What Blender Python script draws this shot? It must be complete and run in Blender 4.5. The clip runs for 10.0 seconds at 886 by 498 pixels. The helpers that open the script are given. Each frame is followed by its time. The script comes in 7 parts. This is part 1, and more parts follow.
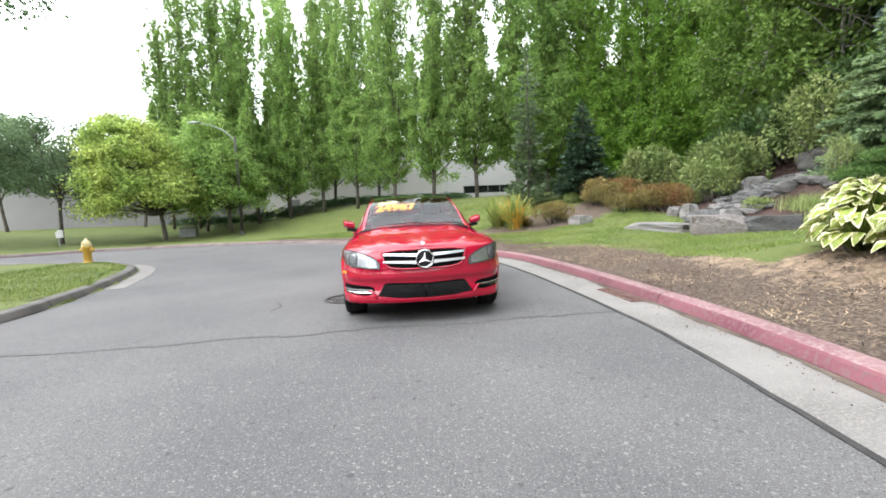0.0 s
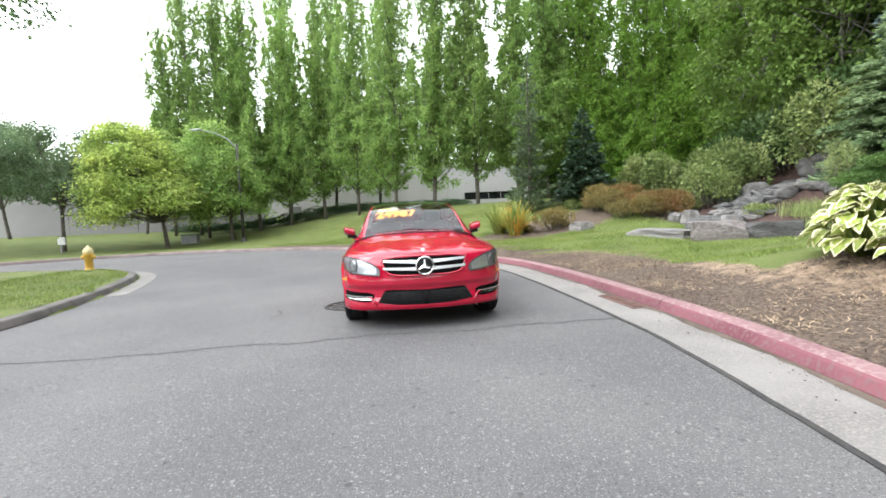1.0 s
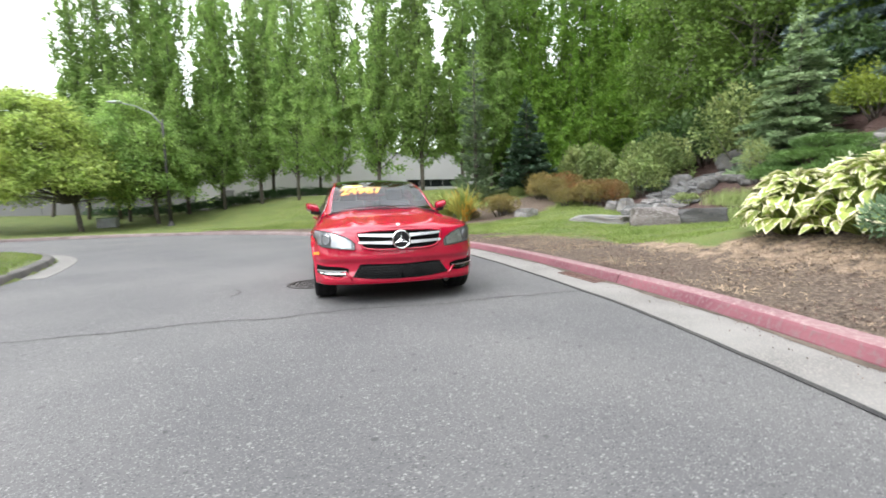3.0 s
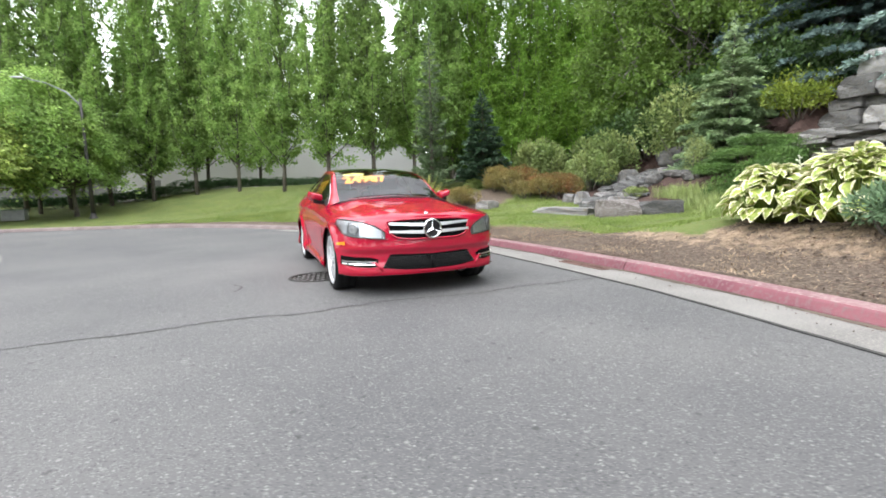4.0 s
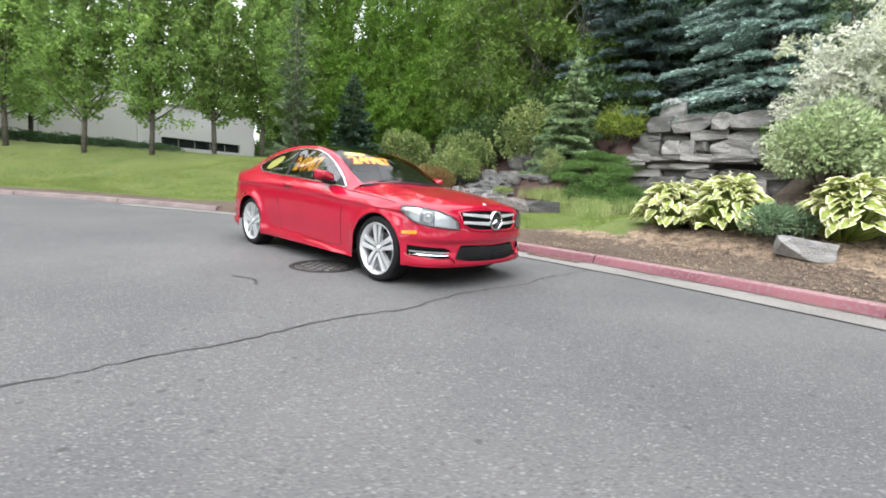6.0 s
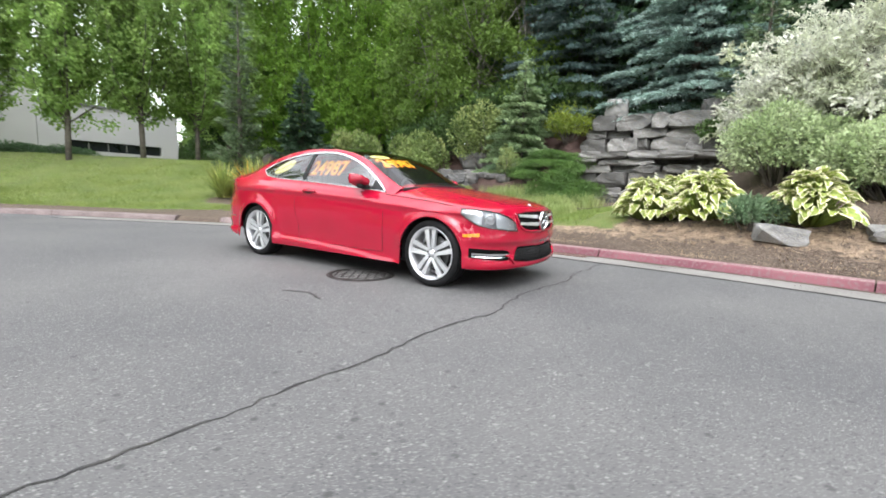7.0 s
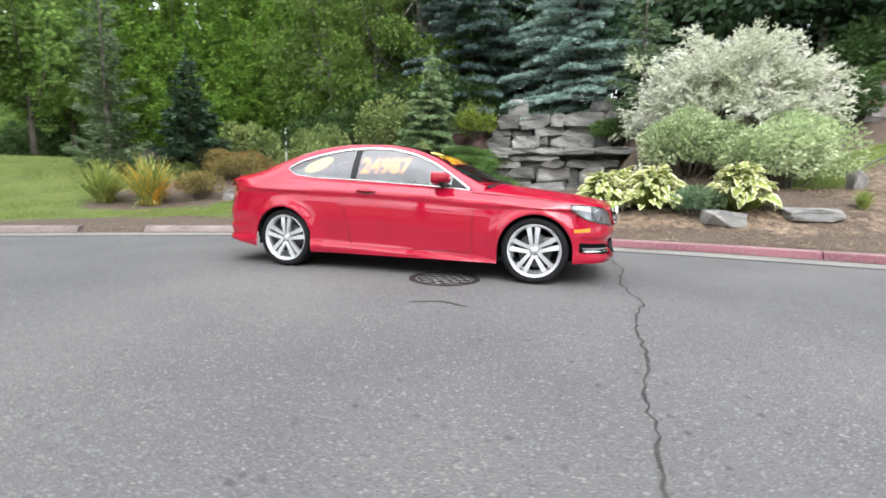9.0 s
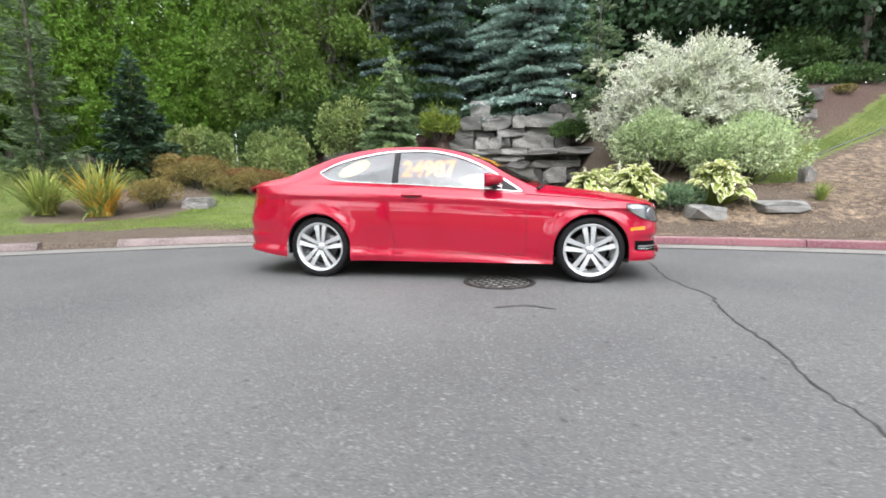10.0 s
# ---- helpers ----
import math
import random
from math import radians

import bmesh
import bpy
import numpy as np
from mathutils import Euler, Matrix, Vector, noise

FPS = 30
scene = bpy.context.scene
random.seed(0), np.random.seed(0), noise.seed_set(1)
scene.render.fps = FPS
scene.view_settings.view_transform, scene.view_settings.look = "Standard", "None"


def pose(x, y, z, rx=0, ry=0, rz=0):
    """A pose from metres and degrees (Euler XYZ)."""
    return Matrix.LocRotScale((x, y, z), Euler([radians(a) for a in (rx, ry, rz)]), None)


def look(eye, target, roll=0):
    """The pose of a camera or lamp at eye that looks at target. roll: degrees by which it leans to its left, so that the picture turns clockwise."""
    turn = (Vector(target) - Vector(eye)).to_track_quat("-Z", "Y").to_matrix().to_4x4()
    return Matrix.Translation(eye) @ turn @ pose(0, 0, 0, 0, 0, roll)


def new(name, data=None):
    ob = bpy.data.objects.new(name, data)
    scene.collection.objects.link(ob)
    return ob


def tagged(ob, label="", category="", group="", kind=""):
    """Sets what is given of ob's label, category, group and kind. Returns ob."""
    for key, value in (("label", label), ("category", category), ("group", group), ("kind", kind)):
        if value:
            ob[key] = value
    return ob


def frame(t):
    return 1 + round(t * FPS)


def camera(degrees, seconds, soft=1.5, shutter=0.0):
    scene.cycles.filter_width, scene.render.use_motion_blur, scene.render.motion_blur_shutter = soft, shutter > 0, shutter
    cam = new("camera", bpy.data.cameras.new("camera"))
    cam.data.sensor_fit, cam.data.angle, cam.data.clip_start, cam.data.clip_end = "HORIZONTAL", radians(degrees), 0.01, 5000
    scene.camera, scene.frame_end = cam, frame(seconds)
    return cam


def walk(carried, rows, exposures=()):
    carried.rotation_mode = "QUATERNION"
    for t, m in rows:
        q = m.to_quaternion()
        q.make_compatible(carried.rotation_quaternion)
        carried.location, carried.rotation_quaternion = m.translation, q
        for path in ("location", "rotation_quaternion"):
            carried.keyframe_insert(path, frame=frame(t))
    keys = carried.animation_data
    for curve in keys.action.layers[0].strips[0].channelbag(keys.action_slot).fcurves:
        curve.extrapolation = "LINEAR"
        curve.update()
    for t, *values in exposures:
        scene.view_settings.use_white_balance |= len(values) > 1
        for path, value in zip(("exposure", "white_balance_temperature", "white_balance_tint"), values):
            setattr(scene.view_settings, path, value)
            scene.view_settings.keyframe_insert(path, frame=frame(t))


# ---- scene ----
cam = camera(90.1, 10.0, 1.7, 0.4)
PATH = [
    (0, (-0.366, -6.591, 1.134), (-0.119, -4.614, 0.963), -2.5),
    (0.5, (-0.354, -6.587, 1.131), (-0.095, -4.61, 0.971), -2.8),
    (1, (-0.354, -6.588, 1.136), (-0.111, -4.608, 0.994), -2.6),
    (1.5, (-0.354, -6.582, 1.135), (-0.104, -4.603, 0.99), -2.2),
    (2, (-0.363, -6.599, 1.117), (-0.103, -4.619, 1.019), -2.3),
    (2.5, (-0.432, -6.6, 1.077), (-0.159, -4.625, 0.921), -0.5),
    (2.7, (-0.532, -6.59, 1.025), (-0.17, -4.631, 0.849), -0.7),
    (3.8, (-1.444, -6.264, 0.981), (-0.692, -4.426, 0.74), -1.8),
    (4, (-1.61, -6.163, 0.972), (-0.828, -4.338, 0.734), -1.3),
    (4.5, (-2.112, -5.875, 0.969), (-1.127, -4.153, 0.718), 0.0),
    (5, (-2.573, -5.551, 0.975), (-1.381, -3.97, 0.696), 1.8),
    (5.5, (-3.063, -5.195, 0.985), (-1.766, -3.701, 0.693), 2.4),
    (5.7, (-3.273, -5.014, 0.974), (-1.9, -3.588, 0.684), 3.2),
    (6.8, (-4.153, -4.012, 0.936), (-2.549, -2.844, 0.685), 2.4),
    (7, (-4.271, -3.815, 0.933), (-2.625, -2.711, 0.667), 2.2),
    (7.2, (-4.367, -3.632, 0.946), (-2.697, -2.572, 0.65), 2.2),
    (7.5, (-4.499, -3.31, 0.926), (-2.805, -2.288, 0.628), 1.4),
    (8, (-4.767, -2.815, 0.889), (-2.994, -1.928, 0.626), 2.6),
    (8.5, (-4.96, -2.282, 0.88), (-3.135, -1.525, 0.569), 3.4),
    (9, (-5.107, -1.728, 0.89), (-3.205, -1.168, 0.623), 1.0),
    (9.5, (-5.224, -1.187, 0.891), (-3.283, -0.802, 0.6), -0.1),
    (10, (-5.252, -0.632, 0.895), (-3.293, -0.324, 0.637), -0.4),
]
walk(cam, [(t, look(eye, target, roll)) for t, eye, target, roll in PATH], [(0, 0.03), (4, -0.02), (8, -0.1), (10, -0.11)])

# ---- light: bright overcast sky, one wide soft sun ----
world = bpy.data.worlds.new("sky")
scene.world = world
world.use_nodes = True
wn, wl = world.node_tree.nodes, world.node_tree.links
wn.clear()
sky = wn.new("ShaderNodeTexSky")
sky.sky_type, sky.sun_disc = "NISHITA", False
sky.air_density, sky.dust_density = 1.0, 4.0
cloud = wn.new("ShaderNodeMixRGB")
cloud.inputs[0].default_value = 0.88
cloud.inputs[2].default_value = (18.7, 19.2, 20.3, 1)
bg = wn.new("ShaderNodeBackground")
bg.inputs[1].default_value = 0.16
# thin cloud glows round the hidden sun
SUN_WAY = Vector((-0.62, -0.2, 0.76)).normalized()
sky.sun_elevation, sky.sun_rotation = math.asin(SUN_WAY.z), math.atan2(SUN_WAY.x, SUN_WAY.y)
wtc, wdot = wn.new("ShaderNodeTexCoord"), wn.new("ShaderNodeVectorMath")
wdot.operation = "DOT_PRODUCT"
wdot.inputs[1].default_value = SUN_WAY
wcl, wpow, wmul, wadd = wn.new("ShaderNodeMath"), wn.new("ShaderNodeMath"), wn.new("ShaderNodeMath"), wn.new("ShaderNodeMath")
wcl.operation, wpow.operation, wmul.operation = "MAXIMUM", "POWER", "MULTIPLY"
wcl.inputs[1].default_value, wpow.inputs[1].default_value, wmul.inputs[1].default_value, wadd.inputs[1].default_value = 0.0, 3.0, 0.24, 0.155
wl.new(wtc.outputs["Generated"], wdot.inputs[0])
wl.new(wdot.outputs["Value"], wcl.inputs[0])
wl.new(wcl.outputs[0], wpow.inputs[0])
wl.new(wpow.outputs[0], wmul.inputs[0])
wl.new(wmul.outputs[0], wadd.inputs[0])
# broken cloud: brighter and duller patches
wcn, wmr, wm2 = wn.new("ShaderNodeTexNoise"), wn.new("ShaderNodeMapRange"), wn.new("ShaderNodeMath")
wcn.inputs["Scale"].default_value, wcn.inputs["Detail"].default_value = 2.6, 5
wmr.inputs[1].default_value, wmr.inputs[2].default_value, wmr.inputs[3].default_value, wmr.inputs[4].default_value = 0.36, 0.64, 0.7, 1.35
wm2.operation = "MULTIPLY"
wl.new(wtc.outputs["Generated"], wcn.inputs["Vector"])
wl.new(wcn.outputs["Fac"], wmr.inputs[0])
wl.new(wadd.outputs[0], wm2.inputs[0])
wl.new(wmr.outputs[0], wm2.inputs[1])
wl.new(wm2.outputs[0], bg.inputs[1])
wout = wn.new("ShaderNodeOutputWorld")
wl.new(sky.outputs[0], cloud.inputs[1])
wl.new(cloud.outputs[0], bg.inputs[0])
wl.new(bg.outputs[0], wout.inputs[0])
sun = new("sun", bpy.data.lights.new("sun", "SUN"))
sun.data.energy, sun.data.angle, sun.data.color = 1.2, radians(30), (1.0, 0.98, 0.96)
sun.matrix_world = look(SUN_WAY * 50, (0, 0, 0))

# ---- materials ----


def surf(name, c1, c2, scale=3.0, rough=0.8, bump=0.2, fine=60.0, c3=None, metal=0.0, coat=0.0, island=0.0, thing=0.0, depth=0.01, spec=0.5, coarse=None):
    """A surface whose colour wanders between c1 and c2 at a coarse scale, speckled with c3 at a fine one."""
    m = bpy.data.materials.new(name)
    m.use_nodes = True
    n, l = m.node_tree.nodes, m.node_tree.links
    p = n["Principled BSDF"]
    p.inputs["Metallic"].default_value = metal
    p.inputs["Coat Weight"].default_value = coat
    p.inputs["Coat Roughness"].default_value = 0.03
    p.inputs["Specular IOR Level"].default_value = spec
    tc = n.new("ShaderNodeTexCoord")
    a = n.new("ShaderNodeTexNoise")
    a.inputs["Scale"].default_value, a.inputs["Detail"].default_value = scale, 6
    b = n.new("ShaderNodeTexNoise")
    b.inputs["Scale"].default_value, b.inputs["Detail"].default_value = fine, 4
    l.new(tc.outputs["Object"], a.inputs["Vector"])
    l.new(tc.outputs["Object"], b.inputs["Vector"])
    ra = n.new("ShaderNodeValToRGB")
    ra.color_ramp.elements[0].position, ra.color_ramp.elements[1].position = 0.35, 0.65
    ra.color_ramp.elements[0].color, ra.color_ramp.elements[1].color = (*c1, 1), (*c2, 1)
    l.new(a.outputs["Fac"], ra.inputs[0])
    col = ra.outputs[0]
    if c3:
        rb = n.new("ShaderNodeValToRGB")
        rb.color_ramp.elements[0].position, rb.color_ramp.elements[1].position = 0.48, 0.66
        l.new(b.outputs["Fac"], rb.inputs[0])
        mx = n.new("ShaderNodeMixRGB")
        mx.inputs[2].default_value = (*c3, 1)
        l.new(rb.outputs[0], mx.inputs[0])
        l.new(col, mx.inputs[1])
        col = mx.outputs[0]
    if island or thing:
        hs = n.new("ShaderNodeHueSaturation")
        add = None
        if island:
            g = n.new("ShaderNodeNewGeometry")
            mr = n.new("ShaderNodeMapRange")
            mr.inputs[3].default_value, mr.inputs[4].default_value = 1 - island, 1 + island
            l.new(g.outputs["Random Per Island"], mr.inputs[0])
            add = mr.outputs[0]
        if thing:
            o = n.new("ShaderNodeObjectInfo")
            mo = n.new("ShaderNodeMapRange")
            mo.inputs[3].default_value, mo.inputs[4].default_value = 1 - thing, 1 + thing
            l.new(o.outputs["Random"], mo.inputs[0])
            if add:
                mu = n.new("ShaderNodeMath")
                mu.operation = "MULTIPLY"
                l.new(add, mu.inputs[0])
                l.new(mo.outputs[0], mu.inputs[1])
                add = mu.outputs[0]
            else:
                add = mo.outputs[0]
        l.new(add, hs.inputs["Value"])
        l.new(col, hs.inputs["Color"])
        col = hs.outputs[0]
    l.new(col, p.inputs["Base Color"])
    rr = n.new("ShaderNodeMapRange")
    rr.inputs[3].default_value, rr.inputs[4].default_value = max(0.02, rough - 0.08), min(1, rough + 0.08)
    l.new(b.outputs["Fac"], rr.inputs[0])
    l.new(rr.outputs[0], p.inputs["Roughness"])
    if bump:
        bp = n.new("ShaderNodeBump")
        bp.inputs["Strength"].default_value, bp.inputs["Distance"].default_value = bump, depth
        l.new(b.outputs["Fac"], bp.inputs["Height"])
        if coarse:
            b2 = n.new("ShaderNodeBump")
            b2.inputs["Strength"].default_value, b2.inputs["Distance"].default_value = coarse, 0.1
            l.new(a.outputs["Fac"], b2.inputs["Height"])
            l.new(b2.outputs[0], bp.inputs["Normal"])
        l.new(bp.outputs[0], p.inputs["Normal"])
    return m


def leaf(name, c1, c2, through_light=0.35, rough=0.5, vary=0.3, scale=0.8):
    """Foliage: colour varies leaf by leaf and in drifts, and some light passes through."""
    c1, c2 = [(min(0.85, 1.5 * r), min(0.85, 1.36 * g), min(0.85, 1.85 * b)) for r, g, b in (c1, c2)]
    m = surf(name, c1, c2, scale, rough, 0, 40, island=vary, thing=0.12, spec=0.3)
    n, l = m.node_tree.nodes, m.node_tree.links
    p = n["Principled BSDF"]
    t = n.new("ShaderNodeBsdfTranslucent")
    mix = n.new("ShaderNodeMixShader")
    mix.inputs[0].default_value = through_light
    src = p.inputs["Base Color"].links[0].from_socket
    l.new(src, t.inputs["Color"])
    l.new(p.outputs[0], mix.inputs[1])
    l.new(t.outputs[0], mix.inputs[2])
    l.new(mix.outputs[0], n["Material Output"].inputs[0])
    return m


def glass(name, tint=(0.6, 0.66, 0.66), rough=0.0, ior=1.9):
    """Thin tinted glass: clear through with a real surface gloss."""
    m = bpy.data.materials.new(name)
    m.use_nodes = True
    n, l = m.node_tree.nodes, m.node_tree.links
    n.remove(n["Principled BSDF"])
    t, g, f, mix = n.new("ShaderNodeBsdfTransparent"), n.new("ShaderNodeBsdfGlossy"), n.new("ShaderNodeFresnel"), n.new("ShaderNodeMixShader")
    t.inputs[0].default_value, g.inputs["Roughness"].default_value = (*tint, 1), rough
    f.inputs[0].default_value = ior
    l.new(f.outputs[0], mix.inputs[0])
    l.new(t.outputs[0], mix.inputs[1])
    l.new(g.outputs[0], mix.inputs[2])
    l.new(mix.outputs[0], n["Material Output"].inputs[0])
    return m




def asphalt():
    """Asphalt with the stones of its aggregate, each its own grey, worn in drifts."""
    m = surf("asphalt", (0.073, 0.0725, 0.0735), (0.104, 0.102, 0.1), 0.5, 0.82, 0.35, 60, depth=0.004)
    n, l = m.node_tree.nodes, m.node_tree.links
    p = n["Principled BSDF"]
    base = p.inputs["Base Color"].links[0].from_socket
    tc = n["Texture Coordinate"]
    col = base
    for scale, lo, hi, tone in ((140, 0.58, 1.0, (0.25, 0.248, 0.24)), (70, 0.87, 1.0, (0.26, 0.255, 0.245)), (95, 0.66, 0.95, (0.022, 0.022, 0.024)), (38, 0.968, 1.0, (0.2, 0.196, 0.188)), (24, 0.965, 1.0, (0.03, 0.03, 0.03))):
        v = n.new("ShaderNodeTexVoronoi")
        v.inputs["Scale"].default_value = scale
        l.new(tc.outputs["Object"], v.inputs["Vector"])
        sep = n.new("ShaderNodeSeparateColor")
        l.new(v.outputs["Color"], sep.inputs[0])
        mr = n.new("ShaderNodeMapRange")
        mr.inputs[1].default_value, mr.inputs[2].default_value, mr.inputs[4].default_value = lo, hi, 0.75
        l.new(sep.outputs[0], mr.inputs[0])
        ed = n.new("ShaderNodeMapRange")
        ed.inputs[1].default_value, ed.inputs[2].default_value, ed.inputs[3].default_value, ed.inputs[4].default_value = 0.3, 0.55, 1.0, 0.0
        l.new(v.outputs["Distance"], ed.inputs[0])
        mu = n.new("ShaderNodeMath")
        mu.operation = "MULTIPLY"
        l.new(mr.outputs[0], mu.inputs[0])
        l.new(ed.outputs[0], mu.inputs[1])
        mx = n.new("ShaderNodeMixRGB")
        mx.inputs[2].default_value = (*tone, 1)
        l.new(mu.outputs[0], mx.inputs[0])
        l.new(col, mx.inputs[1])
        col = mx.outputs[0]
    l.new(col, p.inputs["Base Color"])
    return m


ASPHALT = asphalt()
CONCRETE = surf("gutter_concrete", (0.135, 0.13, 0.122), (0.19, 0.184, 0.172), 1.6, 0.85, 0.4, 70, (0.23, 0.215, 0.195))
CURB_RED = surf("red_curb_paint", (0.12, 0.036, 0.05), (0.175, 0.062, 0.075), 1.4, 0.8, 0.5, 26, (0.15, 0.085, 0.088), thing=0.1)
CURB_TOP = surf("pale_pink_curb_paint", (0.165, 0.083, 0.09), (0.22, 0.128, 0.131), 1.8, 0.85, 0.5, 30, (0.25, 0.178, 0.17), thing=0.1)
SILT = surf("brown_gutter_silt", (0.055, 0.042, 0.031), (0.105, 0.083, 0.063), 4, 0.95, 0.6, 60)
CURB_GREY = surf("weathered_curb", (0.115, 0.088, 0.085), (0.19, 0.15, 0.145), 2.2, 0.85, 0.5, 45, (0.24, 0.19, 0.18), thing=0.1)
CURB_DARK = surf("dark_curb", (0.07, 0.068, 0.062), (0.13, 0.12, 0.11), 2.2, 0.9, 0.5, 45, thing=0.1)
TAR = surf("tar_joint", (0.02, 0.02, 0.02), (0.045, 0.043, 0.04), 8, 0.9, 0.5, 120)
IRON = surf("cast_iron", (0.02, 0.019, 0.018), (0.04, 0.036, 0.034), 8, 0.65, 0.4, 120, metal=0.4)
BARK = surf("bark", (0.07, 0.06, 0.05), (0.13, 0.115, 0.095), 6, 0.9, 0.8, 30, depth=0.03)
BIRCH = surf("pale_bark", (0.1, 0.095, 0.08), (0.2, 0.19, 0.165), 4, 0.85, 0.5, 25, depth=0.02)
ROCK = surf("grey_rock", (0.1, 0.1, 0.1), (0.26, 0.255, 0.247), 1.3, 0.85, 0.9, 9, (0.16, 0.14, 0.12), thing=0.25, depth=0.05, coarse=0.5)
SLAB = surf("slab_rock", (0.1, 0.085, 0.078), (0.18, 0.16, 0.15), 1.8, 0.85, 0.7, 14, (0.2, 0.19, 0.18), thing=0.2, depth=0.04)
WALLGREY = surf("painted_concrete_wall", (0.19, 0.186, 0.186), (0.225, 0.221, 0.218), 0.25, 0.85, 0.15, 40)
WALLPALE = surf("pale_concrete_wall", (0.42, 0.412, 0.41), (0.47, 0.462, 0.458), 0.25, 0.85, 0.15, 40)
WINGWALL = surf("pale_painted_concrete", (0.42, 0.412, 0.42), (0.48, 0.47, 0.478), 0.3, 0.85, 0.15, 40)
WALLBAND = surf("dark_wall_band", (0.14, 0.14, 0.145), (0.18, 0.18, 0.18), 0.4, 0.7, 0.1, 40)
DARKGLASS = surf("dark_window", (0.01, 0.012, 0.014), (0.02, 0.022, 0.025), 1, 0.1, 0, 30)
L_POPLAR = leaf("poplar_leaf", (0.13, 0.235, 0.046), (0.205, 0.325, 0.07), 0.62)
L_BRIGHT = leaf("hornbeam_leaf", (0.095, 0.2, 0.02), (0.155, 0.285, 0.035), 0.55)
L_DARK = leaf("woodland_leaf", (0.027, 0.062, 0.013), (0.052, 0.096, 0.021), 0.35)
# woodland_leaf darkened: the wood's shade is put into the colour
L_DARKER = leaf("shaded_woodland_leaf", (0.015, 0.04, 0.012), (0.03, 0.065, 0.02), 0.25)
L_MAPLE = leaf("yellow_green_maple_leaf", (0.19, 0.29, 0.055), (0.3, 0.39, 0.08), 0.5, vary=0.42)
L_MAPLE2 = leaf("green_maple_leaf", (0.15, 0.265, 0.055), (0.235, 0.36, 0.075), 0.52, vary=0.4)
L_FIR = leaf("dark_fir_needle", (0.018, 0.042, 0.016), (0.032, 0.066, 0.025), 0.12)
L_PINE = leaf("pine_needle", (0.06, 0.105, 0.036), (0.1, 0.15, 0.058), 0.25)
L_SPRUCE = leaf("green_spruce_needle", (0.12, 0.2, 0.07), (0.2, 0.29, 0.11), 0.25)
L_BLUE = leaf("blue_spruce_needle", (0.13, 0.215, 0.135), (0.225, 0.325, 0.215), 0.15)
L_BLUED = leaf("dark_blue_spruce_needle", (0.05, 0.09, 0.062), (0.09, 0.14, 0.095), 0.12)
L_RHODO = leaf("rhododendron_leaf", (0.088, 0.14, 0.03), (0.165, 0.215, 0.055), 0.25)
L_BRONZE = leaf("bronze_shrub_leaf", (0.11, 0.1, 0.024), (0.16, 0.078, 0.024), 0.3, scale=1.2)
L_OLIVE = leaf("olive_shrub_leaf", (0.12, 0.12, 0.03), (0.19, 0.155, 0.04), 0.3)
L_YELLOW = leaf("yellow_shrub_leaf", (0.095, 0.15, 0.016), (0.155, 0.2, 0.022), 0.35)
L_WILLOW = leaf("white_variegated_leaf", (0.33, 0.4, 0.19), (0.5, 0.555, 0.36), 0.4, vary=0.36)
L_VARIEG = leaf("pale_green_variegated_leaf", (0.2, 0.29, 0.1), (0.32, 0.4, 0.18), 0.35, vary=0.4)
L_HEDGE = leaf("hedge_leaf", (0.03, 0.075, 0.02), (0.05, 0.11, 0.028), 0.25)
L_PHORM = leaf("flax_leaf_green", (0.12, 0.2, 0.04), (0.3, 0.32, 0.07), 0.3)
L_PHORMY = leaf("flax_leaf_yellow", (0.36, 0.31, 0.04), (0.42, 0.22, 0.03), 0.3)
L_GRASS = leaf("grass_blade", (0.108, 0.172, 0.03), (0.165, 0.222, 0.047), 0.3)
L_REED = leaf("reed_blade", (0.14, 0.21, 0.05), (0.22, 0.27, 0.08), 0.3)
L_MOSS = leaf("creeping_juniper", (0.045, 0.1, 0.018), (0.078, 0.15, 0.028), 0.2)
BANKROCK = surf("weathered_bank_rock", (0.05, 0.05, 0.05), (0.135, 0.132, 0.128), 2.4, 0.85, 0.9, 16, (0.12, 0.11, 0.09), thing=0.25, depth=0.05)
WALLROCK = surf("stacked_wall_rock", (0.1, 0.1, 0.097), (0.27, 0.265, 0.255), 1.7, 0.85, 0.9, 12, (0.16, 0.145, 0.12), thing=0.55, depth=0.05)
PALEROCK = surf("pale_rock", (0.15, 0.15, 0.15), (0.3, 0.295, 0.287), 2.2, 0.85, 0.7, 18, (0.24, 0.23, 0.2), thing=0.15, depth=0.03)
L_BIRCH = leaf("birch_leaf", (0.068, 0.13, 0.018), (0.11, 0.185, 0.03), 0.48)
L_STREET = leaf("grey_green_street_leaf", (0.07, 0.125, 0.045), (0.115, 0.18, 0.066), 0.5)
SLATE = surf("dark_slate", (0.04, 0.042, 0.043), (0.12, 0.12, 0.118), 2.2, 0.8, 0.8, 14, (0.1, 0.095, 0.085), thing=0.3, depth=0.04)
L_GREYG = leaf("grey_green_juniper", (0.065, 0.12, 0.045), (0.105, 0.165, 0.068), 0.2)
CHROME = surf("chrome", (0.75, 0.76, 0.77), (0.8, 0.8, 0.81), 3, 0.1, 0, 60, metal=1.0)

# ---- mesh helpers ----


def mesh_of(verts, faces, smooth=False):
    me = bpy.data.meshes.new("mesh")
    me.from_pydata([tuple(v) for v in verts], [], [tuple(f) for f in faces])
    if smooth:
        me.polygons.foreach_set("use_smooth", [True] * len(me.polygons))
    me.update()
    return me


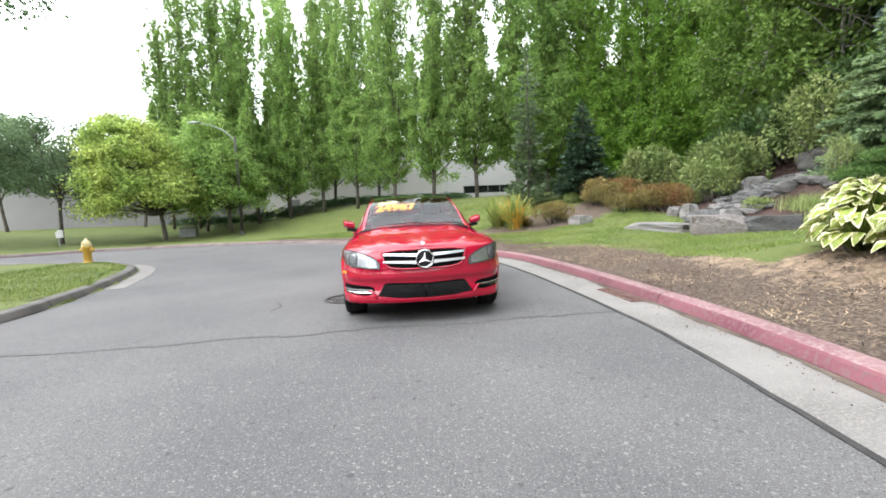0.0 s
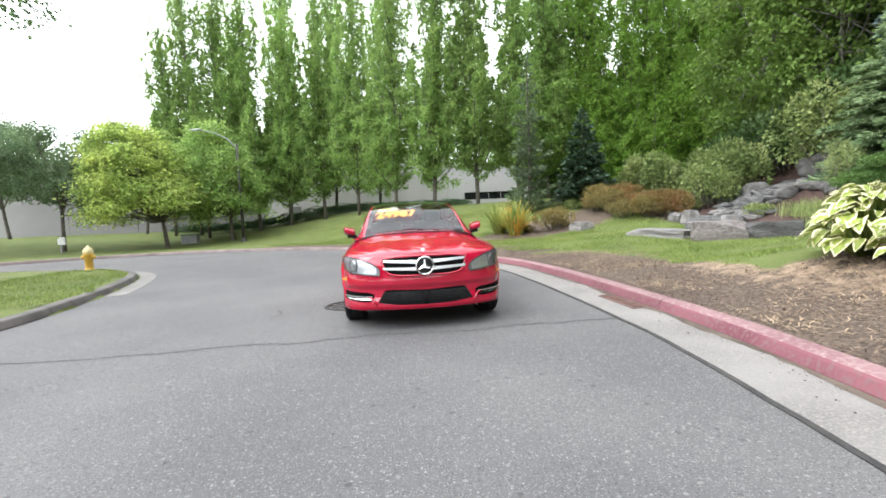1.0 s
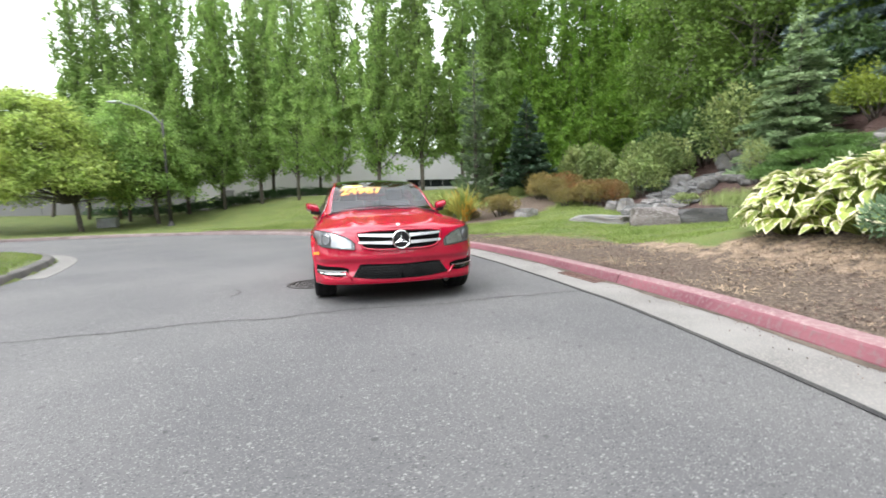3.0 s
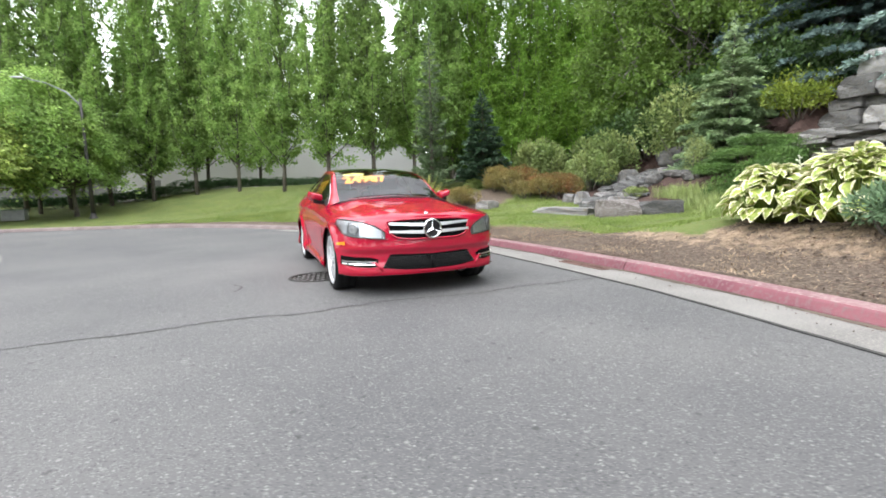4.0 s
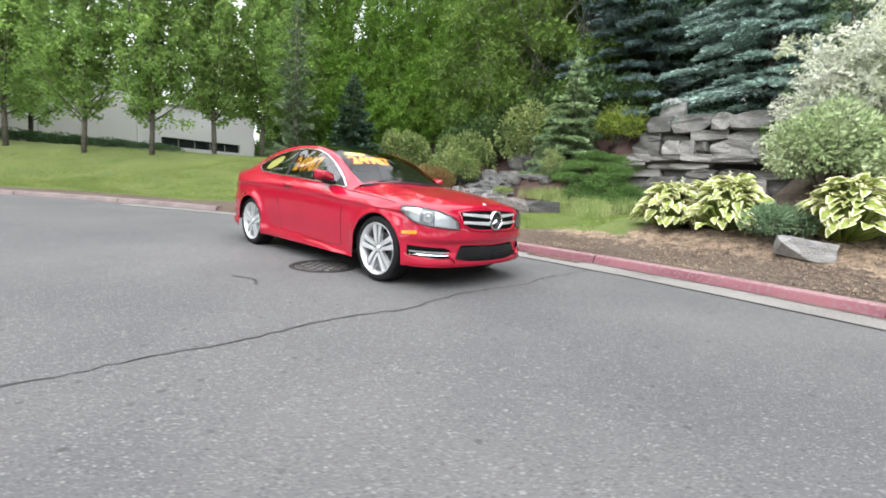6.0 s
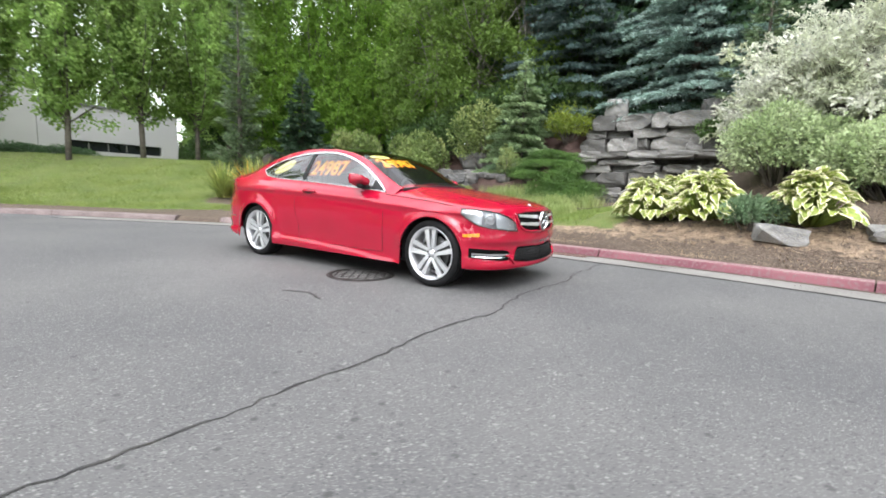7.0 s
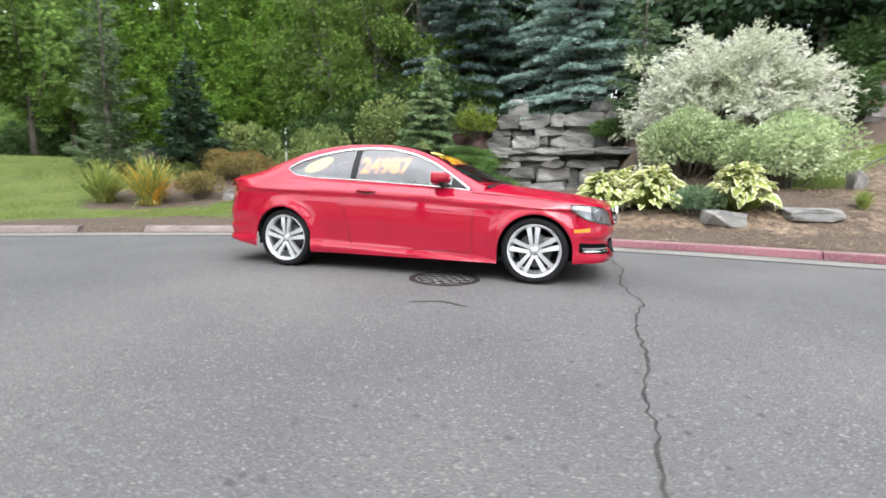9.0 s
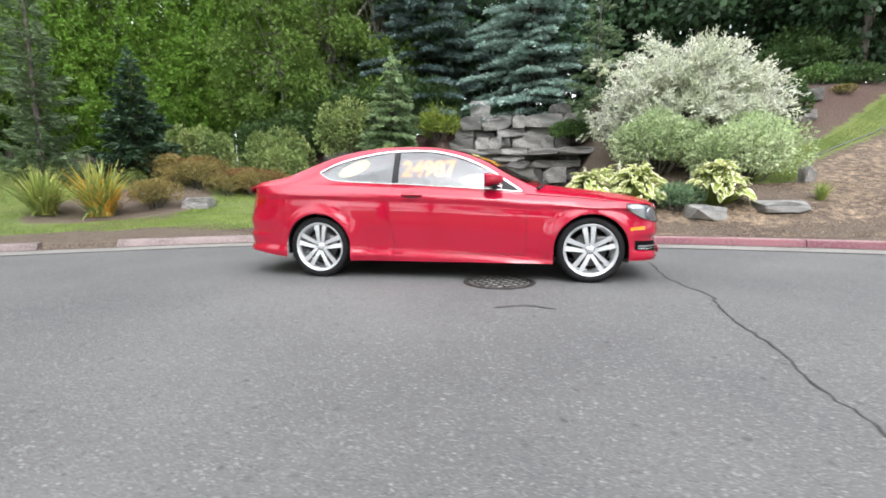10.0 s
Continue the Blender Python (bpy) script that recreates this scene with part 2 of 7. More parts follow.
def quads(v4):
    """Free quads from an array (n, 4, 3)."""
    n = len(v4)
    me = bpy.data.meshes.new("mesh")
    me.vertices.add(4 * n)
    me.vertices.foreach_set("co", np.ascontiguousarray(v4, dtype=np.float32).ravel())
    me.loops.add(4 * n)
    me.loops.foreach_set("vertex_index", np.arange(4 * n, dtype=np.int32))
    me.polygons.add(n)
    me.polygons.foreach_set("loop_start", np.arange(0, 4 * n, 4, dtype=np.int32))
    me.update(calc_edges=True)
    me.validate()
    return me


def part(name, data, material, parent=None, label=""):
    """One mesh object, from a bmesh or a mesh, under a thing or a part."""
    if isinstance(data, bmesh.types.BMesh):
        me = bpy.data.meshes.new(name)
        data.to_mesh(me)
        data.free()
        data = me
    mats = list(material) if isinstance(material, (list, tuple)) else [material]
    if not data.materials:
        for m in mats:
            data.materials.append(m)
    ob = new(name, data)
    if data.materials[0] != mats[0]:
        ob.material_slots[0].link = "OBJECT"
        ob.material_slots[0].material = mats[0]
    ob.parent = parent
    return tagged(ob, label)


def thing(name, label, category, m=None, group="", kind=""):
    ob = new(name)
    ob.empty_display_size = 0.1
    if m is not None:
        ob.matrix_world = m
    return tagged(ob, label, category, group, kind)


def box(sx, sy, sz, bevel=0.01, at=(0, 0, 0), seg=2):
    bm = bmesh.new()
    bmesh.ops.create_cube(bm, size=1, matrix=Matrix.Translation(at) @ Matrix.Diagonal((sx, sy, sz, 1)))
    if bevel:
        bmesh.ops.bevel(bm, geom=list(bm.edges), offset=bevel, segments=seg, affect="EDGES", profile=0.6)
    return bm


def lathe(profile, n=32, axis="z"):
    """Turns (radius, height) pairs round an axis."""
    v, f = [], []
    k = len(profile)
    for i in range(n):
        a = 2 * math.pi * i / n
        for r, h in profile:
            p = (r * math.cos(a), r * math.sin(a), h)
            v.append(p if axis == "z" else (p[2], p[0], p[1]))
    for i in range(n):
        for j in range(k - 1):
            a, b = i * k + j, ((i + 1) % n) * k + j
            f.append((a, b, b + 1, a + 1))
    return mesh_of(v, f, True)


def tube(points, radii, n=7, closed=False):
    """Verts and faces of a tapered tube along points."""
    pts = [Vector(p) for p in points]
    v, f = [], []
    m = len(pts)
    up = Vector((0.013, 0.021, 1))
    for i, p in enumerate(pts):
        a = pts[(i - 1) % m] if closed else pts[max(i - 1, 0)]
        b = pts[(i + 1) % m] if closed else pts[min(i + 1, m - 1)]
        d = (b - a).normalized()
        s = d.cross(up)
        s = s.normalized() if s.length > 0.05 else d.cross(Vector((1, 0, 0))).normalized()
        t = s.cross(d)
        r = radii[i] if isinstance(radii, (list, tuple)) else radii
        for k in range(n):
            c = 2 * math.pi * k / n
            v.append(p + r * (math.cos(c) * s + math.sin(c) * t))
    for i in range(m if closed else m - 1):
        for k in range(n):
            a, b = i * n + k, i * n + (k + 1) % n
            c, d = ((i + 1) % m) * n + (k + 1) % n, ((i + 1) % m) * n + k
            f.append((a, b, c, d))
    if not closed:
        f.append(tuple(range(n - 1, -1, -1)))
        f.append(tuple((m - 1) * n + k for k in range(n)))
    return v, f


def joined(pieces, smooth=True):
    v, f = [], []
    for a, b in pieces:
        o = len(v)
        v += a
        f += [tuple(i + o for i in q) for q in b]
    return mesh_of(v, f, smooth)


def catmull(pts, step=0.25, closed=False):
    """Even points along a smooth curve through pts."""
    P = np.array(pts, float)
    n = len(P)
    out = []
    for i in range(n if closed else n - 1):
        if closed:
            a, b, c, d = P[(i - 1) % n], P[i], P[(i + 1) % n], P[(i + 2) % n]
        else:
            a, b, c, d = P[max(i - 1, 0)], P[i], P[i + 1], P[min(i + 2, n - 1)]
        k = max(2, int(np.linalg.norm(c - b) / step))
        for t in np.arange(k) / k:
            out.append(0.5 * (2 * b + (c - a) * t + (2 * a - 5 * b + 4 * c - d) * t * t + (3 * b - 3 * c + d - a) * t ** 3))
    if not closed:
        out.append(P[-1])
    return np.array(out)


def ramp(a, b, v):
    t = np.clip((np.asarray(v, float) - a) / (b - a), 0, 1)
    return t * t * (3 - 2 * t)


def hermite(xs, ys, q):
    """Smooth interpolation without overshoot."""
    xs, ys, q = np.array(xs, float), np.array(ys, float), np.asarray(q, float)
    d = np.diff(ys) / np.diff(xs)
    m = np.concatenate([[d[0]], np.where(d[:-1] * d[1:] > 0, 2 * d[:-1] * d[1:] / (d[:-1] + d[1:] + 1e-12), 0), [d[-1]]])
    i = np.clip(np.searchsorted(xs, q) - 1, 0, len(xs) - 2)
    h = xs[i + 1] - xs[i]
    t = np.clip((q - xs[i]) / h, 0, 1)
    return ((1 + 2 * t) * (1 - t) ** 2 * ys[i] + t * (1 - t) ** 2 * h * m[i] + t * t * (3 - 2 * t) * ys[i + 1] + t * t * (t - 1) * h * m[i + 1])


# ---- the lie of the land ----
KERB = catmull([(-9, -46), (-3.5, -24), (0.1, -13), (1.55, -8.5), (2.03, -6), (2.29, -4.7), (2.5, -3.2), (2.57, -2), (2.6, -0.5), (2.58, 1), (2.42, 2.8), (1.95, 4.3), (1.15, 5.9), (0.2, 7.6),
                (-1.1, 9.8), (-2.5, 11.6), (-4.3, 13.1), (-6.7, 14.3), (-9.6, 15.0), (-12.6, 14.7), (-16, 13.3), (-24, 9.0), (-60, -12)])
ISLAND = catmull([(-5.32, -0.3), (-5.46, 0.92), (-5.65, 2.0), (-5.93, 3.2), (-6.45, 4.85), (-7.1, 6.2), (-8.1, 7.25), (-10.1, 8.15), (-12.4, 8.9), (-15.6, 8.6), (-20, 5.6), (-30, 0), (-34, -9), (-28, -24), (-14, -22), (-7.5, -10), (-5.6, -4)], closed=True)


def side_of(line, x, y, closed=False):
    """Distance to a line, positive on its right."""
    a = line
    b = np.roll(line, -1, 0) if closed else line[1:]
    a = a if closed else line[:-1]
    best, sign = np.full(x.shape, 1e9), np.ones(x.shape)
    for (ax, ay), (bx, by) in zip(a, b):
        dx, dy = bx - ax, by - ay
        t = np.clip(((x - ax) * dx + (y - ay) * dy) / (dx * dx + dy * dy + 1e-12), 0, 1)
        d = (x - ax - t * dx) ** 2 + (y - ay - t * dy) ** 2
        s = (x - ax) * dy - (y - ay) * dx
        near = d < best
        best, sign = np.where(near, d, best), np.where(near, np.where(s >= 0, 1.0, -1.0), sign)
    return np.sqrt(best) * sign


def off_road(x, y):
    """Metres outside the carriageway (negative on it), and whether that is on the island."""
    k = side_of(KERB, x, y)
    i = -side_of(ISLAND, x, y, True)
    return np.maximum(k, i), i > k


def road_z(x, y):
    """Height of the carriageway: it falls away past its crown, towards the island."""
    return -0.055 * ramp(3.9, 6.0, -side_of(KERB, np.atleast_1d(np.asarray(x, float)), np.atleast_1d(np.asarray(y, float))))


def rise(x, y, d, isle):
    """Height of the ground d metres off the road."""
    d = np.clip(d, 0, 45)
    north = ramp(4, 12, y)
    lawn = d * (0.045 + 0.13 * ramp(-13, 3, x)) * north * np.clip(1.25 - d / 60, 0.2, 1) * ramp(13, 8, x) ** ramp(22, 14, y) * ramp(1.0, 11.5, d)
    lawn = np.minimum(lawn, 1.72)
    garden = 0.055 * np.minimum(d, 12) * (1 - north)
    xs = x - 3.5 * ramp(2.6, 1.4, y) * ramp(-6, -4.2, y)
    gentle = ramp(2.3, 3.7, y)
    bank = ((2.0 - 0.95 * gentle) * ramp(9.6, 13.4, xs) + 1.9 * ramp(13.5, 16.4 + 0.8 * gentle, xs) + (2.0 + 0.9 * gentle) * ramp(17, 40, xs)) * ramp(30, 16, y) * (1 - 0.5 * ramp(-5, -10, y))
    south = (0.42 * ramp(3.4, 5.9, x) + 0.33 * np.clip(x - 6.4, 0, 7)) * ramp(-2.4, -4.6, y) * ramp(24, 12, x) * ramp(-60, -25, y)
    mound = 0.28 * ramp(0.7, 2.5, d) * ramp(0.6, -1.6, y)
    z = 0.1 + lawn + garden + bank + south + mound
    return np.where(isle, 0.075 + 0.012 * np.minimum(d, 6), z)


def ground_z(x, y):
    X, Y = np.array([float(x)]), np.array([float(y)])
    d, isle = off_road(X, Y)
    return float(rise(X, Y, d, isle)[0]) if d[0] > 0 else 0.0


GX = np.concatenate([[-900, -500, -250, -140, -90], np.arange(-60, -20, 2.0), np.arange(-20, 20, 0.22), np.arange(20, 40, 1.0), [45, 60, 90, 140, 250, 500, 900]])
GY = np.concatenate([[-900, -500, -250, -140, -80], np.arange(-50, -14, 2.0), np.arange(-14, 20, 0.22), np.arange(20, 44, 0.8), [48, 60, 90, 140, 250, 500, 900]])
gx, gy = [a.ravel() for a in np.meshgrid(GX, GY)]
gd, gisle = off_road(gx, gy)
fine_cell = (gx > -19.9) & (gx < 19.9) & (gy > -13.9) & (gy < 19.9)
e = 0.05
grad_x, grad_y = (off_road(gx + e, gy)[0] - gd) / e, (off_road(gx, gy + e)[0] - gd) / e
snap = fine_cell & (np.abs(gd - 0.14) < 0.16)
gx = np.where(snap, gx + grad_x * (0.14 - gd), gx)
gy = np.where(snap, gy + grad_y * (0.14 - gd), gy)
gd = np.where(snap, 0.14, gd)
gz = np.where(gd > 0.1, rise(gx, gy, gd, gisle), -0.16)
wob = np.array([noise.noise((a * 0.9, b * 0.9, 0)) for a, b in zip(gx, gy)])
gz += np.where((gd > 0.5), 0.035 * wob, 0) - np.where((gd > 0.1) & (gd <= 0.5), 0.02, 0)
nx_, ny_ = len(GX), len(GY)
gi = np.arange(nx_ * ny_).reshape(ny_, nx_)
gfaces = np.stack([gi[:-1, :-1], gi[:-1, 1:], gi[1:, 1:], gi[1:, :-1]], -1).reshape(-1, 4)
ground_me = mesh_of(np.stack([gx, gy, gz], -1), gfaces, True)


def ground_material():
    """Lawn, bare mulch along the red curb and in the beds, dry needles over the soil."""
    m = surf("lawn_and_mulch", (0.066, 0.112, 0.018), (0.115, 0.158, 0.03), 1.1, 0.9, 0.9, 38, (0.16, 0.142, 0.05), depth=0.05)
    n, l = m.node_tree.nodes, m.node_tree.links
    p = n["Principled BSDF"]
    grass = p.inputs["Base Color"].links[0].from_socket
    at = n.new("ShaderNodeAttribute")
    at.attribute_name = "soil"
    tc = n["Texture Coordinate"]
    ns = n.new("ShaderNodeTexNoise")
    ns.inputs["Scale"].default_value, ns.inputs["Detail"].default_value = 2.3, 8
    l.new(tc.outputs["Object"], ns.inputs["Vector"])
    su = n.new("ShaderNodeMath")
    su.operation = "MULTIPLY_ADD"
    l.new(ns.outputs["Fac"], su.inputs[0])
    su.inputs[1].default_value = 0.7
    l.new(at.outputs["Fac"], su.inputs[2])
    st = n.new("ShaderNodeMapRange")
    st.inputs[1].default_value, st.inputs[2].default_value = 0.78, 0.92
    l.new(su.outputs[0], st.inputs[0])
    soil = n.new("ShaderNodeValToRGB")
    soil.color_ramp.elements[0].position, soil.color_ramp.elements[1].position = 0.4, 0.62
    soil.color_ramp.elements[0].color, soil.color_ramp.elements[1].color = (0.055, 0.038, 0.027, 1), (0.145, 0.108, 0.077, 1)
    fn = n.new("ShaderNodeTexNoise")
    fn.inputs["Scale"].default_value, fn.inputs["Detail"].default_value = 28, 6
    l.new(tc.outputs["Object"], fn.inputs["Vector"])
    l.new(fn.outputs["Fac"], soil.inputs[0])
    dry = n.new("ShaderNodeMixRGB")
    dry.inputs[2].default_value = (0.34, 0.25, 0.17, 1)
    l.new(soil.outputs[0], dry.inputs[1])
    dn = n.new("ShaderNodeTexNoise")
    dn.inputs["Scale"].default_value, dn.inputs["Detail"].default_value = 6.0, 12
    dn.inputs["Roughness"].default_value = 0.72
    l.new(tc.outputs["Object"], dn.inputs["Vector"])
    at2 = n.new("ShaderNodeAttribute")
    at2.attribute_name = "straw"
    dr = n.new("ShaderNodeMath")
    dr.operation = "MULTIPLY_ADD"
    l.new(dn.outputs["Fac"], dr.inputs[0])
    dr.inputs[1].default_value = 1.6
    l.new(at2.outputs["Fac"], dr.inputs[2])
    dm = n.new("ShaderNodeMapRange")
    dm.inputs[1].default_value, dm.inputs[2].default_value = 1.15, 1.5
    l.new(dr.outputs[0], dm.inputs[0])
    l.new(dm.outputs[0], dry.inputs[0])
    at3 = n.new("ShaderNodeAttribute")
    at3.attribute_name = "bark"
    red = n.new("ShaderNodeValToRGB")
    red.color_ramp.elements[0].position, red.color_ramp.elements[1].position = 0.38, 0.64
    red.color_ramp.elements[0].color, red.color_ramp.elements[1].color = (0.035, 0.018, 0.014, 1), (0.1, 0.056, 0.044, 1)
    l.new(fn.outputs["Fac"], red.inputs[0])
    barky = n.new("ShaderNodeMixRGB")
    l.new(at3.outputs["Fac"], barky.inputs[0])
    l.new(dry.outputs[0], barky.inputs[1])
    l.new(red.outputs[0], barky.inputs[2])
    mix = n.new("ShaderNodeMixRGB")
    l.new(st.outputs[0], mix.inputs[0])
    l.new(grass, mix.inputs[1])
    l.new(barky.outputs[0], mix.inputs[2])
    l.new(mix.outputs[0], p.inputs["Base Color"])
    return m


# bare soil: the strip behind the red curb, the beds on the bank, round the flax, the worn path
strip = ramp(2.25 + 0.35 * np.sin(gy * 0.9), 1.5, gd + 1.1 * ramp(2.5, 4.5, gy)) * ramp(10.5, 8.0, gy)
beds = ramp(8.3, 9.4, gx) * ramp(14, 11, gy) * (1 - ramp(7.5, 9, gy) * ramp(9.6, 8.6, gx))
lane = ((gx - 6.2) * 3.2 + (gy + 7.4) * 2.3) / 3.94
hostas = ramp(-1.2, -2.4, gy) * ramp(20, 17, gx) * (gd > 0) * (1 - ramp(0.75, 0.92, lane) * ramp(2.5, 2.1, lane) * ramp(-6.0, -6.8, gy))
hostas = np.maximum(hostas, ramp(1.9, 1.3, gd) * (gy < -1))
flaxbed = ramp(1.0, 0.2, np.abs(((gx - 5.8) / 3.2) ** 2 + ((gy - 10.0) / 2.0) ** 2 - 0.2)) * ramp(2.0, 0.8, ((gx - 5.8) / 3.2) ** 2 + ((gy - 10.0) / 2.0) ** 2)
wash = ramp(0.95, 0.45, np.abs((gx - 0.6) * 0.473 - (gy - 6.4) * 0.881)) * ramp(7.0, 5.5, gx) * 1.2
verge = np.maximum(ramp(0.9, 0.15, gd) * 0.75, ramp(2.4, 1.5, gd + 0.3 * np.sin(gx * 1.7)) * ramp(3.0, 4.5, gy) * ramp(-9, -4, gx))
soil_w = np.clip(np.maximum.reduce([strip, beds, hostas, flaxbed * 0.9, wash, verge]), 0, 1) * ramp(-9, -5, gx)
isle_worn = ramp(0.5, 0.1, np.abs(gd - 0.75)) * gisle * 0.45
soil_w = np.where(gisle, isle_worn, np.maximum(soil_w, verge * 0.5)) * 0.74 + 0.0
verge_low = 0.3 + 0.45 * ramp(6.5, 8.0, gx)
grassy = ramp(verge_low, verge_low + 0.17, lane) * ramp(1.75, 1.35, lane) * ramp(-5.9, -6.5, gy)
soil_w = soil_w * (1 - grassy)
straw_w = np.clip(np.exp(-((gd - 1.7) / 0.65) ** 2) * ramp(1.0, -1.0, gy) * ramp(-7.5, -5.0, gy) * 0.55 + 0.42 * ramp(0.9, 0.6, lane) * ramp(-5.8, -6.8, gy) * ramp(1.3, 2.0, gd), 0, 1)
for key, val in (("soil", soil_w), ("straw", straw_w), ("bark", np.clip(beds * ramp(-1, 1, gy) + 0.8 * ramp(9, 12, gx) * ramp(-7, -9, gy), 0, 1))):
    ground_me.attributes.new(key, "FLOAT", "POINT").data.foreach_set("value", val.astype(np.float32))
tagged(part("ground", ground_me, ground_material()), "mown green lawn with bare brown mulch beds", "ground", kind="structure")

RX = np.concatenate([[-60, -45, -32, -24, -18], np.arange(-14, 4.1, 0.5), [6]])
RY = np.concatenate([[-60, -40, -26, -18], np.arange(-14, 20.1, 0.5), [24]])
rx_, ry_ = [a.ravel() for a in np.meshgrid(RX, RY)]
ri = np.arange(len(rx_)).reshape(len(RY), len(RX))
ROAD = mesh_of(np.stack([rx_, ry_, road_z(rx_, ry_)], -1), np.stack([ri[:-1, :-1], ri[:-1, 1:], ri[1:, 1:], ri[1:, :-1]], -1).reshape(-1, 4), True)
tagged(part("road", ROAD, ASPHALT), "worn grey asphalt road with fine pale aggregate", "road", kind="structure")


def sweep(line, section):
    """Sweeps a closed section of (offset to the right, height) along a line."""
    t = np.gradient(line, axis=0)
    t /= np.linalg.norm(t, axis=1)[:, None]
    nrm = np.stack([t[:, 1], -t[:, 0]], -1)
    v, f, k = [], [], len(section)
    for p, q, g in zip(line, nrm, road_z(line[:, 0], line[:, 1])):
        v += [(p[0] + q[0] * o, p[1] + q[1] * o, h + g) for o, h in section]
    for i in range(len(line) - 1):
        for j in range(k):
            a, b = i * k + j, i * k + (j + 1) % k
            f.append((a, b, b + k, a + k))
    f += [tuple(range(k)), tuple((len(line) - 1) * k + j for j in range(k - 1, -1, -1))]
    return mesh_of(v, f, False)


KERB_SECTION = [(0.0, -0.1), (0.006, 0.02), (0.035, 0.09), (0.048, 0.108), (0.07, 0.117), (0.1, 0.12), (0.2, 0.122), (0.222, 0.115), (0.226, -0.1)]


def kerb_run(name, line, gap, piece, label, material_of, closed=False, flip=1):
    """Kerb stones end to end along a line, with narrow joints."""
    root = thing(name, label, "curb", kind="structure")
    along = np.concatenate([[0], np.cumsum(np.linalg.norm(np.diff(line, axis=0), axis=1))])
    s = 0.0
    while s < along[-1] - 0.4:
        e2 = min(s + piece, along[-1])
        q = np.linspace(s + gap, e2 - gap, max(3, int((e2 - s) / 0.3)))
        seg = np.stack([np.interp(q, along, line[:, 0]), np.interp(q, along, line[:, 1])], -1)
        sec = [(flip * o, h) for o, h in KERB_SECTION]
        mid = seg[len(seg) // 2]
        me = sweep(seg, sec if flip > 0 else sec[::-1])
        paint = material_of(mid[0], mid[1])
        # the top faces of a red stone take the paler pink slot
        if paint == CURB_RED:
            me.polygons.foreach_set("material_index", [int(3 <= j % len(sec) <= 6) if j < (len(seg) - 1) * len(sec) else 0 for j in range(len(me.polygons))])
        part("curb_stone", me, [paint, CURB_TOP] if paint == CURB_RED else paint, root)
        s = e2
    return root


near = KERB[(KERB[:, 1] > -14) & (KERB[:, 0] > -20)]
kerb_run("curb", near[(near[:, 1] < 6.05) & (near[:, 0] > -0.2)], 0.008, 3.04, "faded red-painted concrete curb beside the road", lambda x, y: CURB_RED if y < 4.2 else CURB_GREY)
back = near[(near[:, 1] > 6.7)]
kerb_run("curb", back, 0.008, 3.0, "weathered grey concrete curb along the lawn", lambda x, y: CURB_GREY)
ring = np.concatenate([ISLAND[-44:], ISLAND[: np.argmax(ISLAND[:, 0] < -16)]])
kerb_run("curb", ring, 0.008, 3.0, "dark weathered curb round the grass island", lambda x, y: CURB_DARK, flip=-1)

# concrete gutter pan along the kerb, with its dark joint to the asphalt
gut = KERB[(KERB[:, 1] > -14) & (KERB[:, 1] < 9) & (KERB[:, 0] > -3)]
tagged(part("gutter", sweep(gut, [(-0.55, -0.1), (-0.55, 0.006), (-0.3, 0.004), (0.01, 0.004), (0.01, -0.1)]), CONCRETE), "pale concrete gutter pan along the red curb", "gutter", kind="structure")
jw = [(-0.585, 0.004), (-0.585, 0.0075), (-0.542, 0.0085), (-0.542, 0.004)]
wig = np.array([[0.014 * noise.noise((p[0] * 5, p[1] * 5, 3)) + 0.007 * noise.noise((p[0] * 17, p[1] * 17, 8)), 0] for p in gut])
tagged(part("gutter_joint", sweep(gut + wig, jw), TAR), "dark tar joint between asphalt and gutter", "joint", kind="structure")
silt_v, silt_f = [], []
silt_line = catmull(gut[::2], 0.07)
tan = np.gradient(silt_line, axis=0)
tan /= np.linalg.norm(tan, axis=1)[:, None]
for p, t in zip(silt_line, tan):
    w = max(0.006, 0.06 + 0.09 * noise.noise((p[0] * 0.9, p[1] * 0.9, 4)) + 0.03 * noise.noise((p[0] * 6, p[1] * 6, 1)) + 0.2 * math.exp(-((p[1] + 1.65) / 0.3) ** 2))
    silt_v += [(p[0] + 0.004 * t[1], p[1] - 0.004 * t[0], 0.011), (p[0] - w * t[1], p[1] + w * t[0], 0.0068)]
for k in range(len(silt_line) - 1):
    silt_f.append((2 * k, 2 * k + 2, 2 * k + 3, 2 * k + 1))
tagged(part("gutter_silt", mesh_of(silt_v, silt_f), SILT), "ragged band of brown silt washed against the curb", "silt", kind="stuff")
ig = ring[(np.arange(len(ring)) > 52) & (ring[:, 1] > 1.2) & (ring[:, 0] > -9.5)]
tagged(part("island_gutter", sweep(ig, [(0.38, -0.1), (0.38, 0.006), (0.1, 0.004), (-0.01, 0.004), (-0.01, -0.1)][::-1]), CONCRETE), "pale concrete gutter round the grass island", "gutter", kind="structure")

# ---- building behind the poplars ----
hall = thing("warehouse", "long low grey tilt-up concrete warehouse behind the trees", "building")


def slab(name, x0, x1, y0, y1, z0, z1, mat, parent, bevel=0.0, label=""):
    return part(name, box(x1 - x0, y1 - y0, z1 - z0, bevel, ((x0 + x1) / 2, (y0 + y1) / 2, (z0 + z1) / 2)), mat, parent, label)


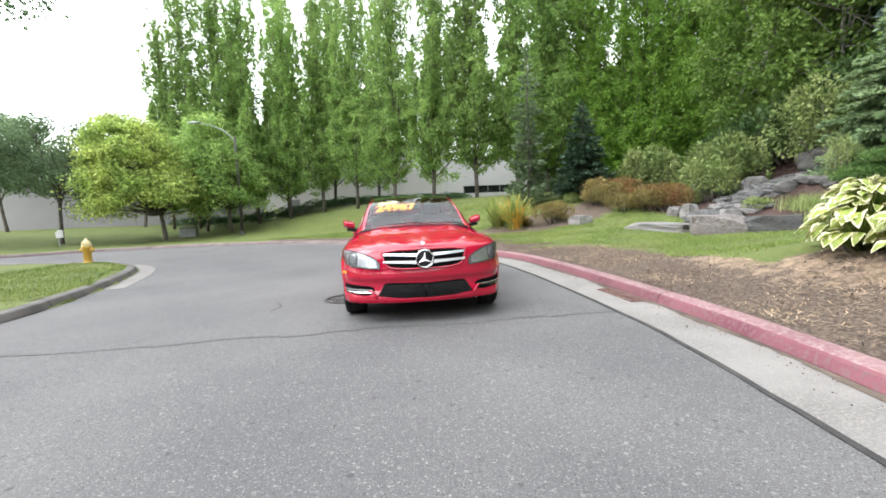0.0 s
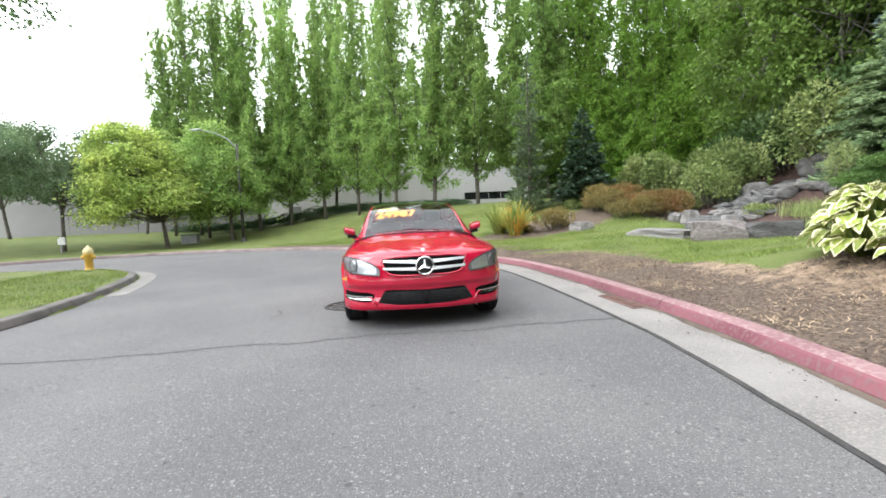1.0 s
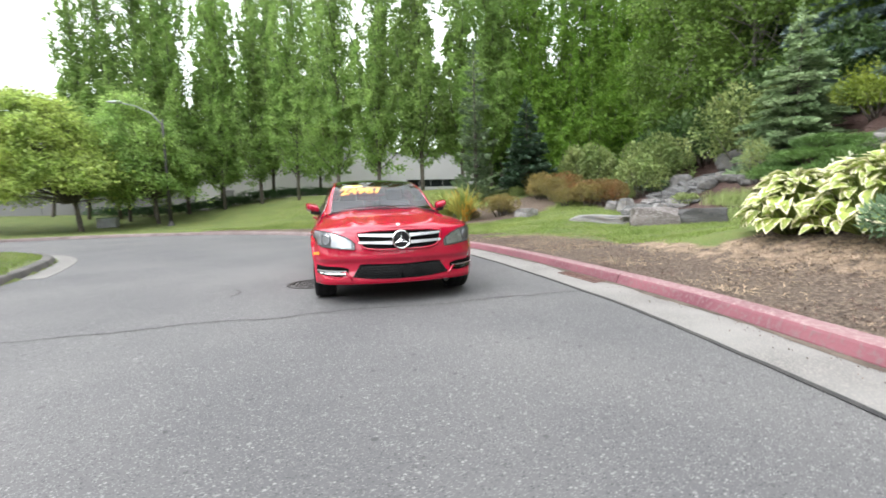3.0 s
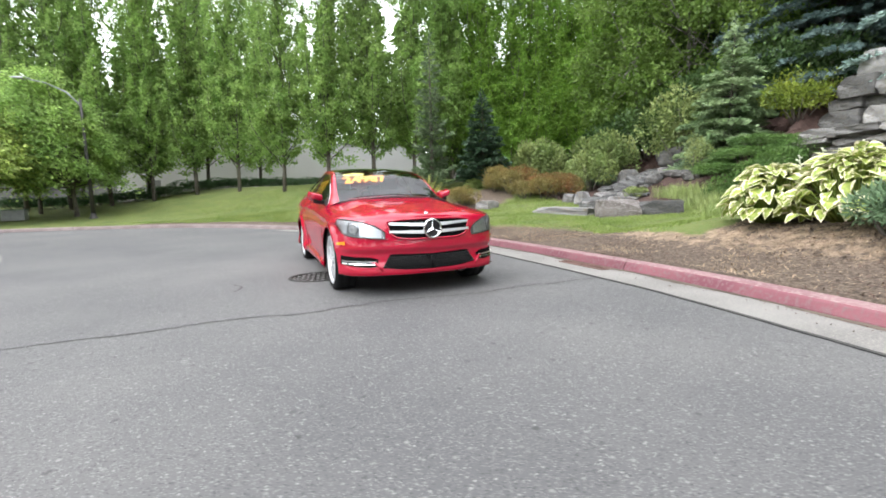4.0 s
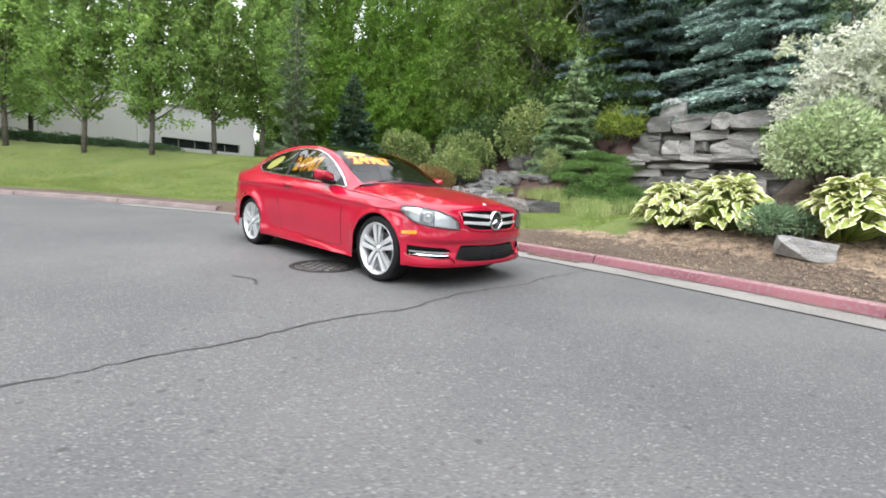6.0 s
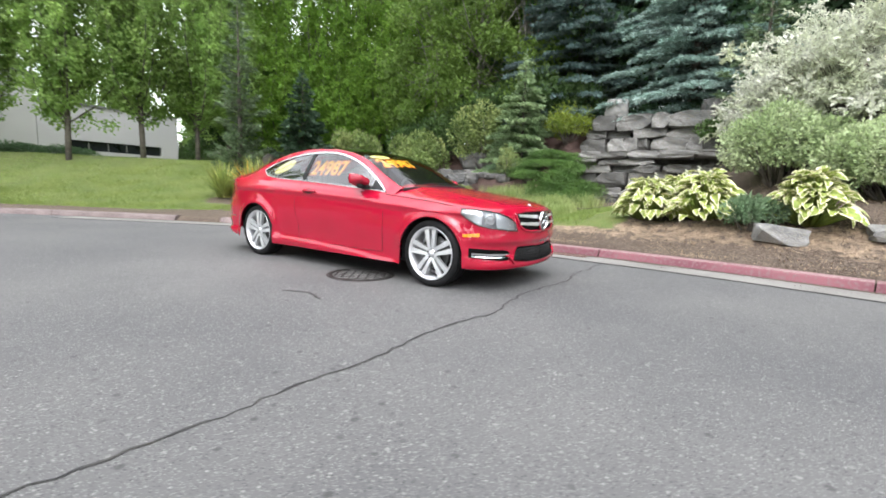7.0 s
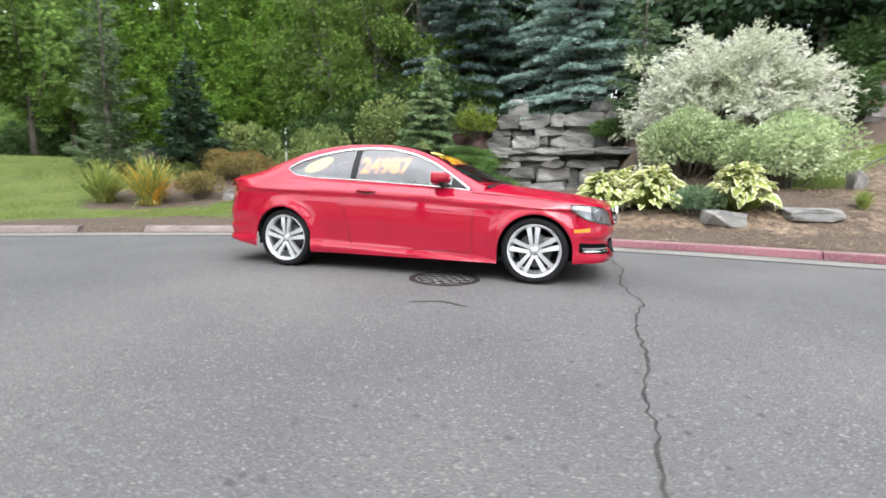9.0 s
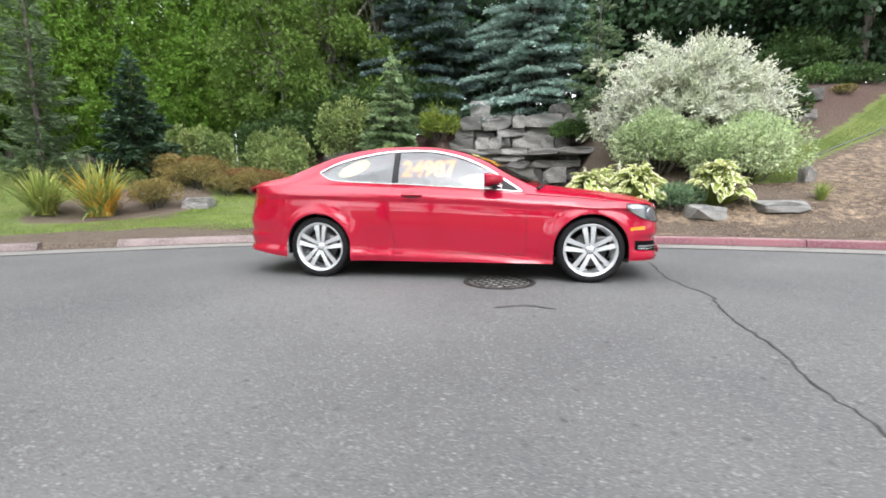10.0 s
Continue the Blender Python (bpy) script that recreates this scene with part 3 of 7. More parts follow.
HY = 36.0
for i in range(13):
    x0 = -67.2 + 5.6 * i
    slab("wall_panel", x0 + 0.015, x0 + 5.585, HY, HY + 0.3, 0.0, 7.4, WALLGREY if i < 10 else WALLPALE, hall)
slab("wall_core", -67, 5.4, HY + 0.08, HY + 20, 0, 7.3, WALLBAND, hall)
slab("roof", -67.2, 5.7, HY - 0.06, HY + 20.2, 7.4, 7.65, WALLBAND, hall, 0.02)
for x in (-20.0, -9.2):
    slab("door", x, x + 1.0, HY - 0.05, HY + 0.02, 0.6, 2.75, WALLBAND, hall, 0.01)
# lower wing at the east end with its strip of dark windows
wing = thing("office_wing", "low grey concrete wing with a strip of dark windows", "building")
slab("wall", 5.62, 14.6, 36.02, 46, 3.45, 5.9, WINGWALL, wing)
slab("base_wall", 5.62, 14.6, 36.02, 46, 0.5, 2.75, WINGWALL, wing)
slab("infill_wall", 5.62, 7.2, 36.02, 36.3, 2.75, 3.45, WINGWALL, wing)
slab("end_wall", 13.3, 14.6, 36.02, 36.3, 2.75, 3.45, WINGWALL, wing)
slab("wall_core", 7.2, 14.4, 36.3, 45.8, 2.7, 3.5, WALLBAND, wing)
slab("roof", 5.72, 14.7, 35.92, 46.1, 5.9, 6.05, WALLBAND, wing, 0.02)
for i in range(5):
    w = slab("window", 7.28 + 1.2 * i, 8.42 + 1.2 * i, 36.14, 36.22, 2.75, 3.45, DARKGLASS, wing)
    slab("frame", 7.22 + 1.2 * i, 7.27 + 1.2 * i, 36.07, 36.22, 2.55, 3.3, WALLGREY, w)

# ---- the red coupe: nose to -y, wheels on the road, wheelbase 2.76 m ----
PAINT = surf("red_car_paint", (0.32, 0.005, 0.024), (0.35, 0.006, 0.028), 2, 0.4, 0, 200, coat=1.0, spec=0.0)
PAINT.node_tree.nodes["Principled BSDF"].inputs["Coat IOR"].default_value = 1.62
BLACKGLOSS = surf("black_gloss_roof", (0.008, 0.008, 0.009), (0.012, 0.012, 0.013), 2, 0.06, 0, 100, coat=1.0)
BLACKPLASTIC = surf("black_plastic", (0.012, 0.012, 0.013), (0.02, 0.02, 0.02), 6, 0.5, 0.1, 150, spec=0.2)
# near-black for closed grille and intake panels: the openings' shadow is in the colour
BLACKVOID = surf("black_mesh_shadow", (0.003, 0.003, 0.003), (0.005, 0.005, 0.005), 4, 0.9, 0, 100, spec=0.05)
SHUT = surf("dark_shut_line_and_hollow", (0.07, 0.003, 0.007), (0.09, 0.004, 0.009), 4, 0.7, 0, 100)
RUBBER = surf("tyre_rubber", (0.008, 0.008, 0.0085), (0.014, 0.014, 0.015), 6, 0.7, 0.3, 90, spec=0.15)
SILVER = surf("silver_alloy", (0.6, 0.61, 0.63), (0.66, 0.67, 0.68), 3, 0.3, 0, 80, metal=0.55)
STEEL = surf("brake_steel", (0.06, 0.06, 0.06), (0.1, 0.1, 0.1), 8, 0.5, 0.1, 90, metal=0.6)
LAMPIN = surf("headlamp_reflector", (0.4, 0.41, 0.42), (0.5, 0.5, 0.51), 5, 0.3, 0, 50, metal=0.9)
LAMPDARK = surf("headlamp_housing", (0.09, 0.09, 0.094), (0.2, 0.2, 0.205), 5, 0.3, 0, 50, metal=0.4)
AMBER = surf("amber_lens", (0.75, 0.2, 0.01), (0.8, 0.24, 0.015), 5, 0.2, 0, 50, coat=0.6)
TAIL = surf("red_tail_lens", (0.3, 0.004, 0.006), (0.36, 0.006, 0.01), 5, 0.12, 0, 50, coat=1.0)
SEATM = surf("dark_seat_leather", (0.02, 0.02, 0.022), (0.04, 0.04, 0.042), 6, 0.5, 0.2, 120)
CABIN = surf("dark_cabin_trim", (0.02, 0.02, 0.022), (0.03, 0.03, 0.032), 5, 0.6, 0.1, 100)
GLASS = glass("tinted_car_glass", (0.72, 0.79, 0.78), 0.0, 2.35)
WSGLASS = glass("windscreen_glass", (0.9, 0.94, 0.93), 0.0, 1.5)
LENS = glass("clear_lens", (0.92, 0.94, 0.95), 0.0, 1.28)
STICKY = surf("yellow_sticker", (0.85, 0.55, 0.02), (0.9, 0.62, 0.03), 4, 0.5, 0, 60)
STICKO = surf("orange_sticker", (0.85, 0.16, 0.02), (0.88, 0.2, 0.03), 4, 0.5, 0, 60)
STICKP = surf("pale_yellow_sticker", (0.85, 0.75, 0.25), (0.9, 0.8, 0.32), 4, 0.5, 0, 60)

WHEEL_Y, WHEEL_Z, ARCH_R, TYRE_R = 1.38, 0.322, 0.352, 0.322

PLAN = catmull([(0, -2.145), (0.22, -2.135), (0.42, -2.1), (0.6, -2.05), (0.73, -1.975), (0.812, -1.87), (0.852, -1.72), (0.872, -1.5), (0.878, -1.25), (0.872, -0.8), (0.868, 0), (0.872, 0.7), (0.884, 1.2), (0.886, 1.5),
                (0.868, 1.85), (0.815, 2.1), (0.71, 2.25), (0.52, 2.345), (0.26, 2.385), (0, 2.395)], 0.01)
PLAN_A = np.concatenate([[0], np.cumsum(np.linalg.norm(np.diff(PLAN, axis=0), axis=1))])
PLAN_T = np.gradient(PLAN, axis=0)
PLAN_T /= np.linalg.norm(PLAN_T, axis=1)[:, None]
PLAN_N = np.stack([PLAN_T[:, 1], -PLAN_T[:, 0]], -1)
A_END = PLAN_A[-1]


def a_at_y(y):
    k = np.argmax(PLAN[:, 0] > 0.6)
    j = len(PLAN) - np.argmax(PLAN[::-1, 0] > 0.6)
    return float(np.interp(y, PLAN[k:j, 1], PLAN_A[k:j]))


def shoulder_z(y):
    return hermite([-2.15, -2.08, -1.95, -1.8, -1.64, -1.4, -1.13, -0.73, -0.3, 0.2, 0.7, 1.2, 1.6, 2.0, 2.25, 2.4], [0.775, 0.772, 0.765, 0.772, 0.785, 0.815, 0.838, 0.868, 0.893, 0.92, 0.945, 0.965, 0.975, 0.965, 0.94, 0.92], y)


def crease_z(y):
    return hermite([-2.2, -1.6, -0.76, -0.37, 0.19, 0.9, 1.5, 2.05, 2.4], [0.70, 0.72, 0.755, 0.785, 0.815, 0.838, 0.853, 0.865, 0.86], y)


def skin(a, z, lift=0.0):
    """A point of the lower body's skin: a metres round from the nose, z up; lift stands it off."""
    a, z = np.asarray(a, float), np.asarray(z, float)
    sgn = np.where(a < 0, -1.0, 1.0)
    aa = np.abs(a)
    x, y = np.interp(aa, PLAN_A, PLAN[:, 0]), np.interp(aa, PLAN_A, PLAN[:, 1])
    nx, ny = np.interp(aa, PLAN_A, PLAN_N[:, 0]), np.interp(aa, PLAN_A, PLAN_N[:, 1])
    front = ramp(-1.62, -2.02, y)
    rear = ramp(1.75, 2.2, y)
    sidew = 1 - front - rear
    fo = hermite([0.15, 0.2, 0.25, 0.3, 0.36, 0.43, 0.48, 0.55, 0.62, 0.7, 0.76, 0.8], [0.07, 0.03, 0.0, 0.004, 0.028, 0.03, 0.004, 0.008, 0.022, 0.04, 0.068, 0.1], z)
    ro = hermite([0.15, 0.22, 0.3, 0.335, 0.45, 0.475, 0.6, 0.7, 0.9, 1.0], [0.08, 0.03, 0.0, 0.028, 0.008, 0.026, 0.018, 0.04, 0.075, 0.07], z)
    dz = z - crease_z(y)
    so = hermite([-0.7, -0.62, -0.575, -0.54, -0.5, -0.4, -0.25, -0.1, -0.03, -0.008, 0.0, 0.05, 0.1, 0.2], [0.04, 0.005, 0.0, 0.022, 0.026, 0.018, 0.006, 0.008, 0.016, 0.012, 0.002, 0.024, 0.066, 0.14], dz)
    flare = 0.0
    for wy in (-WHEEL_Y, WHEEL_Y):
        r = np.hypot(y - wy, z - WHEEL_Z)
        flare = flare + 0.033 * np.exp(-((r - ARCH_R - 0.012) / 0.06) ** 2)
    off = -(fo * front + ro * rear + so * sidew) + flare * sidew + lift
    return np.stack([(x + nx * off) * sgn, y + ny * off, z], -1)


def floor_z(y, a):
    """Lower edge: sill, bumper bottoms and wheel arches."""
    for wy in (-WHEEL_Y, WHEEL_Y):
        d = abs(y - wy)
        if d <= ARCH_R + 1e-6:
            return WHEEL_Z + math.sqrt(max(0, ARCH_R ** 2 - d * d))
    if y < -1.7:
        return 0.222 + 0.03 * max(0, (-y - 1.9))
    if y > 1.7:
        return 0.215 + 0.06 * float(ramp(1.7, 2.3, y))
    return 0.185


def column_list():
    cols = list(np.linspace(0, a_at_y(-1.80), 46))
    for wy in (-WHEEL_Y, WHEEL_Y):
        c = a_at_y(wy)
        lo, hi = a_at_y(wy - ARCH_R), a_at_y(wy + ARCH_R)
        cols += [lo - 0.003, hi + 0.003]
        cols += [a_at_y(wy - ARCH_R * math.cos(t)) for t in np.linspace(0, math.pi, 33)]
    cols += list(np.linspace(a_at_y(-1.8), a_at_y(-1.74), 3)) + list(np.linspace(a_at_y(-1.0), a_at_y(1.0), 40)) + list(np.linspace(a_at_y(1.76), A_END, 44))
    return np.array(sorted(set(round(float(c), 4) for c in cols)))


COLS = column_list()
ROWS_N = 30


def body_mesh():
    """Band round the car with arched openings, run in over the shoulders to bonnet and tail."""
    v, f = [], []
    idx = {}
    for side in (1, -1):
        for i, a in enumerate(COLS):
            y0 = float(np.interp(a, PLAN_A, PLAN[:, 1]))
            zb, zt = floor_z(y0, a), float(shoulder_z(y0))
            for r in range(ROWS_N + 1):
                z = zb + (zt - zb) * (r / ROWS_N)
                p = skin(a * side if a > 0 else (1e-6 * side), z)
                if a == 0 or a == COLS[-1]:
                    p[0] = 0.0
                idx[side, i, r] = len(v)
                v.append(p)
        for i in range(len(COLS) - 1):
            for r in range(ROWS_N):
                q = (idx[side, i, r], idx[side, i + 1, r], idx[side, i + 1, r + 1], idx[side, i, r + 1])
                f.append(q if side > 0 else q[::-1])
        # bonnet: from the shoulder line in to the middle
        M = 16
        for i, a in enumerate(COLS):
            s = np.array(v[idx[side, i, ROWS_N]])
            if s[1] > -0.70:
                break
            zc = float(hermite([-2.1, -2.05, -1.95, -1.8, -1.6, -1.4, -1.15, -0.8, -0.6], [0.775, 0.795, 0.822, 0.85, 0.88, 0.907, 0.938, 0.985, 1.0], s[1]))
            for m in range(1, M + 1):
                t = m / M
                k = 1 - (1 - t) ** 3.0
                ridge = 0.011 * math.exp(-((t - 0.45) / 0.09) ** 2) * float(ramp(-2.0, -1.7, s[1]))
                idx[side, i, ROWS_N + m] = len(v)
                v.append(np.array([s[0] * (1 - t), s[1] - 0.02 * (t) * float(ramp(-1.7, -0.8, s[1])), s[2] + (zc - s[2]) * k + ridge]))
            if i:
                for r in range(ROWS_N, ROWS_N + M):
                    q = (idx[side, i - 1, r], idx[side, i, r], idx[side, i, r + 1], idx[side, i - 1, r + 1])
                    f.append(q if side > 0 else q[::-1])
    bm = bmesh.new()
    vs = [bm.verts.new(p) for p in v]
    for q in f:
        if len(set(q)) == 4:
            bm.faces.new([vs[k] for k in q])
    bmesh.ops.remove_doubles(bm, verts=bm.verts[:], dist=0.0006)
    bmesh.ops.recalc_face_normals(bm, faces=bm.faces[:])
    for q in bm.faces:
        q.smooth = True
    me = bpy.data.meshes.new("body")
    bm.to_mesh(me)
    bm.free()
    return me


# greenhouse: roof-edge line and belt, from the screen's foot to the tail
def edge_z(y):
    return hermite([-0.86, -0.79, -0.59, -0.29, 0.01, 0.31, 0.62, 0.94, 1.27, 1.54, 1.82, 2.1, 2.2, 2.3], [0.925, 0.955, 1.055, 1.225, 1.322, 1.362, 1.366, 1.338, 1.268, 1.17, 1.062, 1.008, 0.985, 0.93], y)


def edge_x(y):
    return hermite([-0.86, -0.5, 0, 0.4, 0.9, 1.4, 1.8, 2.1, 2.2, 2.3], [0.685, 0.645, 0.575, 0.55, 0.56, 0.6, 0.655, 0.67, 0.63, 0.56], y)


def belt_x(y):
    a = a_at_y(min(max(y, -1.2), 2.2))
    return abs(float(skin(a, float(shoulder_z(y)))[0])) - 0.004


def win_low(y):
    return hermite([-0.72, -0.42, 0, 0.57, 1.0, 1.25, 1.4], [0.89, 0.916, 0.944, 0.978, 1.0, 1.025, 1.095], y)


def win_up(y):
    return hermite([-0.72, -0.53, -0.3, -0.01, 0.22, 0.45, 0.7, 0.9, 1.1, 1.25, 1.4], [0.89, 1.02, 1.158, 1.264, 1.306, 1.315, 1.302, 1.272, 1.228, 1.18, 1.1], y)


def flank(y, z, lift=0.0):
    """A point of the greenhouse's side."""
    zs, ze = float(shoulder_z(y)), float(edge_z(y))
    t = min(1, max(0, (z - zs) / max(ze - zs, 1e-4)))
    x = belt_x(y) + (float(edge_x(y)) - belt_x(y)) * (0.25 * t + 0.75 * t ** 1.35)
    return np.array([x + lift, y, z + lift * 0.3])


def crown(u, y, lift=0.0):
    """A point of the roof, screen and tail: u from 0 (middle) to 1 (roof edge)."""
    bow = float(hermite([-0.86, -0.4, 0.02, 0.3, 0.9, 1.3, 1.7, 2.0, 2.3], [-0.12, -0.09, -0.05, 0, 0, 0.06, 0.1, 0.05, 0.03], y))
    rise_c = float(hermite([-0.86, -0.4, 0.02, 0.4, 0.9, 1.5, 2.3], [0.05, 0.035, 0.032, 0.03, 0.028, 0.022, 0.02], y))
    k = 1 - u ** 2.4
    return np.array([float(edge_x(y)) * u, y + bow * (1 - u * u), float(edge_z(y)) + rise_c * k + lift])


def grid_mesh(fn, us, vs_, mirror=True, flip=False):
    v, f = [], []
    for s in ((1, -1) if mirror else (1,)):
        o = len(v)
        for u in us:
            for w in vs_:
                p = fn(u, w)
                v.append((p[0] * s, p[1], p[2]))
        m = len(vs_)
        for i in range(len(us) - 1):
            for j in range(m - 1):
                q = (o + i * m + j, o + (i + 1) * m + j, o + (i + 1) * m + j + 1, o + i * m + j + 1)
                f.append(q if (s > 0) != flip else q[::-1])
    return v, f


def clean(pieces, dist=0.001):
    me = joined(pieces)
    bm = bmesh.new()
    bm.from_mesh(me)
    bmesh.ops.remove_doubles(bm, verts=bm.verts[:], dist=dist)
    bmesh.ops.recalc_face_normals(bm, faces=bm.faces[:])
    for q in bm.faces:
        q.smooth = True
    bm.to_mesh(me)
    bm.free()
    return me


def strip(a0, a1, low, up, lift, na=24, nz=6, side=1):
    """A panel laid on the lower body between two edges given over a."""
    v, f = [], []
    for a in np.linspace(a0, a1, na + 1):
        for t in np.linspace(0, 1, nz + 1):
            z = low(a) + (up(a) - low(a)) * t
            v.append(tuple(skin(a * side, z, lift)))
    for i in range(na):
        for j in range(nz):
            k = i * (nz + 1) + j
            q = (k, k + nz + 1, k + nz + 2, k + 1)
            f.append(q if side > 0 else q[::-1])
    return v, f


def lin(pts):
    xs, ys = zip(*pts)
    return lambda a: float(np.interp(a, xs, ys))


car = thing("coupe_car", "glossy red two-door coupe with black roof and silver wheels", "car", pose(0, 0, 0))
part("body", body_mesh(), PAINT, car)
YS = [float(y) for y in np.linspace(-0.86, 2.3, 84)]
WY = [y for y in YS if -0.72 < y < 1.4]
WY = [-0.72] + WY + [1.4]

# painted flank: below and above the side glass, and the rear quarter
pieces = []
pieces.append(grid_mesh(lambda y, t: flank(y, float(shoulder_z(y)) + (float(win_low(y)) - float(shoulder_z(y))) * t), WY, np.linspace(0, 1, 5)))
pieces.append(grid_mesh(lambda y, t: flank(y, float(win_up(y)) + (float(edge_z(y)) - float(win_up(y))) * t), WY, np.linspace(0, 1, 5)))
pieces.append(grid_mesh(lambda y, t: flank(y, float(shoulder_z(y)) + (float(edge_z(y)) - float(shoulder_z(y))) * t), [-0.86, -0.82, -0.78, -0.75, -0.72], np.linspace(0, 1, 9)))
pieces.append(grid_mesh(lambda y, t: flank(y, float(shoulder_z(y)) + (float(edge_z(y)) - float(shoulder_z(y))) * t), [1.4 + k * 0.9 / 24 for k in range(25)], np.linspace(0, 1, 9)))
# roof rails, header, tail deck
RAIL = 0.955
pieces.append(grid_mesh(lambda y, u: crown(u, y), YS, np.linspace(RAIL, 1, 4), flip=True))
tail_y = [y for y in YS if y > 1.62]
pieces.append(grid_mesh(lambda y, u: crown(u, y), tail_y, np.linspace(0, RAIL, 14), flip=True))
pieces.append(grid_mesh(lambda y, u: crown(u, y), [y for y in YS if 1.02 < y < 1.14], np.linspace(0, RAIL, 14), flip=True))
# tail closing panel down to the band
pieces.append(grid_mesh(lambda u, t: crown(u, 2.3) * (1 - t) + np.array([0.72 * u, 2.33 - 0.12 * u ** 3, 0.9]) * t, np.linspace(0, 1, 12), np.linspace(0, 1, 4)))
part("roof_frame", clean(pieces), PAINT, car)
ws_y = [y for y in YS if y < 0.05]
windscreen = part("windscreen", clean([grid_mesh(lambda y, u: crown(u, y), ws_y, np.linspace(0, RAIL, 18), flip=True)]), WSGLASS, car, "clear windscreen")
roof_y = [y for y in YS if ws_y[-1] <= y < 1.06]
part("roof_panel", clean([grid_mesh(lambda y, u: crown(u, y), roof_y, np.linspace(0, RAIL, 18), flip=True)]), BLACKGLOSS, car, "black glass roof")
rw_y = [y for y in YS if 1.10 < y < 1.66]
part("rear_window", clean([grid_mesh(lambda y, u: crown(u, y), rw_y, np.linspace(0, RAIL, 18), flip=True)]), GLASS, car, "tinted rear window")
for s in (1, -1):
    for nm, y0, y1 in (("side_window", -0.70, 0.545), ("quarter_window", 0.60, 1.395)):
        ys = np.linspace(y0, y1, 30)
        v, f = grid_mesh(lambda y, t: flank(y, float(win_low(y)) + (float(win_up(y)) - float(win_low(y))) * t, -0.006), ys, np.linspace(0, 1, 7), False)
        w = part(nm, clean([([(p[0] * s, p[1], p[2]) for p in v], f)]), GLASS, car, "tinted side glass")
        w.visible_shadow = False
    v, f = grid_mesh(lambda y, t: flank(y, float(win_low(y)) + (float(win_up(y)) - float(win_low(y))) * t, -0.002), np.linspace(0.54, 0.605, 4), np.linspace(0, 1, 7), False)
    part("door_pillar", clean([([(p[0] * s, p[1], p[2]) for p in v], f)]), BLACKPLASTIC, car, "black door pillar")
    v, f = grid_mesh(lambda y, t: flank(y, float(win_low(y)) + (float(win_up(y)) - float(win_low(y))) * t, 0.001), np.linspace(-0.7, -0.53, 5), np.linspace(0, 1, 5), False)
    part("mirror_sail", clean([([(p[0] * s, p[1], p[2]) for p in v], f)]), BLACKPLASTIC, car, "black mirror corner panel")
    bands = []
    for fn, up_, n_ in ((win_low, -1, 44), (win_up, 1, 44)):
        ys = np.linspace(-0.72, 1.4, n_)
        v, f = grid_mesh(lambda y, t: flank(y, float(fn(y)) + up_ * ((0.016 if up_ > 0 else 0.008) * t - 0.002), 0.006 - 0.0035 * abs(2 * t - 1)), ys, np.linspace(0, 1, 4), False)
        bands.append(([(p[0] * s, p[1], p[2]) for p in v], f))
    part("window_trim", clean(bands, 0.0002), CHROME, car, "bright chrome window surround")
    ring_pts = [flank(y, float(win_low(y)), -0.003) for y in np.linspace(-0.72, 1.4, 44)] + [flank(y, float(win_up(y)), -0.003 - 0.004 * float(ramp(0.0, -0.4, y))) for y in np.linspace(1.39, -0.71, 44)]
    part("window_seal", joined([tube([(p[0] * s, p[1], p[2]) for p in ring_pts], 0.005, 5, True)]), BLACKPLASTIC, car, "black rubber window seal")
windscreen.visible_shadow = False
part("windscreen_cowl", joined([tube([(p[0] * 1.0, p[1] - 0.02, p[2] - 0.012) for p in [crown(abs(u), -0.86) * np.array([1 if u > 0 else -1, 1, 1]) for u in np.linspace(-0.98, 0.98, 29)]], 0.018, 8)]), BLACKPLASTIC, car, "black windscreen cowl")
for x0, x1 in ((-0.5, 0.08), (0.02, 0.6)):
    pts = []
    for t in np.linspace(0, 1, 12):
        x = x0 + (x1 - x0) * t
        y = -0.845 + 0.03 * t
        q = crown(min(1, abs(x) / float(edge_x(y))), y, 0.014)
        pts.append((x, q[1], q[2]))
    part("wiper", joined([tube(pts, 0.006, 5)]), BLACKPLASTIC, car)
part("tail_spoiler", joined([tube([(s2 * float(edge_x(2.2)) * 0.93, 2.2 + 0.04 * (1 - s2 * s2), 0.99 + 0.018 * (1 - s2 * s2)) for s2 in np.linspace(-1, 1, 17)], 0.012, 6)]), PAINT, car)

# front: grille, badge, bumper intakes, lamps
G_LOW, G_UP = lin([(0, 0.563), (0.25, 0.566), (0.37, 0.585), (0.42, 0.64), (0.45, 0.72)]), lin([(0, 0.757), (0.3, 0.753), (0.45, 0.735)])
grille = part("grille", clean([strip(0, 0.45, G_LOW, G_UP, 0.006, 20, 6, s) for s in (1, -1)]), BLACKVOID, car, "black radiator grille")
frame_pts = []
for s in (1, -1):
    pts = [skin(s * a, G_UP(a), 0.008) for a in np.linspace(0, 0.45, 14)] + [skin(s * a, G_LOW(a), 0.008) for a in np.linspace(0.45, 0, 14)]
    frame_pts.append(tube(pts, 0.011, 6))
part("grille_frame", joined(frame_pts), PAINT, grille)
for s in (1, -1):
    for zc, tilt in ((0.702, 0.018), (0.632, 0.014)):
        lo, up = lin([(0.06, zc - 0.017), (0.43, zc - 0.011 + tilt)]), lin([(0.06, zc + 0.015), (0.43, zc + 0.009 + tilt)])
        pc = [strip(0.07, 0.425, lo, up, 0.028, 14, 3, s), strip(0.07, 0.425, lambda a: lo(a) - 0.004, lo, 0.018, 14, 1, s)]
        part("grille_slat", clean(pc), SILVER, grille, "bright silver grille louvre")
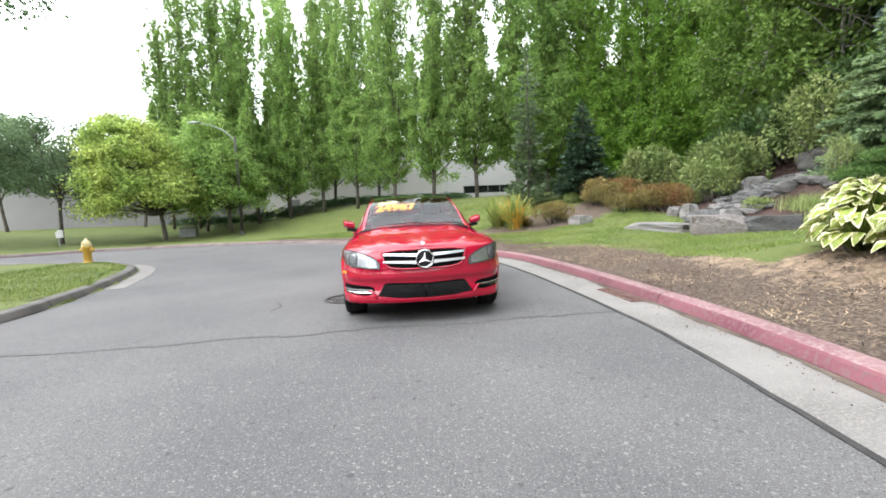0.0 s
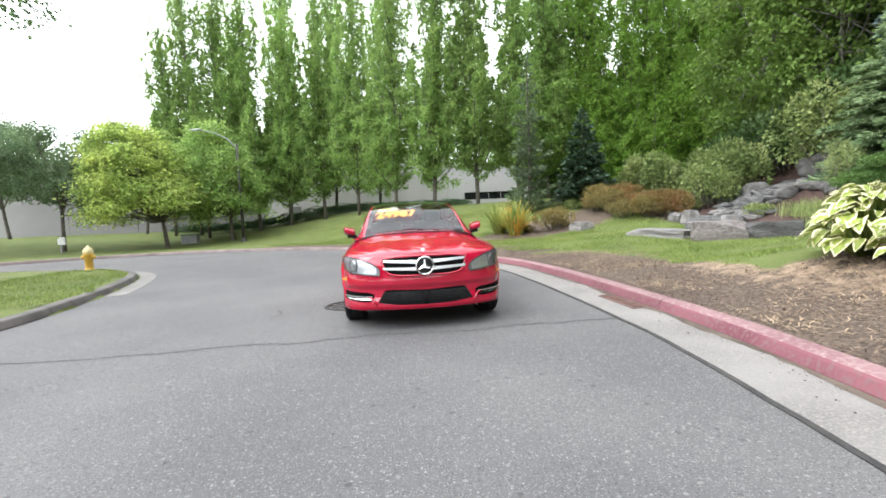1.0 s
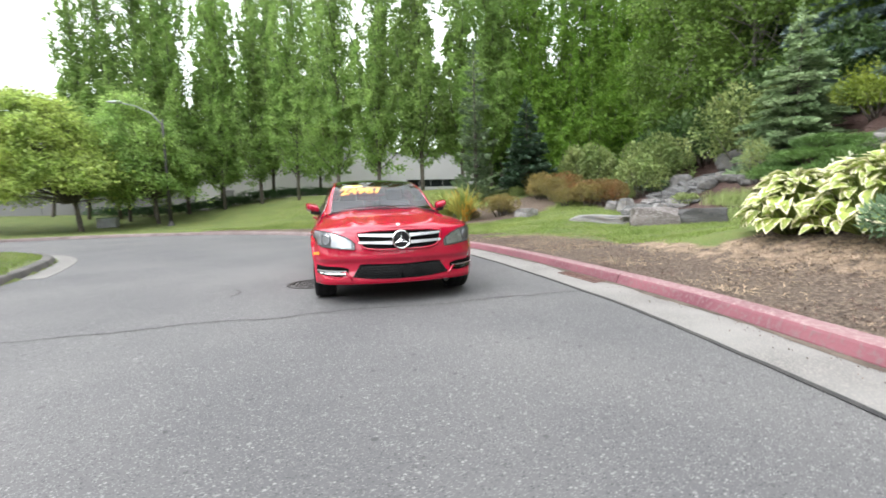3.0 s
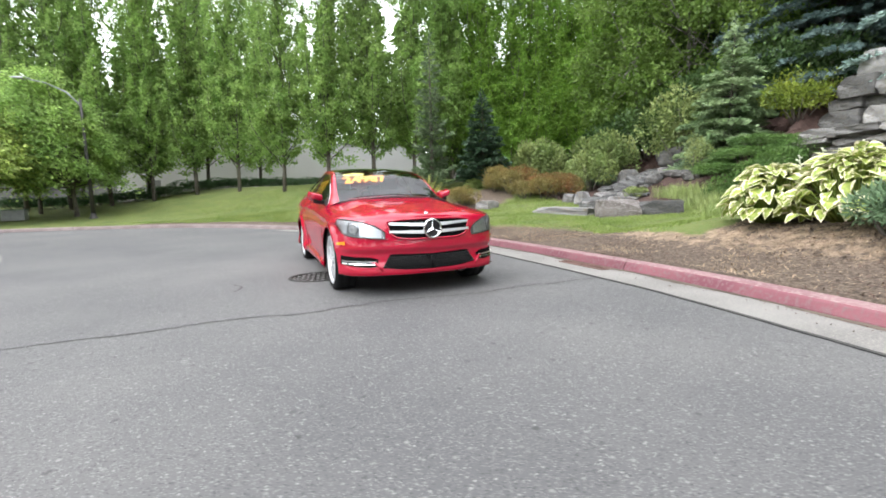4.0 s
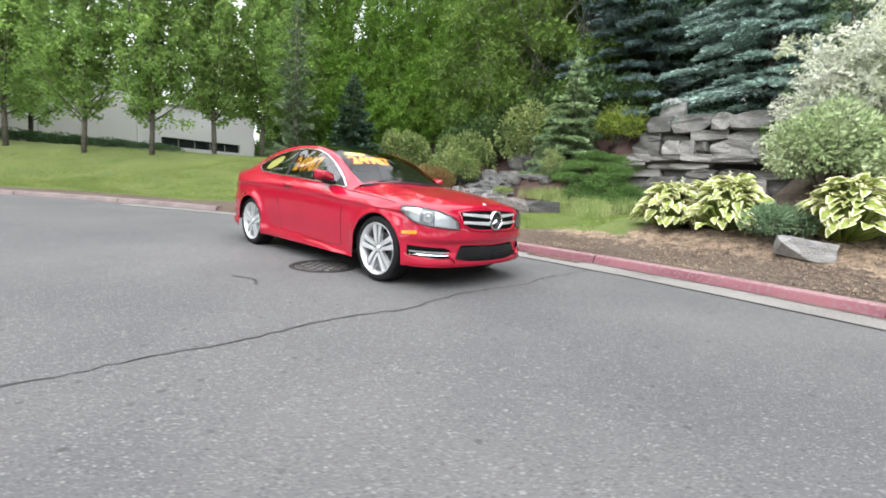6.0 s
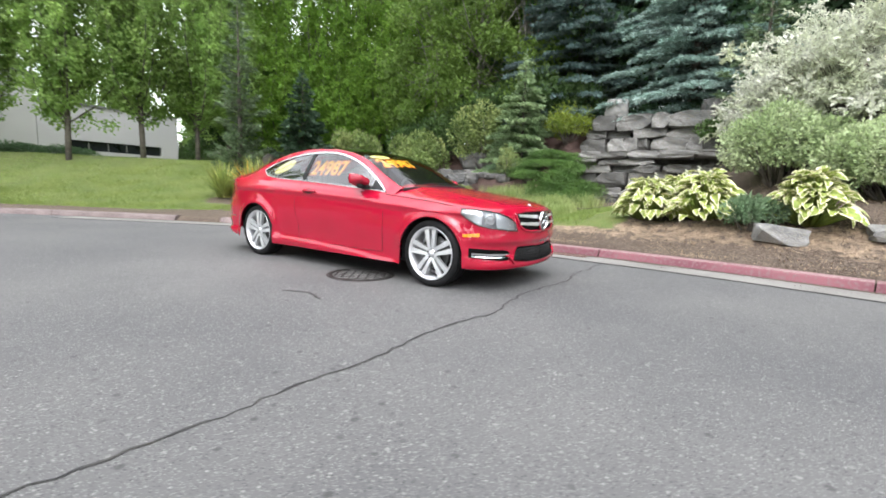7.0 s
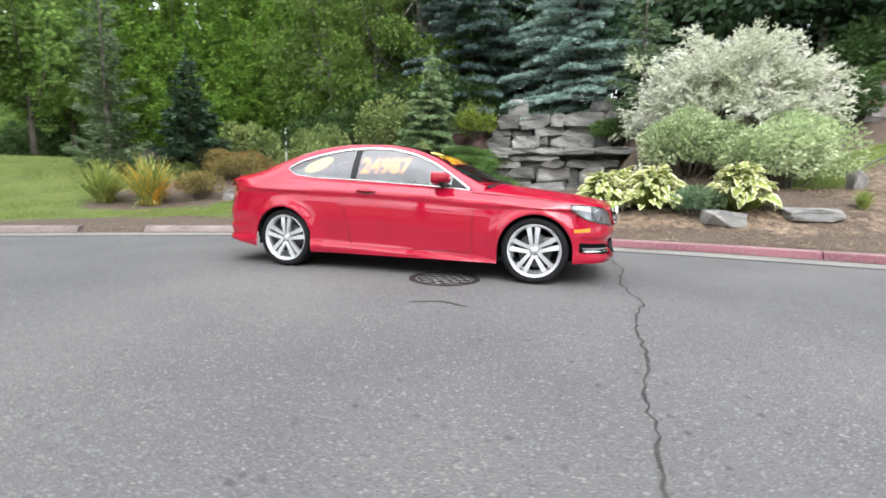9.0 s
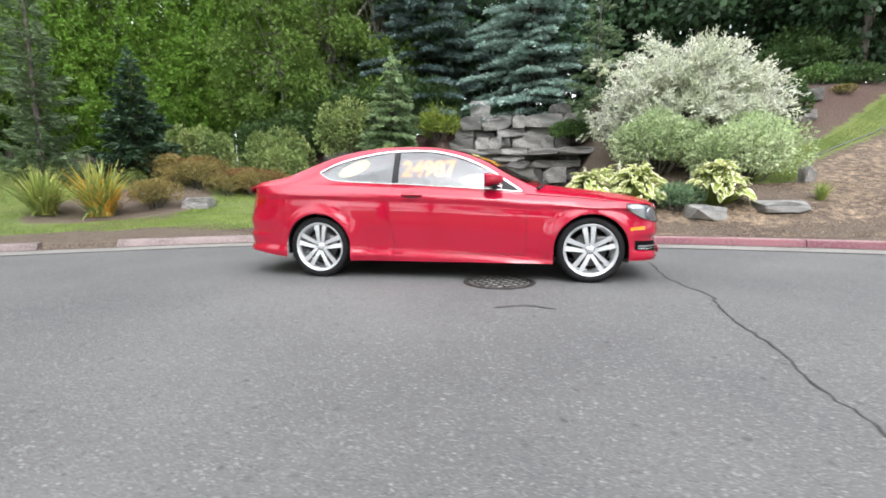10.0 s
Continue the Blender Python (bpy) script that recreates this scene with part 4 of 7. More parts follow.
badge = part("badge", lathe([(0.078, 0), (0.078, 0.016), (0.084, 0.022), (0.092, 0.022), (0.096, 0.016), (0.096, 0)], 40, "z"), CHROME, grille, "round chrome badge with three arms")
badge.matrix_local = pose(0, -2.15, 0.662, 90, 0, 0)
arms = []
for k in range(3):
    a = math.pi / 2 + k * 2 * math.pi / 3
    c, s_ = math.cos(a), math.sin(a)
    v = [(0.082 * c, -2.166, 0.662 + 0.082 * s_), (-0.016 * s_, -2.163, 0.662 + 0.016 * c), (0, -2.178, 0.662), (0.016 * s_, -2.163, 0.662 - 0.016 * c), (-0.02 * c, -2.163, 0.662 - 0.02 * s_)]
    arms.append((v, [(0, 2, 1), (0, 3, 2), (1, 2, 4), (2, 3, 4)]))
part("badge_arms", joined(arms, False), CHROME, grille, "chrome arms")
disc = part("badge_disc", lathe([(0.001, 0.006), (0.08, 0.006), (0.08, 0)], 32), BLACKPLASTIC, grille)
disc.matrix_local = pose(0, -2.15, 0.662, 90, 0, 0)
hoodmark = part("bonnet_badge", lathe([(0.0005, 0.006), (0.018, 0.005), (0.022, 0.0)], 20), CHROME, car, "small round bonnet badge")
hoodmark.matrix_local = pose(0, -2.0, 0.812, 22, 0, 0)

I_LOW, I_UP = lin([(0, 0.268), (0.3, 0.275), (0.49, 0.298)]), lin([(0, 0.413), (0.36, 0.425), (0.425, 0.42), (0.49, 0.31)])
intake = part("lower_intake", clean([strip(0, 0.49, I_LOW, I_UP, 0.005, 22, 5, s) for s in (1, -1)]), BLACKVOID, car, "black mesh lower air intake")
bars = []
for s in (1, -1):
    for k in range(24):
        for sl in (1, -1):
            a0 = 0.02 + k * 0.0205
            lo_a, hi_a = a0, a0 + sl * 0.05
            p0, p1 = (lo_a, I_LOW(lo_a) + 0.006), (min(0.48, max(0, hi_a)), min(I_UP(min(0.48, max(0, hi_a))), 0.41) - 0.006)
            if p1[1] > p0[1] + 0.02:
                bars.append(tube([skin(s * p0[0], p0[1], 0.009), skin(s * (p0[0] + p1[0]) / 2, (p0[1] + p1[1]) / 2, 0.009), skin(s * p1[0], p1[1], 0.009)], 0.0028, 4))
part("intake_mesh", joined(bars), BLACKPLASTIC, intake)
for s in (1, -1):
    fl, fu = lin([(0.535, 0.318), (0.62, 0.305), (0.99, 0.33)]), lin([(0.535, 0.378), (0.6, 0.4), (0.99, 0.416)])
    fog = part("fog_recess", clean([strip(0.54, 0.98, fl, fu, 0.005, 18, 4, s)]), BLACKVOID, car, "black bumper side intake")
    part("running_light", clean([strip(0.56, 0.95, lambda a: 0.352 + 0.02 * (a - 0.56), lambda a: 0.364 + 0.02 * (a - 0.56), 0.02, 16, 2, s), strip(0.56, 0.95, lambda a: 0.348 + 0.02 * (a - 0.56), lambda a: 0.352 + 0.02 * (a - 0.56), 0.014, 16, 1, s)]), LAMPIN, fog, "bright running light strip")
    part("fog_trim", clean([strip(0.56, 0.95, lambda a: 0.331 + 0.05 * (a - 0.56) ** 2, lambda a: 0.339 + 0.05 * (a - 0.56) ** 2, 0.016, 16, 2, s)]), CHROME, fog, "chrome blade below the running light")
    part("bumper_blade", joined([tube([skin(s * a, z, 0.012) for a, z in ((0.5, 0.27), (0.53, 0.31), (0.565, 0.345), (0.62, 0.358))], [0.008, 0.014, 0.014, 0.006], 8)]), PAINT, car, "red blade at the bumper corner")
    hl, hu = lin([(0.465, 0.572), (0.6, 0.582), (0.8, 0.604), (0.92, 0.63), (1.0, 0.672), (1.07, 0.718)]), lin([(0.465, 0.632), (0.5, 0.668), (0.56, 0.702), (0.68, 0.74), (0.8, 0.756), (0.95, 0.767), (1.07, 0.768)])
    head = part("headlight", clean([strip(0.465, 1.07, hl, hu, 0.003, 26, 6, s)]), LAMPDARK, car, "clear headlight with silver reflectors")
    part("reflector", clean([strip(0.5, 0.72, lambda a: hl(a) + 0.012, lambda a: hu(a) - 0.014, 0.006, 10, 4, s)]), LAMPIN, head)
    part("reflector", clean([strip(0.87, 1.03, lambda a: hl(a) + 0.01, lambda a: hu(a) - 0.012, 0.006, 10, 4, s)]), LAMPIN, head)
    c = skin(s * 0.79, 0.678, 0.006)
    nrm = skin(s * 0.79, 0.678, 0.1) - c
    pr = part("projector", lathe([(0.0005, 0.012), (0.02, 0.01), (0.034, 0.004), (0.038, 0.006), (0.046, 0.007), (0.05, 0)], 24), LAMPIN, head, "round projector lamp")
    pr.matrix_local = Matrix.Translation(c) @ Vector(nrm).to_track_quat("Z", "Y").to_matrix().to_4x4()
    lens = part("lens", clean([strip(0.465, 1.07, hl, hu, 0.021, 26, 6, s)]), LENS, head)
    lens.visible_shadow = False
    rim = [skin(s * a, hu(a), 0.012) for a in np.linspace(0.465, 1.07, 24)] + [skin(s * a, hl(a), 0.012) for a in np.linspace(1.07, 0.465, 24)]
    part("lamp_rim", joined([tube(rim, 0.0035, 5, True)]), BLACKPLASTIC, head)
    ia0, ia1 = a_at_y(-1.88), a_at_y(-1.735)
    part("side_marker", clean([strip(ia0, ia1, lin([(ia0, 0.522), (ia1, 0.514)]), lin([(ia0, 0.556), (ia1, 0.54)]), 0.007, 8, 2, s)]), AMBER, car, "amber side marker lamp")
    # shut lines, handle, tail lamp, sill edge
    for y0, pts in ((-0.77, [(0.28, 0.01), (0.5, 0.0), (0.7, 0.0), (0.862, 0.0)]), (0.6, [(0.28, -0.04), (0.45, -0.02), (0.6, 0.02), (0.72, 0.035), (0.9, -0.005), (0.935, -0.02)])):
        q = [skin(s * a_at_y(y0 + dy), z, 0.001) for z, dy in pts]
        part("shut_line", joined([tube(catmull(q, 0.03), 0.0024, 4)]), SHUT, car)
    q = [skin(s * a_at_y(y), 0.272, 0.001) for y in np.linspace(-0.76, 0.57, 14)]
    part("shut_line", joined([tube(q, 0.003, 4)]), SHUT, car)
    q = [skin(s * a, float(shoulder_z(float(np.interp(a, PLAN_A, PLAN[:, 1])))) - 0.002, 0.002) for a in np.linspace(a_at_y(-1.6), a_at_y(-0.74), 20)]
    part("shut_line", joined([tube(q, 0.0035, 4)]), SHUT, car)
    # the handle's hollow is only a dark patch: its shade is coloured on
    handle = part("door_handle", clean([strip(a_at_y(0.27), a_at_y(0.48), lin([(a_at_y(0.27), 0.846), (a_at_y(0.375), 0.826), (a_at_y(0.48), 0.845)]), lin([(a_at_y(0.27), 0.852), (a_at_y(0.375), 0.89), (a_at_y(0.48), 0.878)]), 0.003, 12, 3, s)]), SHUT, car, "red bar handle over a dark patch coloured as its shaded hollow")
    hb = [skin(s * a_at_y(y), 0.862 + 0.02 * (y - 0.37), 0.032 - 0.9 * (abs(y - 0.372) ** 2.0) * 1.8) for y in np.linspace(0.265, 0.48, 11)]
    part("grip", joined([tube(hb, [0.008] + [0.014] * 9 + [0.008], 8)]), PAINT, handle)
    ta0, ta1 = a_at_y(2.02), A_END - 0.38
    part("tail_light", clean([strip(ta0, ta1, lin([(ta0, 0.79), (ta0 + 0.25, 0.70), (ta1, 0.7)]), lin([(ta0, 0.83), (ta0 + 0.15, 0.895), (ta1, 0.895)]), 0.006, 16, 4, s)]), TAIL, car, "red tail light")
    qr0, qr1 = a_at_y(1.9), a_at_y(2.19)
    part("bumper_reflector", clean([strip(qr0, qr1, lambda a: 0.475, lambda a: 0.49, 0.004, 8, 1, s)]), TAIL, car)
    # wheel housing
    for wy in (-WHEEL_Y, WHEEL_Y):
        v, f = [], []
        for k in range(21):
            t = math.pi * 1.0 * k / 20 - 0.0
            for x in (0.45, 0.60, 0.75, 0.845):
                v.append((s * x, wy + (ARCH_R + 0.012) * math.cos(t), WHEEL_Z + (ARCH_R + 0.012) * math.sin(t)))
        for k in range(20):
            for j in range(3):
                f.append((k * 4 + j, k * 4 + j + 1, k * 4 + j + 5, k * 4 + j + 4))
        o = len(v)
        v += [(s * 0.45, wy + 0.364 * math.cos(math.pi * k / 20), WHEEL_Z + 0.364 * math.sin(math.pi * k / 20)) for k in range(21)] + [(s * 0.45, wy - 0.364, 0.16), (s * 0.45, wy + 0.364, 0.16)]
        f.append(tuple(range(o, o + 23)))
        for e0 in (1, -1):
            o = len(v)
            v += [(s * 0.45, wy + e0 * 0.364, 0.24), (s * 0.83, wy + e0 * 0.364, 0.24), (s * 0.83, wy + e0 * 0.364, WHEEL_Z), (s * 0.45, wy + e0 * 0.364, WHEEL_Z)]
            f.append((o, o + 1, o + 2, o + 3))
        part("wheel_housing", mesh_of(v, f), BLACKPLASTIC, car, "black wheel housing")
    # door mirror
    mir = part("door_mirror", box(0.16, 0.2, 0.115, 0.045, (0, 0, 0), 4), PAINT, car, "red door mirror")
    for vv in mir.data.vertices:
        x, y, z = vv.co
        k = 1 - 0.42 * float(ramp(0.03, -0.1, y))
        vv.co = (x * (0.72 + 0.28 * k), min(y, 0.085), z * k + 0.018 * x * s / 0.08)
    mir.matrix_local = pose(s * 0.87, -0.44, 1.0, 0, 0, s * -8)
    mg = part("mirror_glass", box(0.125, 0.004, 0.085, 0.0018, (0, 0.087, 0.004), 1), CHROME, mir)
    part("mirror_foot", joined([tube([(s * -0.13, -0.03, -0.075), (s * -0.06, -0.02, -0.068), (s * 0.03, -0.01, -0.05)], [0.022, 0.026, 0.03], 8)]), BLACKPLASTIC, mir)

# underside, so that no light leaks through
part("underbody", box(1.4, 3.55, 0.04, 0.005, (0, 0.0, 0.205)), BLACKPLASTIC, car)
part("front_lip", clean([strip(0, 1.0, lambda a: 0.224, lambda a: 0.238, 0.012, 24, 2, s) for s in (1, -1)]), PAINT, car)

# cabin
part("dashboard", box(1.3, 0.55, 0.3, 0.08, (0, -0.5, 0.78), 3), CABIN, car, "dark dashboard")
part("cabin_floor", box(1.42, 2.5, 0.04, 0.01, (0, 0.5, 0.3)), CABIN, car)
part("parcel_shelf", box(1.25, 0.55, 0.05, 0.02, (0, 1.48, 0.93)), CABIN, car)
for s in (1, -1):
    part("door_card", box(0.05, 1.3, 0.6, 0.02, (s * 0.76, -0.1, 0.6)), CABIN, car)
    part("quarter_trim", box(0.05, 0.9, 0.5, 0.02, (s * 0.74, 1.0, 0.68)), CABIN, car)
    for y0, w in ((0.18, 0.5), (1.0, 0.48)):
        seat = part("seat", box(w, 0.5, 0.16, 0.05, (s * 0.36, y0 - 0.05, 0.5), 3), SEATM, car, "dark leather seat")
        bk = part("backrest", box(w, 0.14, 0.62, 0.06, (0, 0, 0), 3), SEATM, seat)
        bk.matrix_local = pose(s * 0.36, y0 + 0.27, 0.8, -18, 0, 0)
        hr = part("headrest", box(0.27, 0.11, 0.2, 0.045, (0, 0, 0), 3), SEATM, seat)
        hr.matrix_local = pose(s * 0.36, y0 + (0.36 if y0 < 0.5 else 0.33), 1.17 if y0 < 0.5 else 1.08, -12, 0, 0)
sw = part("steering_wheel", joined([tube([(0.185 * math.cos(t), 0.185 * math.sin(t), 0) for t in np.linspace(0, 2 * math.pi, 28)[:-1]], 0.016, 7, True), tube([(-0.17, 0, 0), (0.17, 0, 0)], 0.02, 6), tube([(0, 0, 0), (0, -0.17, 0)], 0.02, 6)]), CABIN, car, "dark steering wheel")
sw.matrix_local = pose(0.36, -0.18, 0.88, 65, 0, 0)
part("rear_view_mirror", box(0.22, 0.04, 0.07, 0.015, (0, -0.2, 1.22), 2), CABIN, car)

# wheels: five twin spokes, brake disc behind
TYRE = lathe([(0.25, -0.1), (0.264, -0.112), (0.292, -0.115), (0.31, -0.104), (0.32, -0.085), (0.322, -0.05), (0.319, -0.045), (0.319, -0.035), (0.322, -0.03), (0.322, 0.03), (0.319, 0.035), (0.319, 0.045), (0.322, 0.05), (0.32, 0.085), (0.31, 0.104), (0.292, 0.115), (0.264, 0.112), (0.25, 0.1)], 64, "x")
RIM = lathe([(0.22, -0.1), (0.252, -0.104), (0.258, -0.1), (0.245, -0.09), (0.228, 0.03), (0.228, 0.075), (0.242, 0.09), (0.25, 0.1), (0.257, 0.106), (0.253, 0.112), (0.244, 0.102), (0.232, 0.088)], 64, "x")


def spokes():
    out = []
    for k in range(5):
        for d in (-1, 1):
            a = math.pi / 2 + k * 2 * math.pi / 5
            c, s_ = math.cos(a), math.sin(a)
            prof = [(0.04, 0.02 * d, 0.083), (0.09, 0.0265 * d, 0.092), (0.16, 0.034 * d, 0.094), (0.236, 0.044 * d, 0.092)]
            v, f = [], []
            for r, off, x in prof:
                w = 0.0175 + 0.004 * (r > 0.12) + 0.004 * (r > 0.2)
                for dx, dw in ((0, -w), (0, w), (-0.04, w * 0.8), (-0.04, -w * 0.8)):
                    o = off + dw
                    v.append((x + dx - (0.004 if abs(dw) == w and dx == 0 and dw * d < 0 else 0), r * c - o * s_, r * s_ + o * c))
            for i in range(3):
                for j in range(4):
                    f.append((i * 4 + j, i * 4 + (j + 1) % 4, i * 4 + 4 + (j + 1) % 4, i * 4 + 4 + j))
            out.append((v, f))
    return out


SPOKE = [joined([p], False) for p in spokes()]
HUB = lathe([(0.0005, 0.094), (0.022, 0.093), (0.028, 0.088), (0.032, 0.08), (0.052, 0.078), (0.06, 0.07), (0.062, 0.03)], 32, "x")
NUT = lathe([(0.0005, 0.09), (0.007, 0.09), (0.009, 0.07)], 8, "x")
DISC = lathe([(0.05, 0.02), (0.16, 0.02), (0.165, 0.01), (0.165, 0.0), (0.16, -0.008)], 40, "x")
for s in (1, -1):
    for wy in (-WHEEL_Y, WHEEL_Y):
        wh = new("wheel")
        wh.parent = car
        wh.empty_display_size = 0.1
        turn = (-4 if wy < 0 else 3) if s < 0 else 11
        wh.matrix_local = pose(s * 0.757, wy, TYRE_R, turn if s > 0 else -turn, 0, 0 if s > 0 else 180)
        tagged(wh, "silver five-spoke alloy wheel with black tyre")
        part("tyre", TYRE, RUBBER, wh)
        part("rim", RIM, SILVER, wh)
        for m in SPOKE:
            part("spoke", m, SILVER, wh)
        part("hub", HUB, SILVER, wh)
        for k in range(5):
            nut = part("wheel_bolt", NUT, LAMPDARK, wh)
            nut.matrix_local = pose(0, 0.042 * math.cos(0.3 + k * 1.2566), 0.042 * math.sin(0.3 + k * 1.2566))
        part("brake_disc", DISC, STEEL, wh)
        part("brake_caliper", box(0.06, 0.09, 0.14, 0.015, (0.0, 0.12, 0.05)), LAMPDARK, wh)

# price stickers on the glass


def numerals(text, size, width):
    cu = bpy.data.curves.new("numerals", "FONT")
    cu.body, cu.size, cu.align_x, cu.align_y, cu.extrude, cu.offset = text, size, "CENTER", "CENTER", 0.0, 0.0
    cu.offset = width
    ob = bpy.data.objects.new("numerals", cu)
    scene.collection.objects.link(ob)
    bpy.context.view_layer.update()
    me = bpy.data.meshes.new_from_object(ob.evaluated_get(bpy.context.evaluated_depsgraph_get()))
    bpy.data.objects.remove(ob)
    return me


def on_flank(me, s, yc, zc, lift):
    """Lays flat letters on the side glass so that they read from outside."""
    for v in me.vertices:
        y, z = yc + v.co.x * s, zc + v.co.y
        p = flank(y, z, lift)
        v.co = (p[0] * s, p[1], p[2])
    return me


def on_screen(me, xc, yc, lift):
    for v in me.vertices:
        x, y = xc + v.co.x, yc + v.co.y * 1.05
        u = min(0.95, abs(x) / float(edge_x(y)))
        p = crown(u, y, lift)
        v.co = (x, p[1], p[2])
    return me


def oval(rx, ry, turn=0.0):
    c, n = math.cos(radians(turn)), math.sin(radians(turn))
    v = [(0, 0, 0)]
    for t in np.linspace(0, 2 * math.pi, 33)[:-1]:
        x, y = rx * math.cos(t), ry * math.sin(t)
        v.append((c * x - n * y, n * x + c * y, 0))
    return mesh_of(v, [(0, 1 + k, 1 + (k + 1) % 32) for k in range(32)])


part("price_sticker", on_flank(numerals("24987", 0.225, 0.012), -1, 0.23, 1.125, -0.009), STICKO, car, "orange-edged price numerals on the side glass")
part("price_sticker", on_flank(numerals("24987", 0.225, 0.001), -1, 0.23, 1.125, -0.0078), STICKY, car, "yellow price numerals on the side glass")
part("oval_sticker", on_flank(oval(0.17, 0.066, 22), -1, 1.03, 1.14, -0.008), STICKP, car, "pale yellow oval sticker on the quarter glass")
part("price_sticker", on_screen(numerals("24987", 0.215, 0.012), -0.235, -0.36, -0.008), STICKO, car, "orange-edged price numerals on the windscreen")
part("price_sticker", on_screen(numerals("24987", 0.215, 0.001), -0.235, -0.36, -0.006), STICKY, car, "yellow price numerals on the windscreen")
part("oval_sticker", on_screen(oval(0.14, 0.055), -0.34, -0.2, -0.006), STICKP, car, "pale yellow oval sticker on the windscreen")

# ---- plants ----
RNG = np.random.default_rng(7)


def unit(v):
    return v / (np.linalg.norm(v, axis=-1, keepdims=True) + 1e-9)


def leaves_at(P, D, length, width, rng, fold=0.15):
    """Diamond leaves at points P, pointing along D, each slightly off the others."""
    n = len(P)
    D = unit(D)
    S = unit(np.cross(D, rng.normal(size=(n, 3))))
    N = np.cross(S, D)
    L = length * rng.uniform(0.65, 1.3, (n, 1))
    W = width * rng.uniform(0.7, 1.25, (n, 1))
    return np.stack([P, P + D * L * 0.5 + S * W * 0.5 + N * L * fold, P + D * L, P + D * L * 0.5 - S * W * 0.5 + N * L * fold], 1)


def limb(a, b, r0, r1, rng, n=5, bow=0.1):
    a, b = np.array(a, float), np.array(b, float)
    d = np.linalg.norm(b - a)
    t = np.linspace(0, 1, n)[:, None]
    off = rng.normal(size=3) * bow * d
    p = a + (b - a) * t + off * (t * (1 - t)) * 1.5
    return p, [r0 + (r1 - r0) * float(x) for x in t[:, 0]]


def broadleaf(seed, h, rad, bare, count, size=0.16, flat=0.55, trunk_r=0.14, low=0.35, pads=26, spread=1.0, shift=0.0):
    """A spreading tree: forking trunk, limbs out to leaf pads of uneven size."""
    rng = np.random.default_rng(seed)
    wood, P, D = [], [], []
    top = np.array([rng.normal() * 0.2, rng.normal() * 0.2, bare + (h - bare) * 0.45])
    tp, tr = limb((0, 0, -0.4), top, trunk_r, trunk_r * 0.55, rng, 7, 0.04)
    wood.append(tube(tp, tr, 9))
    for i in range(pads):
        u = rng.uniform(-low, 1)
        a = i * 2.4 + rng.normal() * 0.35
        rr = math.sqrt(max(0.02, 1 - max(u, -0.2) ** 2)) * rng.uniform(0.45, 1.0) * rad * spread
        c = np.array([rr * math.cos(a) + shift, rr * math.sin(a), bare + (h - bare) * (0.5 + 0.45 * u)])
        start = tp[rng.integers(3, 7)]
        lp, lr = limb(start, c, trunk_r * 0.38, 0.012, rng, 6, 0.12)
        wood.append(tube(lp, lr, 5))
        m = int(count / pads * rng.uniform(0.6, 1.5))
        s = rad * rng.uniform(0.26, 0.42)
        q = unit(rng.normal(size=(m, 3))) * rng.uniform(0.25, 1, (m, 1)) ** 0.5 * np.array([s, s, s * flat])
        q += 0.14 * s * rng.normal(size=(m, 3))
        P.append(c + q)
        D.append(q * 0.8 + rng.normal(size=(m, 3)) * s * 0.5 + np.array([0, 0, -0.3 * s]))
    return joined(wood), quads(leaves_at(np.concatenate(P), np.concatenate(D), size, size * 0.7, rng))


def conifer(seed, h, rad, bare, tiers, per, sprays, length=0.3, width=0.07, droop=0.25, lift=0.15, taper=0.85, ragged=0.25):
    """Whorls of boughs, each a flat pad of needle sprays that hangs at its tips."""
    rng = np.random.default_rng(seed)
    wood, P, D = [], [], []
    wood.append(tube(*limb((0, 0, -0.5), (0, 0, h * 0.98), 0.018 * h, 0.012, rng, 6, 0.0), 7))
    for i in range(tiers):
        f = i / tiers
        z = bare + (h - bare) * f
        R = rad * (1 - f) ** taper + 0.06
        k = max(4, int(per * (1 - 0.5 * f)))
        a0 = rng.uniform(0, 6.28)
        for j in range(k):
            a = a0 + 2 * math.pi * (j + rng.uniform(-0.3, 0.3)) / k
            r = R * rng.uniform(1 - 2 * ragged, 1 + ragged * 0.4)
            zz = z + rng.normal() * 0.25 * (h - bare) / tiers
            out = np.array([math.cos(a), math.sin(a), 0])
            side = np.array([-math.sin(a), math.cos(a), 0])
            t = np.linspace(0, 1, 5)[:, None]
            sp = np.array([0, 0, zz]) + out * r * t + np.array([0, 0, 1]) * r * (lift * t - droop * t * t + 0.1 * np.maximum(0, t - 0.75))
            if r > 0.5:
                wood.append(tube(sp, [0.02, 0.016, 0.012, 0.008, 0.004], 4))
            m = max(6, int(sprays * (r / rad) ** 1.3))
            u = rng.uniform(0.12, 1.0, (m, 1)) ** 0.75
            w = (rng.uniform(-1, 1, (m, 1))) * r * 0.30 * (1.15 - u)
            q = np.array([0, 0, zz]) + out * r * u + side * w + np.array([0, 0, 1]) * (r * (lift * u - droop * u * u + 0.1 * np.maximum(0, u - 0.75)) - np.abs(w) * 0.25 + rng.normal(size=(m, 1)) * 0.035)
            P.append(q)
            D.append(out * 1.0 + side * np.sign(w) * 0.7 + rng.normal(size=(m, 3)) * 0.28 + np.array([0, 0, -0.12]))
    m = 40
    P.append(np.array([0, 0, h]) + rng.normal(size=(m, 3)) * np.array([0.04, 0.04, 0.2]) - np.array([0, 0, 0.2]))
    D.append(rng.normal(size=(m, 3)) * 0.5 + np.array([0, 0, 0.8]))
    return joined(wood), quads(leaves_at(np.concatenate(P), np.concatenate(D), length, width, rng, 0.08))


